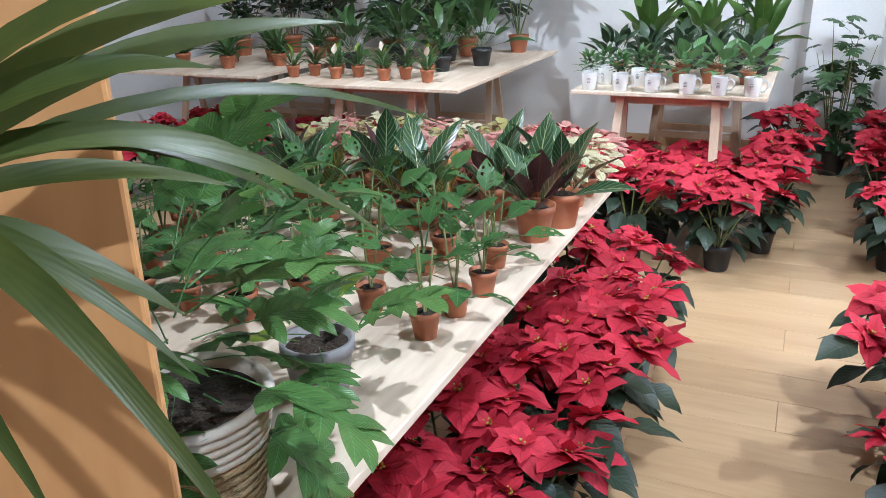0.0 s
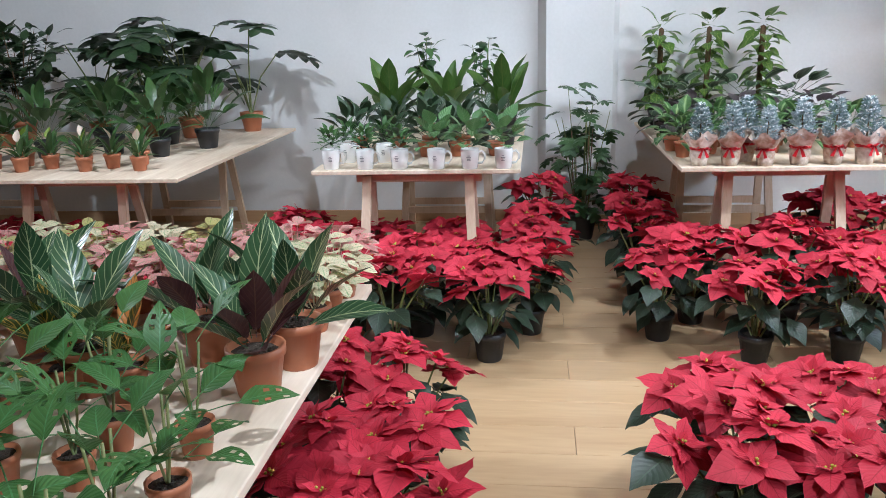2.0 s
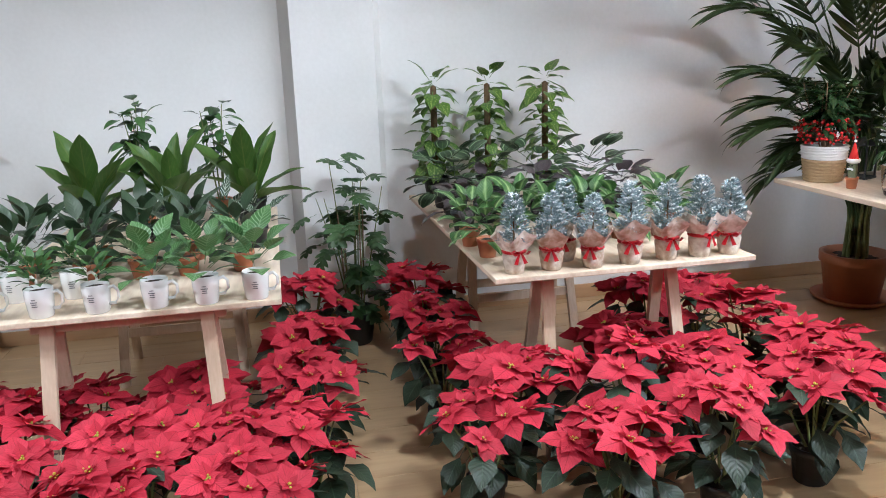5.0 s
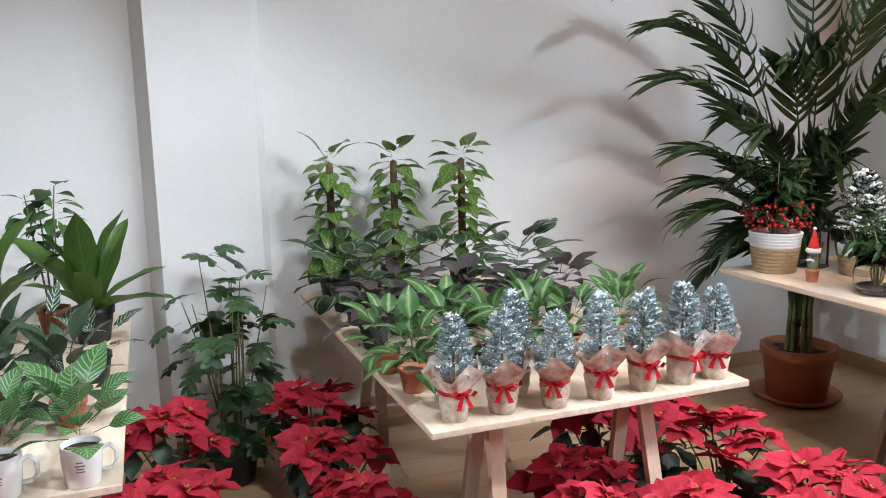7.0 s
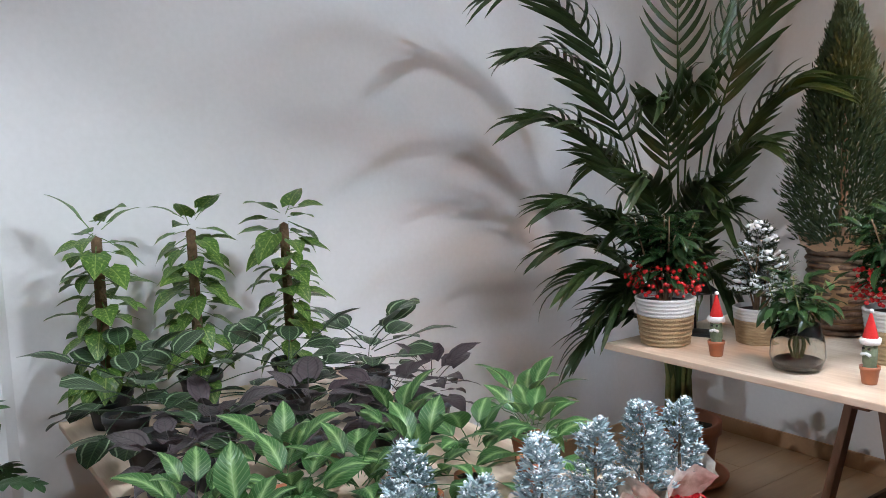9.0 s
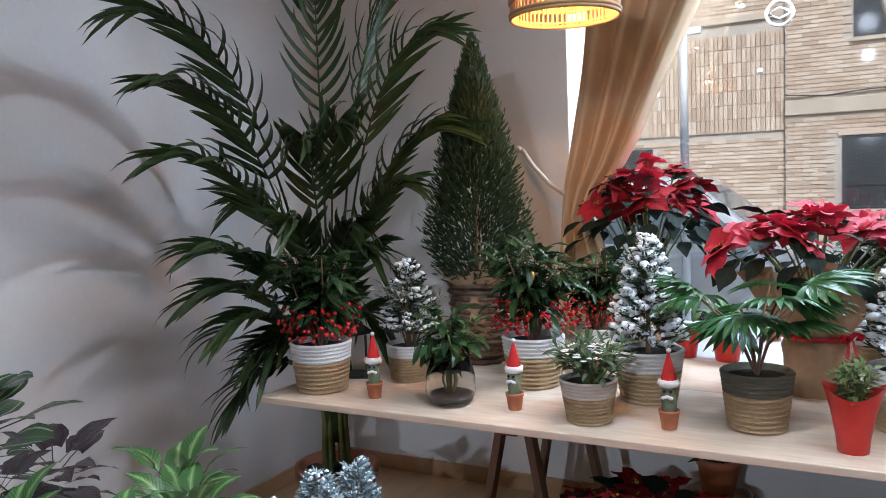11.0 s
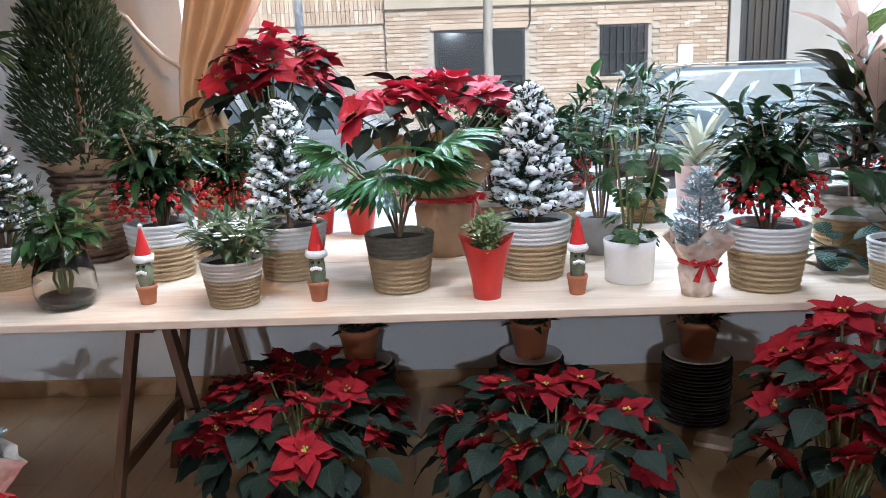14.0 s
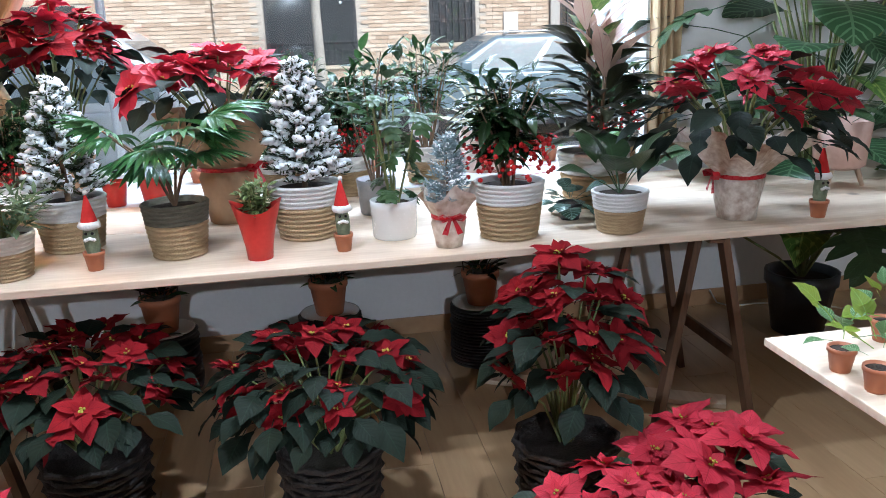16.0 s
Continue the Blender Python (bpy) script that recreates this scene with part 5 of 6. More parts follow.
for x, y, s in ((3.15, 6.19, 1.0), (3.13, 5.69, 1.02), (3.12, 4.955, 1.0), (3.06, 3.37, 1.05)):
    again(one, (x, y, TE), -90 + U(-12, 12), s)


def snowy_conifer(at, s=1.0, lean=0.0):
    t = thing("snowy_conifer", "small conifer flocked with artificial snow in a white-rimmed basket", "small conifer", at, U(0, 360), s, "snow-flocked conifers", rx=lean)
    basket(t, 0.085, 0.112, 0.175, 0.6)
    part("trunk", tube(bmesh.new(), [(0, 0, 0.13), (0, 0, 0.48)], [0.01, 0.003], 6), BROWNSTEM, t)
    snowy_boughs(t, 0.185, 0.35, 0.12, 260, 0.013, 9, 0.029, snowed=0.84)
    return t


snowy_conifer((3.42, 5.82, TE))
snowy_conifer((3.35, 5.06, TE), 1.05)
t = thing("snowy_shrub", "small leafy shrub dusted with artificial snow in a basket", "shrub", (3.40, 6.73, TE), 30)
basket(t, 0.075, 0.09, 0.14, 0.65)
shrub(t, meshes(L_SNOWY, 3, (0.04, 0.055), (0.018, 0.025), "lance", 0.2, 0.6, 4, 0.0, 0.005), 220, 0.13, 0.26, 0.15, 11, start=0.3)
snowy_boughs(t, 0.18, 0.27, 0.11, 110, 0.0095)
t = thing("glass_vase", "rounded clear glass vase holding a leafy cutting and roots", "vase", (3.14, 6.42, TE), 0)
vase = part("glass", lathe([(0, 0.004), (0.05, 0), (0.075, 0.012), (0.088, 0.05), (0.084, 0.10), (0.068, 0.155), (0.065, 0.157), (0.081, 0.1), (0.084, 0.05), (0.072, 0.016), (0, 0.01)], 28), GLASS, t, "clear glass")
part("soil", lathe([(0, 0.012), (0.065, 0.018), (0.076, 0.03), (0.076, 0.036), (0, 0.04)], 20, wob=0.03), SOIL, t)
shrub(t, M_ARD + M_GREEN[:1], 130, 0.05, 0.29, 0.13, 7, STEM, start=0.4, s=(0.8, 1.2), lift=(-45, 25))
t = thing("lantern", "small black metal lantern with glass sides", "lantern", (3.36, 6.95, TE), 20)
for sx in (-1, 1):
    for sy in (-1, 1):
        part("post", boxed(sx * 0.045 - 0.004, sx * 0.045 + 0.004, sy * 0.045 - 0.004, sy * 0.045 + 0.004, 0, 0.17), BLACKPOT, t, smooth=False)
part("lid", lathe([(0.07, 0.17), (0.066, 0.178), (0.02, 0.21), (0, 0.215)], 4), BLACKPOT, t, smooth=False)
part("base", boxed(-0.052, 0.052, -0.052, 0.052, 0, 0.012, bevel=0.002), BLACKPOT, t, smooth=False)

# A tall clipped spruce in a wicker basket.
t = thing("spruce", "tall cone-shaped dwarf spruce in a brown wicker basket", "conifer", (3.76, 6.60, TE), 15)


def wicker(t, r0, r1, h, mat, n=13, seg=20, name="wicker_basket"):
    b = bmesh.new()
    for i in range(n):
        f = (i + 0.5) / n
        r = r0 + (r1 - r0) * f
        pts = [((r + 0.006 * (1 if (k + i) % 2 else -1)) * math.cos(2 * math.pi * k / seg), (r + 0.006 * (1 if (k + i) % 2 else -1)) * math.sin(2 * math.pi * k / seg), h * f) for k in range(seg + 1)]
        tube(b, pts, h / n * 0.42, 5)
    lathe([(0, 0.004), (r0 * 0.93, 0.002), (r1 * 0.93, h * 0.97), (r1 * 0.88, h * 0.9), (0, h * 0.9)], 20, b)
    return part(name, b, mat, t)


wicker(t, 0.095, 0.125, 0.34, WICKER)
part("cloth", flared_paper(0.12, 0.155, 0.30, 0.36, 24, 0.02), KRAFT, t, "crumpled brown paper lining", m=pose(0, 0, 0.03) @ Matrix.Diagonal((1, 1, 0.96, 1)))
part("trunk", tube(bmesh.new(), [(0, 0, 0.3), (0, 0, 1.2)], [0.02, 0.004], 7), BROWNSTEM, t)
tagged(part("needles", conifer(bmesh.new(), 0.34, 0.95, 0.325, 12500, 0.030, 25, 0.34), NEEDLE, t, "dense dark green needles"), kind="stuff")
tagged(part("young_growth", conifer(bmesh.new(), 0.36, 0.97, 0.335, 3200, 0.028, 40, 0.3), NEEDLE_TIP, t, "lighter young shoots"), kind="stuff")

t = thing("daisy_plant", "feathery plant with small white flowers in a basket", "flowering plant", (3.12, 5.93, TE), 0)
basket(t, 0.062, 0.085, 0.135, 0.6, WEAVE, LINEN)
shrub(t, meshes(L_FEATH, 3, (0.035, 0.05), (0.01, 0.015), "lance", 0.2, 0.5, 4, 0.0, 0.005), 300, 0.125, 0.13, 0.15, 14, STEM, start=0.3, s=(0.9, 1.4))
b = bmesh.new()
for k in range(48):
    a, r = U(0, 6.28), 0.1 * math.sqrt(rnd.random())
    x, y, z = r * math.cos(a), r * math.sin(a), 0.24 - 0.4 * r + U(-0.01, 0.02)
    for i in range(6):
        leaf(b, aim(x, y, z, i * 60 + U(-10, 10), 15), 0.016, 0.009, "round", 0.1, 0.3, 2, half=1)
tagged(part("blossom", b, BLOSSOM, t, "small white flowers"), kind="stuff")

# A young fan palm in a dark rope basket.
t = thing("fan_palm", "young fan palm with pleated leaves in a grey-green rope basket", "palm", (3.23, 5.46, TE), 0)
basket(t, 0.075, 0.098, 0.172, 0.62, WEAVE, DARKWEAVE)


def fan_leaf(size):
    b = bmesh.new()
    for k in range(22):
        az = -105 + 210 * k / 21
        leaf(b, aim(0, 0, 0, -az, -4 + U(-3, 3)), size * (0.85 + 0.15 * math.cos(math.radians(az))), size * 0.16, "lance", 0.5 if k % 2 else 0.2, 0.7, 6, half=1)
    return as_mesh(b, L_FAN, True, "leaf")


FANS = [fan_leaf(0.17), fan_leaf(0.2)]
b = bmesh.new()
for k in range(10):
    az = k * 137.5 + 20
    a = math.radians(az + 90)
    r = 0.05 + 0.07 * (k % 3) / 2 + 0.01 * k
    z = 0.30 + 0.014 * k
    x, y = r * math.cos(a), r * math.sin(a)
    tube(b, [(0, 0, 0.15), (x * 0.35, y * 0.35, 0.15 + (z - 0.15) * 0.6), (x, y, z)], [0.005, 0.004, 0.003], 5)
    part("leaf", FANS[k % 2], None, t, m=aim(x, y, z, az, U(-5, 25) + (25 if k > 7 else 0), U(-10, 10), U(0.85, 1.05)))
tagged(part("stem", b, BROWNSTEM, t), kind="stuff")


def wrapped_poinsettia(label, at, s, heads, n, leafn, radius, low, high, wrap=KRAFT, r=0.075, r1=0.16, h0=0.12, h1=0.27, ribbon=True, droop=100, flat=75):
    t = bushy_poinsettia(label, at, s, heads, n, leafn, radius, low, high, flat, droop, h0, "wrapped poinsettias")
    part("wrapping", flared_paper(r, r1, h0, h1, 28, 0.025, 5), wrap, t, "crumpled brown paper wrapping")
    if ribbon:
        bow(t, r, h0, 0.05, -180)
    return t


wrapped_poinsettia("tall wine-red poinsettia in kraft paper on the window sill", (4.34, 6.05, 0.803), 1.12, SMALLRED + SHADEHEADS, 22, 80, 0.235, 0.47, 0.72, r=0.08, r1=0.12, h0=0.12, h1=0.24, ribbon=False)
wrapped_poinsettia("red poinsettia in crumpled kraft paper with a red ribbon", (3.68, 5.33, TE), 1.1, SMALLRED + HEADS[:2], 18, 55, 0.255, 0.42, 0.555, r=0.095, r1=0.19, h0=0.18, h1=0.36, droop=100, flat=80)
wrapped_poinsettia("large red poinsettia in patterned paper with a red bow", (3.14, 3.62, TE), 1.05, SMALLRED + HEADS[:1], 17, 95, 0.29, 0.29, 0.53, PAPER, 0.075, 0.19, 0.14, 0.27)
for x, y, s in ((4.08, 5.67, 1.0), (4.1, 5.83, 0.8), (3.95, 3.75, 1.0), (4.3, 5.25, 0.9)):
    t = potted("red_planter", "small plant in a plain red pot", (x, y, TE), REDPOT, 0.062, 0.13, s=s, group="red pots", category="houseplant", lip=False)
    leaves(t, M_LIGHT, 10, 0.11, 0.15, 0.02, (10, 60), (0.5, 0.7))
t = thing("euonymus", "little variegated plant in a pointed red wrap", "houseplant", (3.11, 5.21, TE), 0)
b = bmesh.new()
seg = 20
rings = [[b.verts.new(((r + (0.012 * math.cos(2 * 2 * math.pi * k / seg) if i > 2 else 0)) * math.cos(2 * math.pi * k / seg), r * math.sin(2 * math.pi * k / seg), z + (0.035 * abs(math.cos(2 * math.pi * k / seg)) ** 3 if i == 3 else 0))) for k in range(seg)] for i, (r, z) in enumerate(((0.038, 0), (0.042, 0.04), (0.056, 0.11), (0.066, 0.15)))]
for p, q in zip(rings, rings[1:]):
    for k in range(seg):
        b.faces.new((p[k], p[(k + 1) % seg], q[(k + 1) % seg], q[k]))
b.faces.new(rings[0][::-1])
part("wrap", b, REDPOT, t, "stiff red wrap", m=pose(0, 0, 0, 0, 0, 90))
shrub(t, meshes(leafy("variegated_small_leaf", (0.05, 0.12, 0.03), (0.12, 0.2, 0.06), (0.5, 0.55, 0.3), "edge", 0.35, 0.2, 6, (0.5, 0.52, 0.25)), 3, (0.025, 0.035), (0.015, 0.02), "ovate", 0.2, 0.5, 4, 0.0, 0.004), 170, 0.11, 0.13, 0.07, 10, STEM, start=0.3)

t = potted("trailing_philodendron", "white-veined trailing plant in a round white pot", (3.25, 4.78, TE), CERAMIC, 0.078, 0.125, lip=False, taper=0.92, pot_label="white glazed pot with thin line drawing")
shrub(t, M_IVY, 30, 0.11, 0.38, 0.13, 5, STEM, start=0.05, s=(0.38, 0.62), lift=(-70, 15))
t = potted("leafy_shrub", "leafy shrub with glossy leaves in a grey pot", (3.62, 4.80, TE), GREYPOT, 0.075, 0.13, lip=False, taper=0.85)
shrub(t, M_ARD + M_GREEN[:2] + M_FICUS[:1], 170, 0.12, 0.5, 0.2, 8, start=0.4, s=(0.6, 0.95))
for x, y in ((4.18, 4.52), (4.1, 5.15)):
    t = thing("camellia", "glossy shrub with a few pale flowers in a basket", "shrub", (x, y, TE), U(0, 360), 1.0, "glossy window shrubs")
    basket(t, 0.08, 0.1, 0.165, 0.6)
    shrub(t, M_GREEN[:1] + M_ARD, 260, 0.15, 0.46, 0.2, 11, start=0.35, s=(0.6, 1.0))
t = potted("pale_bromeliad", "spiky pale-leaved plant in a blush pot", (4.38, 4.22, 0.803), PINKPOT, 0.115, 0.2, lip=False, taper=0.85)
leaves(t, meshes(leafy("silvery_leaf", (0.3, 0.3, 0.2), (0.45, 0.42, 0.3), (0.5, 0.48, 0.36), "plain", 0.5, 0.25), 2, (0.2, 0.28), (0.03, 0.04), "blade", 0.3, 0.8, 7), 22, 0.18, 0.22, 0.03, (25, 80))
t = wrapped_tree("little frosted conifer in kraft paper with a red bow", (3.08, 4.63, TE), -90, 1.22)
t = thing("croton", "tall dark ti plant with pale pink young leaves in a basket", "houseplant", (3.50, 4.00, TE), 0)
basket(t, 0.1, 0.128, 0.205, 0.6)
M_TI = meshes(leafy("dark_ti_leaf", (0.014, 0.022, 0.014), (0.035, 0.05, 0.025), (0.05, 0.06, 0.03), "plain", 0.3, 0.12), 3, (0.17, 0.24), (0.055, 0.075), "lance", 0.25, 0.9, 7, 0.02, 0.03)
M_PALE = meshes(L_PALE, 3, (0.18, 0.24), (0.055, 0.075), "lance", 0.2, 0.7, 7, 0.02, 0.03)
b = bmesh.new()
for sx, sy, top in ((0.0, 0.03, 0.72), (0.05, -0.03, 0.6), (-0.05, -0.02, 0.5)):
    tube(b, [(sx * 0.5, sy * 0.5, 0.17), (sx, sy, top)], 0.008, 6)
    for k in range(32):
        f = k / 31
        part("leaf", rnd.choice(M_PALE + M_POTHOS[:1]) if f > 0.68 else rnd.choice(M_TI), None, t, m=aim(sx, sy, 0.24 + (top - 0.24) * f, k * 137.5, 5 + 55 * f + U(-10, 10), U(-25, 25), U(0.85, 1.25)))
tagged(part("stem", b, BROWNSTEM, t), kind="stuff")
t = potted("watermelon_peperomia", "low striped peperomia spilling from a small pot", (3.30, 4.16, TE), BLACKPOT, 0.045, 0.06)
leaves(t, meshes(leafy("striped_round_leaf", (0.02, 0.07, 0.05), (0.04, 0.11, 0.08), (0.25, 0.38, 0.34), "ribs", 0.3, 0.15, 6), 2, (0.06, 0.075), (0.05, 0.06), "round", 0.1, 0.7, 5, 0.0, 0.04), 16, 0.05, 0.08, 0.03, (-20, 40))
t = thing("philodendron", "dark heart-leaved plant in a small white-rimmed basket", "houseplant", (3.10, 4.06, TE), 0)
basket(t, 0.068, 0.088, 0.135, 0.55)
for az, lift, s in ((-100, 38, 1.0), (-60, 50, 0.85), (170, 60, 0.8), (60, 45, 0.8), (110, 55, 0.7), (-150, 35, 0.75), (15, 30, 0.8), (-20, 65, 0.8)):
    part("leaf", rnd.choice(M_HEART), None, t, m=aim(0, 0, 0.12, az, lift, U(-15, 15), s * 0.74))
t = thing("alocasia", "spidery alocasia in a blush patterned pot on wooden legs", "houseplant", (3.50, 2.98, TE), 0)
part("pot", lathe([(0, 0.075), (0.07, 0.07), (0.095, 0.085), (0.11, 0.26), (0.103, 0.26), (0.095, 0.22), (0, 0.22)], 26), PINKPOT, t)
for k in range(3):
    a = k * 2.09
    part("wooden_leg", tube(bmesh.new(), [(0.06 * math.cos(a), 0.06 * math.sin(a), 0.085), (0.09 * math.cos(a), 0.09 * math.sin(a), 0)], [0.013, 0.008], 7), LEGWOOD, t)
leaves(t, M_ALOC, 8, 0.22, 0.34, 0.02, (20, 70), (0.8, 1.1))
# Small pots along the window sill.
SMALL = [(4.52, 5.72, L_LIME), (4.55, 5.55, RED), (4.5, 5.35, RED), (4.55, 5.12, RED), (4.5, 4.95, L_LIME), (4.55, 4.75, RED), (4.5, 4.5, RED), (4.52, 3.85, RED), (4.5, 6.2, RED)]
for x, y, mat in SMALL:
    t = potted("kalanchoe", "small flowering plant in a little pot on the window sill", (x, y, 0.803), TERRA, 0.045, 0.075, group="small window sill plants", category="flowering plant")
    mound(t, L_GREEN, 26, 0.035, 0.065, 0.06, 0.05)
    mound(t, mat, 26, 0.022, 0.09, 0.05, 0.05)

# ---- under and in front of the long table ----
PLATE = noisy("dark_slate_discs", (0.02, 0.018, 0.017), (0.07, 0.06, 0.055), 20, 0.6, 90, 0.3)
for i, (x, y) in enumerate(((4.02, 5.70), (4.05, 5.00), (4.0, 4.33))):
    t = thing("saucer_stack", "stack of dark saucers topped with a white one", "saucers", (x, y, 0), U(0, 90), 1.0, "stacks of saucers")
    for k in range(18):
        part("saucer", lathe([(0, 0.002), (0.11, 0), (0.138, 0.010), (0.14, 0.014), (0.13, 0.0145), (0.1, 0.006), (0, 0.006)], 24), PLATE, t, m=pose(U(-0.004, 0.004), U(-0.004, 0.004), k * 0.0148, 0, 0, U(0, 360)))
    part("saucer", lathe([(0, 0.002), (0.10, 0), (0.128, 0.010), (0.13, 0.014), (0.12, 0.0145), (0.09, 0.006), (0, 0.006)], 24), CERAMIC, t, "white top saucer", m=pose(0, 0, 18 * 0.0148))
    t = potted("spare_plant", "small dark plant in a terracotta pot on saucers", (x, y, 0.273), TERRA, 0.082, 0.155, group="pots on saucer stacks")
    b = bmesh.new()
    for k in range(6):
        a = k * 1.047
        tube(b, [(0.07 * math.cos(a), 0.07 * math.sin(a), 0.12), (0.078 * math.cos(a), 0.078 * math.sin(a), 0.2)], 0.003, 5)
    tube(b, [(0.078 * math.cos(k * 0.3142), 0.078 * math.sin(k * 0.3142), 0.2) for k in range(21)], 0.003, 5)
    part("wire_holder", b, BLACKPOT, t, "black wire ring")
    leaves(t, M_ARD, 20, 0.14, 0.16, 0.05, (5, 60))

for x, y, heads, label, n, leafn, radius, low, high in ((3.06, 5.76, SMALLSHADEHEADS, "red poinsettia darkened for shade in a black wicker basket", 34, 105, 0.29, 0.42, 0.62), (2.92, 5.05, SMALLSHADEHEADS, "round-leaved red poinsettia in a black wicker basket", 26, 150, 0.30, 0.42, 0.62), (2.80, 4.34, SHADEHEADS, "tall red poinsettia darkened for shade in a black wicker basket", 26, 85, 0.20, 0.45, 0.82)):
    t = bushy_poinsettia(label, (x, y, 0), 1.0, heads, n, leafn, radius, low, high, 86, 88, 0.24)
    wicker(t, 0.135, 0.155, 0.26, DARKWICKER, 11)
solid("loose_plank", boxed(-0.5, 0.5, -0.045, 0.045, 0, 0.02, bevel=0.003, m=pose(3.55, 3.95, 0.002, 0, 0, 62)), PINE_X, "pale loose plank lying on the floor", "plank", "thing")

cable = thing("cable", "thin white electric cable lying loose on the floor", "cable")
part("lead", tube(bmesh.new(), [(4.36, 3.02, 0.09), (4.35, 2.98, 0.02), (4.31, 2.92, 0.006), (4.32, 2.78, 0.006), (4.28, 2.62, 0.006), (4.22, 2.5, 0.006), (4.1, 2.36, 0.006)], 0.005, 6), CERAMIC, cable)

# ---- the small table with young plants ----
for x, y in ((2.073, 4.0), (1.973, 3.995), (2.19, 3.81), (1.84, 3.92), (1.7, 3.85), (1.55, 3.6), (1.9, 3.6), (2.1, 3.5)):
    t = potted("syngonium", "young pale green arrowhead plant in a terracotta pot", (x, y, TF), TERRA, 0.028, 0.052, group="young arrowhead plants")
    leaves(t, M_LIGHT[:2] + M_LIME[:1], 8, 0.06, 0.11, 0.02, (10, 65), (0.32, 0.48))

# A big round-leaved plant in the far corner by the window.
t = potted("prayer_plant", "big prayer plant with large striped round leaves in a black pot", (3.95, 2.78, 0), BLACKPOT, 0.16, 0.3, rz=0)
ORBI = [leaf_mesh(leafy("striped_big_leaf", (0.02, 0.08, 0.035), (0.04, 0.13, 0.055), (0.16, 0.28, 0.15), "ribs", 0.35, 0.25, 9), U(0.26, 0.32), U(0.24, 0.3), "round", 0.1, 0.9, 8, 0.01) for _ in range(3)] + meshes(L_POTHOS, 1, (0.24, 0.28), (0.2, 0.24), "heart", 0.1, 0.8, 8)
b = bmesh.new()
for k in range(58):
    az = k * 137.5
    a = math.radians(az + 90)
    z = 0.5 + 1.3 * k / 58
    r = 0.1 + 0.26 * rnd.random()
    x, y = r * math.cos(a), r * math.sin(a)
    tube(b, [(0, 0, 0.25), (x * 0.4, y * 0.4, z * 0.75), (x, y, z)], 0.006, 5)
    part("leaf", rnd.choice(ORBI + M_MONS), None, t, m=aim(x, y, z, az, U(-25, 25), U(-15, 15), U(0.85, 1.1)))
tagged(part("stem", b, STEM, t), kind="stuff")

# ---- the kentia palm ----
t = thing("kentia_palm", "large arching kentia palm in a terracotta pot on a saucer", "palm", (3.68, 7.32, 0), 0)
part("saucer", lathe([(0, 0.004), (0.18, 0), (0.225, 0.03), (0.228, 0.04), (0.215, 0.04), (0.17, 0.014), (0, 0.014)], 28), TERRA, t)
part("pot", pot_shape(0.185, 0.28, True, 0.8, 28), TERRA, t, m=pose(0, 0, 0.014))
part("soil", soil_top(0.185, 0.29), SOIL, t)


def frond(az, reach, ztip, zpeak, n=16, gap=0.52):
    """An arching rib from the crown over its peak to its tip, with long folded leaflets that sweep forward on both sides."""
    b = bmesh.new()
    a = math.radians(az + 90)
    d = Vector((math.cos(a), math.sin(a), 0))
    p0, p3 = Vector((0.03 * d.x, 0.03 * d.y, 0.4)), d * reach + Vector((0, 0, ztip))
    p1, p2 = d * reach * 0.12 + Vector((0, 0, 0.35 * 0.4 + zpeak * 0.65)), d * reach * 0.55 + Vector((0, 0, zpeak * 1.12 - ztip * 0.06))
    pts = [p0 * (1 - f) ** 3 + p1 * 3 * f * (1 - f) ** 2 + p2 * 3 * f * f * (1 - f) + p3 * f ** 3 for f in np.linspace(0, 0.86, 22).tolist()]
    tube(b, pts, [0.008 * (1 - 0.8 * i / 21) for i in range(22)], 5)
    length = sum((q - p).length for p, q in zip(pts, pts[1:]))
    for k in range(n):
        g = (k + 0.5) / n
        f = (gap + (1 - gap) * g) * 21
        i = min(20, int(f))
        base, step = pts[i].lerp(pts[i + 1], f - i), pts[i + 1] - pts[i]
        pitch = math.degrees(math.atan2(step.z, math.hypot(step.x, step.y)))
        for side in (-1, 1):
            ln = (0.15 + 0.045 * length) * (0.62 + 0.6 * math.sin(math.pi * (0.15 + 0.6 * g))) * U(0.85, 1.12)
            m = Matrix.Translation(base) @ pose(0, 0, 0, 0, 0, az) @ pose(0, 0, 0, pitch, 0, 0) @ pose(0, 0, 0, 0, 0, -side * (47 - 37 * g + U(-7, 7))) @ pose(0, 0, 0, U(-4, 16), side * 38, 0)
            leaf(b, m, ln, U(0.024, 0.031), "blade", 0.45, U(0.5, 1.3), 6, half=1)
    return b


# heading, reach, height of tip and of peak
for row in ((92, 1.25, 2.0, 2.36), (98, 1.3, 1.78, 2.08), (95, 1.18, 1.58, 1.8), (92, 1.0, 1.25, 1.45), (97, 1.0, 0.9, 1.22), (90, 0.78, 0.58, 1.0), (84, 0.88, 1.05, 1.3), (105, 0.82, 0.75, 1.15), (96, 0.72, 0.8, 1.05),
            (163, 0.9, 2.0, 2.25), (172, 0.85, 1.66, 1.9), (160, 0.75, 1.44, 1.68), (150, 0.62, 1.15, 1.45), (128, 0.4, 2.4, 2.45), (-165, 0.5, 2.3, 2.5), (118, 0.6, 1.62, 1.9), (135, 0.55, 0.9, 1.25), (112, 0.7, 1.32, 1.55), (75, 0.5, 1.4, 1.65), (140, 0.45, 1.7, 1.95), (145, 0.5, 1.3, 1.5), (130, 0.6, 1.05, 1.35), (155, 0.55, 0.8, 1.2), (100, 0.6, 1.15, 1.35)):
    part("frond", frond(*row), L_PALM, t)
b = bmesh.new()
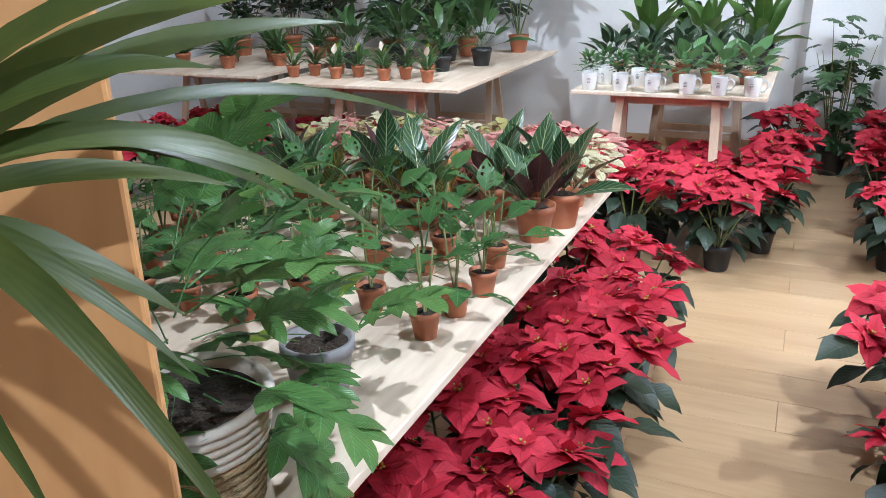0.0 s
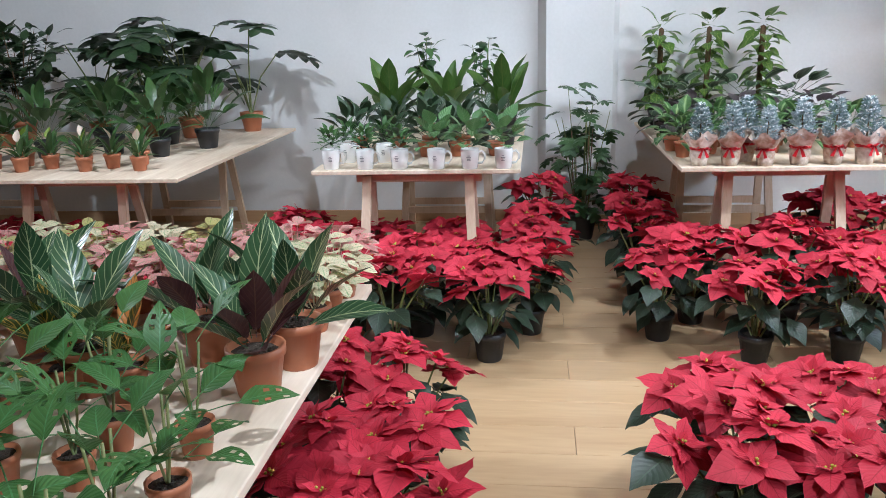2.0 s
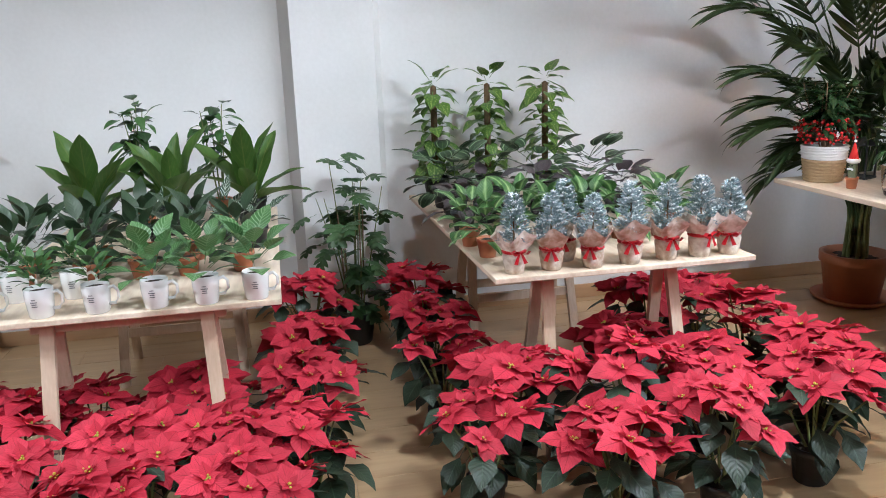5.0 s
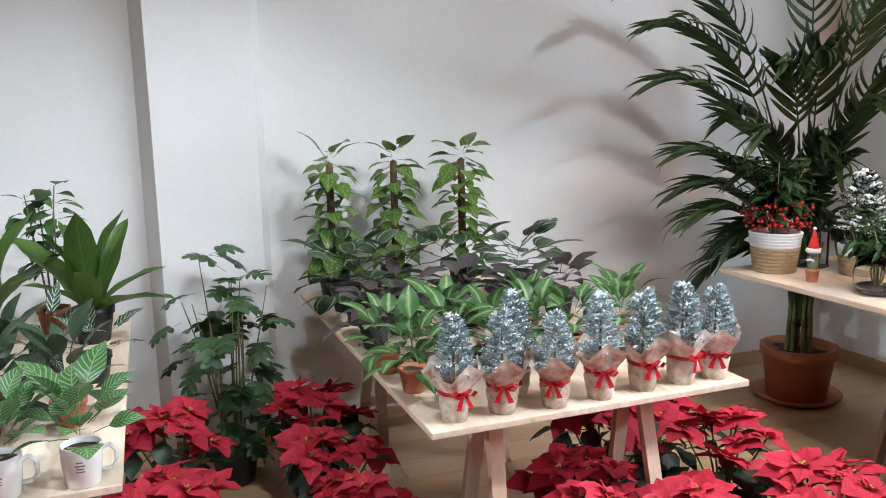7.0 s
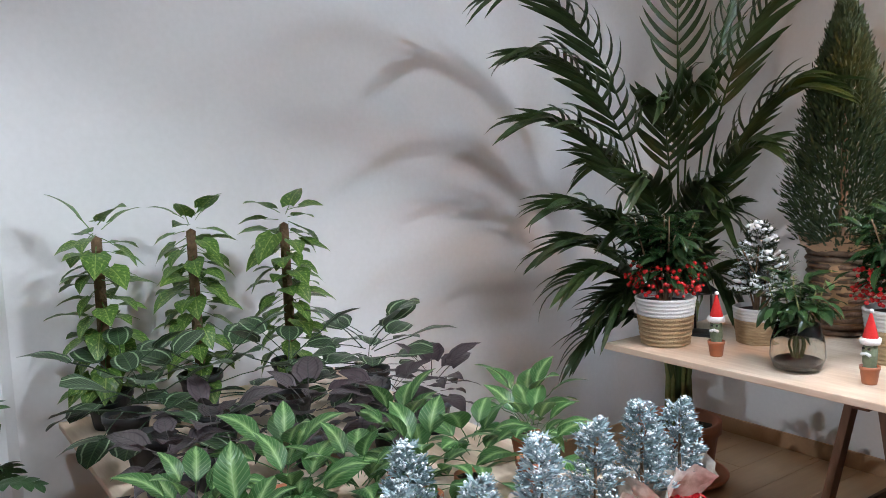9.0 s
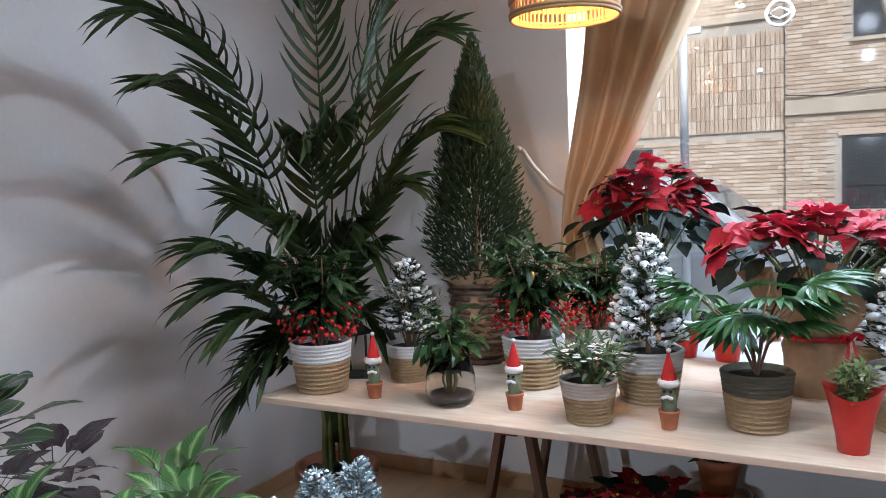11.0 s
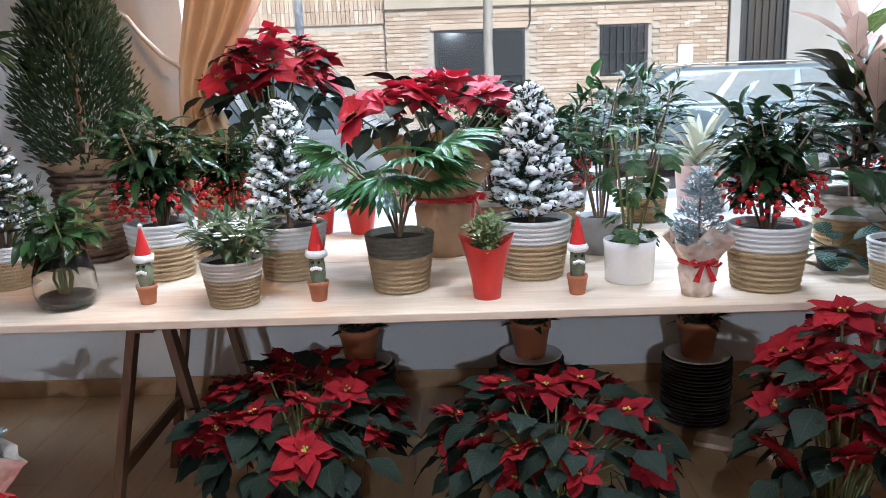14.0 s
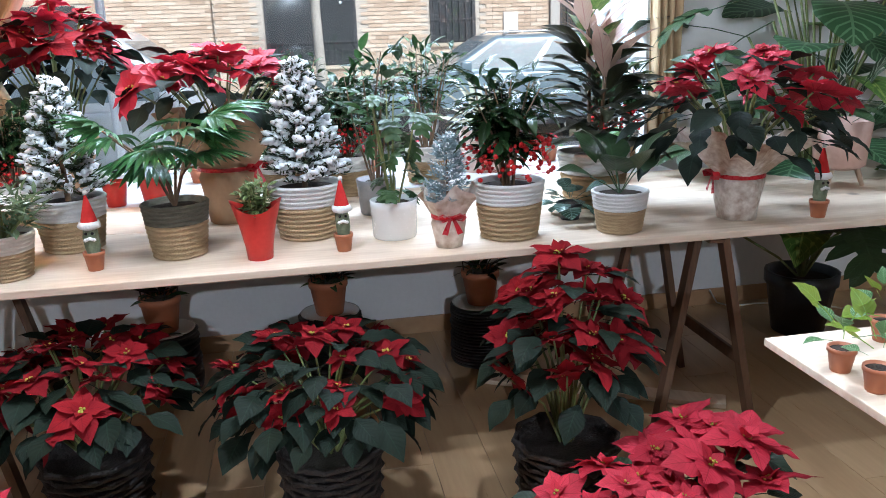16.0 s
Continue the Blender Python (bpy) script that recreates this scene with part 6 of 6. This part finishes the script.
for k in range(12):
    a = k * 2.4
    tube(b, [(0.06 * math.cos(a), 0.06 * math.sin(a), 0.24), (0.05 * math.cos(a), 0.05 * math.sin(a), 0.5), (0.09 * math.cos(a), 0.09 * math.sin(a), 0.85)], [0.012, 0.01, 0.007], 6)
tagged(part("stem", b, STEM, t, "bundle of green leaf stalks"), kind="stuff")

# ---- window, curtain and lamp ----
FRAME = noisy("white_window_paint", (0.72, 0.73, 0.74), (0.8, 0.8, 0.81), 5, 0.4, 70, 0.05)
CURTAIN = noisy("ochre_linen", (0.52, 0.37, 0.21), (0.66, 0.50, 0.32), 6, 0.9, 220, 0.4)
ROPE = noisy("cotton_rope", (0.55, 0.48, 0.38), (0.68, 0.62, 0.52), 30, 0.9, 150, 0.8)
w = thing("window_1", "wide shop window with white frame, sill and snow stickers", "window", (4.70, (W0 + W1) / 2, 0), kind="structure")
half = (W1 - W0) / 2
part("window_sill", boxed(-0.64, 0.03, -half, half, 0.768, 0.803, bevel=0.004), FRAME, w, smooth=False)
for y0, y1 in ((-half, -half + 0.05), (half - 0.05, half)):
    part("window_frame", boxed(-0.02, 0.04, y0, y1, 0.803, HEAD, bevel=0.003), FRAME, w, smooth=False)
part("window_frame", boxed(-0.02, 0.04, -half + 0.05, half - 0.05, HEAD - 0.05, HEAD, bevel=0.003), FRAME, w, smooth=False)
part("window_frame", boxed(-0.02, 0.04, -half + 0.05, half - 0.05, 0.803, 0.84, bevel=0.003), FRAME, w, smooth=False)
pane = part("pane", boxed(0.005, 0.013, -half + 0.05, half - 0.05, 0.84, HEAD - 0.05), GLASS, w, "clear glass", smooth=False)
pane.visible_shadow = False
b = bmesh.new()
for k in range(26):
    y, z, r = U(-half + 0.2, half - 0.2), 1.45 + 1.2 * rnd.random() ** 0.7, U(0.006, 0.014)
    lathe([(0, 0), (r, 0.0005), (r, 0.001), (0, 0.0015)], 8, b)
    bmesh.ops.transform(b, matrix=pose(0.0, y, z, 0, -90, 0), verts=b.verts[-18:])
tagged(part("sticker", b, SNOW, w, "round white snow stickers"), kind="stuff")
b = bmesh.new()
tube(b, [(0.002, 0.62 + 0.055 * math.cos(k * 0.3142), 2.25 + 0.055 * math.sin(k * 0.3142)) for k in range(21)], 0.008, 4)
tube(b, [(0.002, 0.57, 2.25), (0.002, 0.62, 2.275), (0.002, 0.67, 2.25), (0.002, 0.62, 2.225), (0.002, 0.57, 2.25)], 0.006, 4)
part("sticker", b, SNOW, w, "white ring-shaped window sticker")


def curtain(label, rows, x, pleats):
    b = bmesh.new()
    grid = []
    for z, y0, y1 in rows:
        line = []
        for k in range(pleats * 8 + 1):
            f = k / (pleats * 8)
            amp = 0.02 + 0.028 * min(1, abs(y1 - y0) / 0.45)
            line.append(b.verts.new((x + amp * math.sin(2 * math.pi * pleats * f + 0.4 * z) + 0.012 * math.sin(5 * f + 3 * z), y0 + (y1 - y0) * (f + 0.25 / pleats / 6.28 * math.sin(4 * math.pi * pleats * f)), z)))
        grid.append(line)
    for p, q in zip(grid, grid[1:]):
        for k in range(len(p) - 1):
            b.faces.new((p[k], p[k + 1], q[k + 1], q[k]))
    t = thing("curtain", label, "curtain", (0, 0, 0))
    ob = part("cloth", b, CURTAIN, t)
    so = ob.modifiers.new("thickness", "SOLIDIFY")
    so.thickness = 0.003
    return t


def sweep(rows, n=20):
    zs = np.linspace(rows[0][0], rows[-1][0], n)
    r = sorted(rows)
    return [(float(z), float(np.interp(z, [a for a, _, _ in r], [c for _, c, _ in r])), float(np.interp(z, [a for a, _, _ in r], [c for _, _, c in r]))) for z in zs]


t = curtain("ochre linen curtain gathered aside by a rope", sweep([(2.95, 6.20, 5.30), (2.4, 6.29, 5.74), (2.0, 6.33, 5.94), (1.65, 6.39, 6.10), (1.5, 6.42, 6.22), (1.38, 6.43, 6.29), (1.15, 6.45, 6.2), (0.82, 6.46, 6.16)]), 4.30, 4)
tie = bmesh.new()
tube(tie, [(4.38, 6.66, 1.70), (4.35, 6.63, 1.69), (4.31, 6.56, 1.61), (4.27, 6.47, 1.53), (4.28, 6.40, 1.48)], 0.011, 8)
part("tieback", tie, ROPE, t, "thick twisted rope tieback")
t = thing("wall_hook", "round wooden wall hook for the curtain rope", "hook", (4.40, 6.66, 1.70))
part("knob", lathe([(0, -0.001), (0.018, 0), (0.012, 0.02), (0.02, 0.045), (0, 0.055)], 14), ROPE, t, m=pose(0, 0, 0, 0, -90, 0))
curtain("ochre linen curtain hanging at the window's edge", sweep([(2.95, 3.47, 3.24), (1.6, 3.43, 3.27), (0.82, 3.42, 3.28)]), 4.30, 4)

RATTAN, rnt, rb = material("rattan_shade", 0.7)
rb.inputs["Base Color"].default_value = (0.45, 0.27, 0.12, 1)
bulb_mat, bnt, bb = material("bulb_glow", 0.4)
bb.inputs["Emission Color"].default_value = (1.0, 0.55, 0.2, 1)
bb.inputs["Emission Strength"].default_value = 25
t = thing("pendant_lamp", "woven rattan pendant lamp glowing orange from inside", "pendant lamp", (3.36, 6.06, 2.08))
LX, LY, LZ = 3.36, 6.06, 2.08
for k in range(64):
    a = 2 * math.pi * k / 64
    part("rattan_strip", tube(bmesh.new(), [(0.176 * math.cos(a), 0.176 * math.sin(a), 0.0), (0.172 * math.cos(a), 0.172 * math.sin(a), 0.12), (0.14 * math.cos(a), 0.14 * math.sin(a), 0.24)], 0.0052, 4), RATTAN, t)
for z, r in ((0.0, 0.178), (0.012, 0.179), (0.05, 0.179), (0.06, 0.179), (0.07, 0.179), (0.24, 0.141)):
    part("ring", tube(bmesh.new(), [(r * math.cos(k * math.pi / 16), r * math.sin(k * math.pi / 16), z) for k in range(33)], 0.007, 5), RATTAN, t)
b = bmesh.new()
bmesh.ops.create_uvsphere(b, u_segments=16, v_segments=10, radius=0.045, matrix=Matrix.Translation((0, 0, 0.12)))
part("bulb", b, bulb_mat, t, "warm glowing bulb")
part("cord", tube(bmesh.new(), [(0, 0, 0.16), (0, 0, TOP - LZ)], 0.004, 6), BLACKPOT, t)
lamp("pendant_light", "POINT", pose(LX, LY, LZ + 0.05), 20, (1.0, 0.45, 0.14), 0.03)

# ---- the street ----
ASPHALT = noisy("asphalt", (0.04, 0.04, 0.042), (0.07, 0.07, 0.072), 3, 0.9, 60, 0.5)
PAVING = noisy("paving", (0.30, 0.29, 0.27), (0.40, 0.39, 0.37), 2, 0.85, 40, 0.3)
MORTAR = noisy("mortar", (0.50, 0.45, 0.39), (0.58, 0.53, 0.46), 6, 0.9, 60, 0.3)
BRICK, knt, kb = material("pale_brick", 0.85)
geo = knt.nodes.new("ShaderNodeNewGeometry")
kn = tex(knt, "ShaderNodeTexNoise", 30, 4)
kf = math_node(knt, "ADD", math_node(knt, "MULTIPLY", geo.outputs["Random Per Island"], 0.7), math_node(knt, "MULTIPLY", kn.outputs["Fac"], 0.3))
knt.links.new(ramp(knt, kf, [(0.1, (0.46, 0.34, 0.25)), (0.5, (0.60, 0.47, 0.36)), (0.95, (0.72, 0.61, 0.50))]), kb.inputs["Base Color"])
bump(knt, kb, kn.outputs["Fac"], 0.4, 0.005)
RENDERED = noisy("grey_render", (0.42, 0.40, 0.37), (0.50, 0.48, 0.45), 2, 0.9, 40, 0.3)
STONE = noisy("stone_band", (0.52, 0.44, 0.34), (0.60, 0.52, 0.42), 3, 0.85, 50, 0.3)
DARKMETAL = noisy("dark_grille", (0.03, 0.032, 0.036), (0.06, 0.062, 0.068), 10, 0.5, 60, 0.1)
DARKGLASS, dnt, db = material("dark_window_glass", 0.08)
db.inputs["Base Color"].default_value = (0.05, 0.055, 0.06, 1)
solid("ground", boxed(4.76, 400, -300, 300, -0.6, -0.02), ASPHALT, "grey asphalt street", "ground")
solid("pavement", boxed(4.76, 6.6, -40, 50, -0.02, 0.08, bevel=0.01), PAVING, "pale paved pavement beside the shop", "pavement")
solid("pavement", boxed(12.65, 15.0, -40, 50, -0.02, 0.08, bevel=0.01), PAVING, "pale paved pavement across the street", "pavement")
FX = 15.0
house = thing("brick_house", "pale brick house across the street with grilled windows", "house", (FX, 0, 0))
OPEN = [(3.99, 5.556, 0.92, 2.10), (1.87, 2.69, 1.23, 2.10), (4.25, 5.4, 3.62, 5.0), (1.4, 2.5, 3.62, 5.0)]
body = bmesh.new()
box(body, 0.06, 6, 0.5, 6.40, -0.14, 6.5)
part("wall", body, MORTAR, house, smooth=False)


def bricks(y0, y1, z0, z1, holes, wide=0.235, high=0.068, upright=False, x=0.0):
    vs, fs = [], []
    rows = int((z1 - z0) / high) if not upright else int((z1 - z0) / wide)
    stepz, stepy = (high, wide) if not upright else (wide, high)
    for r in range(rows):
        za = z0 + r * stepz
        off = (0.5 * stepy if r % 2 else 0) if not upright else 0
        cols = int((y1 - y0) / stepy) + 1
        for c in range(cols):
            ya, yb = max(y0, y0 + c * stepy - off), min(y1, y0 + (c + 1) * stepy - off)
            if yb - ya < 0.03:
                continue
            if any(ya < h[1] and yb > h[0] and za < h[3] and za + stepz > h[2] for h in holes):
                continue
            g = 0.005
            d = rnd.uniform(-0.006, 0.004)
            i = len(vs)
            vs += [(x + 0.055, ya + g, za + g), (x + 0.055, yb - g, za + g), (x + 0.055, yb - g, za + stepz - g), (x + 0.055, ya + g, za + stepz - g), (x + 0.04 + d, ya + g, za + g), (x + 0.04 + d, yb - g, za + g), (x + 0.04 + d, yb - g, za + stepz - g), (x + 0.04 + d, ya + g, za + stepz - g)]
            fs += [(i + 4, i + 7, i + 6, i + 5), (i, i + 4, i + 5, i + 1), (i + 3, i + 2, i + 6, i + 7), (i, i + 3, i + 7, i + 4), (i + 1, i + 5, i + 6, i + 2)]
    me = bpy.data.meshes.new("bricks")
    me.from_pydata(vs, [], fs)
    me.materials.append(BRICK)
    return me


def brick_part(parent, me):
    return tagged(part("bricks", me, None, parent, "courses of pale brick"), kind="stuff")


brick_part(house, bricks(0.5, 6.40, -0.1, 6.4, OPEN + [(0, 9, 2.46, 2.72)]))
part("stone_band", boxed(0.0, 0.1, 0.5, 6.40, 2.47, 2.71, bevel=0.01), STONE, house, "pale stone band", smooth=False)
for i, (y0, y1, z0, z1) in enumerate(OPEN):
    win = part("window", boxed(0.045, 0.075, y0, y1, z0, z1), DARKGLASS, house, "dark window behind a metal grille", smooth=False)
    part("frame", boxed(0.03, 0.07, y0, y0 + 0.05, z0, z1), DARKMETAL, win, smooth=False)
    part("frame", boxed(0.03, 0.07, y1 - 0.05, y1, z0, z1), DARKMETAL, win, smooth=False)
    part("frame", boxed(0.03, 0.07, y0 + 0.05, y1 - 0.05, z1 - 0.05, z1), DARKMETAL, win, smooth=False)
    part("sill", boxed(-0.02, 0.06, y0 - 0.05, y1 + 0.05, z0 - 0.06, z0), STONE, house, smooth=False)
    part("lintel", boxed(0.015, 0.05, y0 - 0.06, y1 + 0.06, z1, z1 + 0.10, bevel=0.004), BRICK, house, smooth=False)
    n = int((y1 - y0) / 0.11)
    for k in range(n):
        y = y0 + (k + 0.5) * (y1 - y0) / n
        part("grille_bar", boxed(0.012, 0.028, y - 0.008, y + 0.008, z0, z1 if i % 2 else z0 + 0.42), DARKMETAL, win, smooth=False)
    for z in (z0 + 0.04, z0 + 0.40):
        part("grille_bar", boxed(0.008, 0.012, y0, y1, z - 0.01, z + 0.01), DARKMETAL, win, smooth=False)
part("meter_box", boxed(-0.01, 0.05, 1.10, 1.36, 1.36, 1.72, bevel=0.006), FRAME, house, "white meter box", smooth=False)
part("cable", tube(bmesh.new(), [(0.0, 6.4 - 0.6 * k, 2.80 - (0.05 if k % 3 == 1 else 0)) for k in range(10)], 0.012, 5), DARKMETAL, house, "sagging black cable")
part("downpipe", tube(bmesh.new(), [(0.0, 3.94, 2.1), (0.0, 3.9, 2.2), (0.0, 3.9, 2.85)], 0.012, 6), DARKMETAL, house)
house2 = thing("brick_house", "brick house with vertical brick cladding above a garage", "house", (FX + 0.12, 0, 0))
body = bmesh.new()
box(body, 0.06, 6, 6.41, 22, -0.14, 6.5)
part("wall", body, MORTAR, house2, smooth=False)
brick_part(house2, bricks(6.41, 14, -0.1, 2.2, [(8.6, 10.6, -0.2, 2.05)]))
brick_part(house2, bricks(6.41, 14, 2.25, 4.1, [], 0.235, 0.075, True, -0.02))
brick_part(house2, bricks(6.41, 14, 4.2, 6.4, []))
part("stone_band", boxed(0.0, 0.08, 6.41, 14, 4.1, 4.2, bevel=0.005), STONE, house2, smooth=False)
part("garage_door", boxed(0.03, 0.08, 8.6, 10.6, -0.1, 2.05, bevel=0.004), DARKMETAL, house2, "dark garage door", smooth=False)
house3 = thing("rendered_house", "grey rendered house with a dark grilled door", "house", (FX - 0.03, 0, 0))
body = bmesh.new()
box(body, 0.0, 6, -22, -0.5, -0.14, 6.5)
box(body, 0.0, 6, 0.32, 0.49, -0.14, 6.5)
box(body, 0.0, 6, -0.5, 0.32, 2.45, 6.5)
part("wall", body, RENDERED, house3, smooth=False)
door = part("door", boxed(0.06, 0.1, -0.5, 0.32, -0.1, 2.45), DARKGLASS, house3, "dark glazed door", smooth=False)
for k in range(7):
    part("grille_bar", boxed(0.03, 0.05, -0.45 + k * 0.12, -0.42 + k * 0.12, -0.1, 2.42), DARKMETAL, door, smooth=False)
part("lamp_box", boxed(-0.04, 0.0, -0.2, -0.06, 2.62, 2.76, bevel=0.005), FRAME, house3, smooth=False)

# Street pole and bare street tree.
t = thing("street_pole", "slim pale metal pole with a small bracket on the pavement", "pole", (6.45, 6.30, 0.08))
part("shaft", lathe([(0, 0), (0.045, 0), (0.03, 0.1), (0.028, 4.5), (0, 4.5)], 12), FRAME, t)
part("bracket", boxed(-0.02, 0.02, -0.12, -0.02, 2.42, 2.47, bevel=0.005), FRAME, t, smooth=False)
BARK = noisy("pale_bark", (0.34, 0.31, 0.27), (0.50, 0.47, 0.42), 6, 0.9, 40, 0.6, stretch=(1, 1, 0.4))
t = thing("street_tree", "bare pale street tree with a forked trunk", "tree", (12.8, 4.72, 0.08), 0)
part("trunk", tube(bmesh.new(), [(0, 0, 0), (0.01, 0.0, 0.8), (0, 0.02, 1.7), (0.01, 0, 2.55), (0.0, 0.03, 3.0)], [0.09, 0.075, 0.068, 0.07, 0.08], 12), BARK, t)
part("limb", tube(bmesh.new(), [(0, 0.03, 2.9), (0.02, 0.2, 3.25), (0.0, 0.34, 3.8), (0.1, 0.5, 4.8)], [0.06, 0.05, 0.042, 0.03], 9), BARK, t)
part("limb", tube(bmesh.new(), [(0, 0.02, 2.9), (0.0, -0.18, 3.3), (0.02, -0.4, 3.8), (0.05, -0.6, 4.8)], [0.06, 0.05, 0.042, 0.03], 9), BARK, t)

# ---- parked cars ----
RUBBER = noisy("tyre_rubber", (0.015, 0.015, 0.015), (0.03, 0.03, 0.03), 20, 0.85)
ALLOY = noisy("alloy", (0.45, 0.46, 0.47), (0.55, 0.56, 0.57), 10, 0.3, 80, 0.05, 0.9)
CARGLASS, cnt, cb = material("car_glass", 0.04)
cb.inputs["Base Color"].default_value = (0.22, 0.27, 0.30, 1)
TRIM = noisy("black_trim", (0.02, 0.02, 0.022), (0.04, 0.04, 0.042), 10, 0.5)
LIGHTS = noisy("lamp_lens", (0.6, 0.6, 0.62), (0.7, 0.7, 0.72), 10, 0.15)


def car(label, at, rz, paint, length=4.2, width=1.75, roof=1.47, tall=False):
    """A parked car: its nose to -x before the turn."""
    t = thing("car", label, "car", at, rz)
    hood, belt = 0.86 if not tall else 0.84, 0.95 if not tall else 0.93
    L, W = length / 2, width / 2
    tailx = L - 0.05 if tall else L - 0.2
    prof = [(-L + 0.04, 0.3), (-L, 0.5), (-L + 0.1, hood - 0.14), (-L + 0.35, hood), (-L + 1.1, belt), (tailx + 0.02, belt), (L, belt - 0.18), (L - 0.02, 0.3)]
    b = bmesh.new()
    rows = [[b.verts.new((x, y, z)) for x, z in prof] for y in (-W, W)]
    for k in range(len(prof)):
        n = (k + 1) % len(prof)
        b.faces.new((rows[0][k], rows[0][n], rows[1][n], rows[1][k]))
    b.faces.new(rows[0][::-1]), b.faces.new(rows[1])
    bmesh.ops.recalc_face_normals(b, faces=b.faces)
    bmesh.ops.bevel(b, geom=list(b.edges), offset=0.045, segments=3, affect="EDGES", profile=0.5)
    part("body", b, paint, t)
    low = [Vector((x, y, belt - 0.03)) for x, y in ((-L + 1.0, -W * 0.95), (tailx + 0.0, -W * 0.95), (tailx + 0.0, W * 0.95), (-L + 1.0, W * 0.95))]
    high = [Vector((x, y, roof)) for x, y in ((-L + 1.8, -W * 0.76), (tailx - 0.3, -W * 0.76), (tailx - 0.3, W * 0.76), (-L + 1.8, W * 0.76))]
    b = bmesh.new()
    lo, hi = [b.verts.new(v) for v in low], [b.verts.new(v) for v in high]
    for k in range(4):
        b.faces.new((lo[k], lo[(k + 1) % 4], hi[(k + 1) % 4], hi[k]))
    b.faces.new(hi), b.faces.new(lo[::-1])
    bmesh.ops.bevel(b, geom=list(b.edges), offset=0.05, segments=3, affect="EDGES", profile=0.5)
    part("cabin", b, paint, t)

    def pane_on(name, k, u0, u1):
        """A pane let into side k of the cabin, between two shares of its width."""
        a, c, d, e = low[k], low[(k + 1) % 4], high[(k + 1) % 4], high[k]
        at = lambda u, v: a.lerp(c, u).lerp(e.lerp(d, u), v)  # noqa: E731
        nrm = (c - a).cross(e - a).normalized()
        g = bmesh.new()
        ins = [g.verts.new(at(u, v) - nrm * 0.01) for u, v in ((u0, 0.16), (u1, 0.16), (u1, 0.86), (u0, 0.86))]
        out = [g.verts.new(v.co + nrm * 0.016) for v in ins]
        g.faces.new(out), g.faces.new(ins[::-1])
        for q in range(4):
            g.faces.new((ins[q], ins[(q + 1) % 4], out[(q + 1) % 4], out[q]))
        part(name, g, CARGLASS, t, smooth=False)

    pane_on("windscreen", 3, 0.08, 0.92)
    pane_on("rear_window", 1, 0.08, 0.92)
    for k in (0, 2):
        for u0, u1 in ((0.06, 0.36), (0.39, 0.69), (0.72, 0.93)):
            pane_on("side_window", k, u0 if k == 0 else 1 - u1, u1 if k == 0 else 1 - u0)
    for sy in (-1, 1):
        part("door_trim", boxed(-L + 0.9, L - 0.7, sy * W - 0.006, sy * W + 0.012, 0.42, 0.50, bevel=0.004), TRIM, t, smooth=False)
        part("mirror", boxed(-L + 1.28, -L + 1.42, sy * (W + 0.04) - 0.06, sy * (W + 0.04) + 0.06, belt + 0.02, belt + 0.15, bevel=0.02), paint, t)
        part("headlight", boxed(-L - 0.01, -L + 0.22, sy * (W - 0.2) - 0.17, sy * (W - 0.2) + 0.17, hood - 0.26, hood - 0.12, bevel=0.02), LIGHTS, t)
        for x in (-L + 0.78, L - 0.78):
            wheel = part("wheel", lathe([(0.2, -0.1), (0.30, -0.1), (0.325, -0.07), (0.325, 0.07), (0.30, 0.1), (0.2, 0.1)], 26), RUBBER, t, m=pose(x, sy * (W - 0.08), 0.325, 90, 0, 0))
            part("rim", lathe([(0, -0.085), (0.06, -0.09), (0.18, -0.07), (0.205, -0.095), (0.205, 0.095), (0.18, 0.07), (0.06, 0.09), (0, 0.085)], 20), ALLOY, wheel)
        if tall:
            part("roof_rail", tube(bmesh.new(), [(-L + 1.9, sy * W * 0.74, roof), (-L + 2.0, sy * W * 0.74, roof + 0.04), (tailx - 0.5, sy * W * 0.74, roof + 0.04), (tailx - 0.4, sy * W * 0.74, roof)], 0.015, 6), ALLOY, t)
    return t


WHITECAR, wnt2, wb = material("white_car_paint", 0.25)
wb.inputs["Base Color"].default_value = (0.72, 0.74, 0.75, 1)
wb.inputs["Coat Weight"].default_value = 0.6
BLUECAR, unt, ub = material("grey_blue_car_paint", 0.28, 0.3)
ub.inputs["Base Color"].default_value = (0.20, 0.27, 0.32, 1)
ub.inputs["Coat Weight"].default_value = 0.6
car("white hatchback parked beside the shop", (8.1, 6.75, -0.02), 90, WHITECAR, 4.1, 1.75, 1.56)
car("grey-blue estate car parked across the street", (11.7, 2.15, -0.02), -90, BLUECAR, 4.3, 1.72, 1.38, True)

# ---- floor planks ----
PL, PW = 1.28, 0.193
plank = as_mesh(boxed(-PL / 2 + 0.0006, PL / 2 - 0.0006, -PW / 2 + 0.0006, PW / 2 - 0.0006, -0.012, 0.0, bevel=0.0012), LAMINATE, False, "plank")
for r in range(int((NORTH + 0.2 - SOUTH) / PW) + 1):
    y = SOUTH + (r + 0.5) * PW
    x = WEST + 0.3 - (r * 0.427) % PL
    while x < EAST + 0.3:
        part("plank", plank, None, floor, m=pose(x, y, 0))
        x += PL
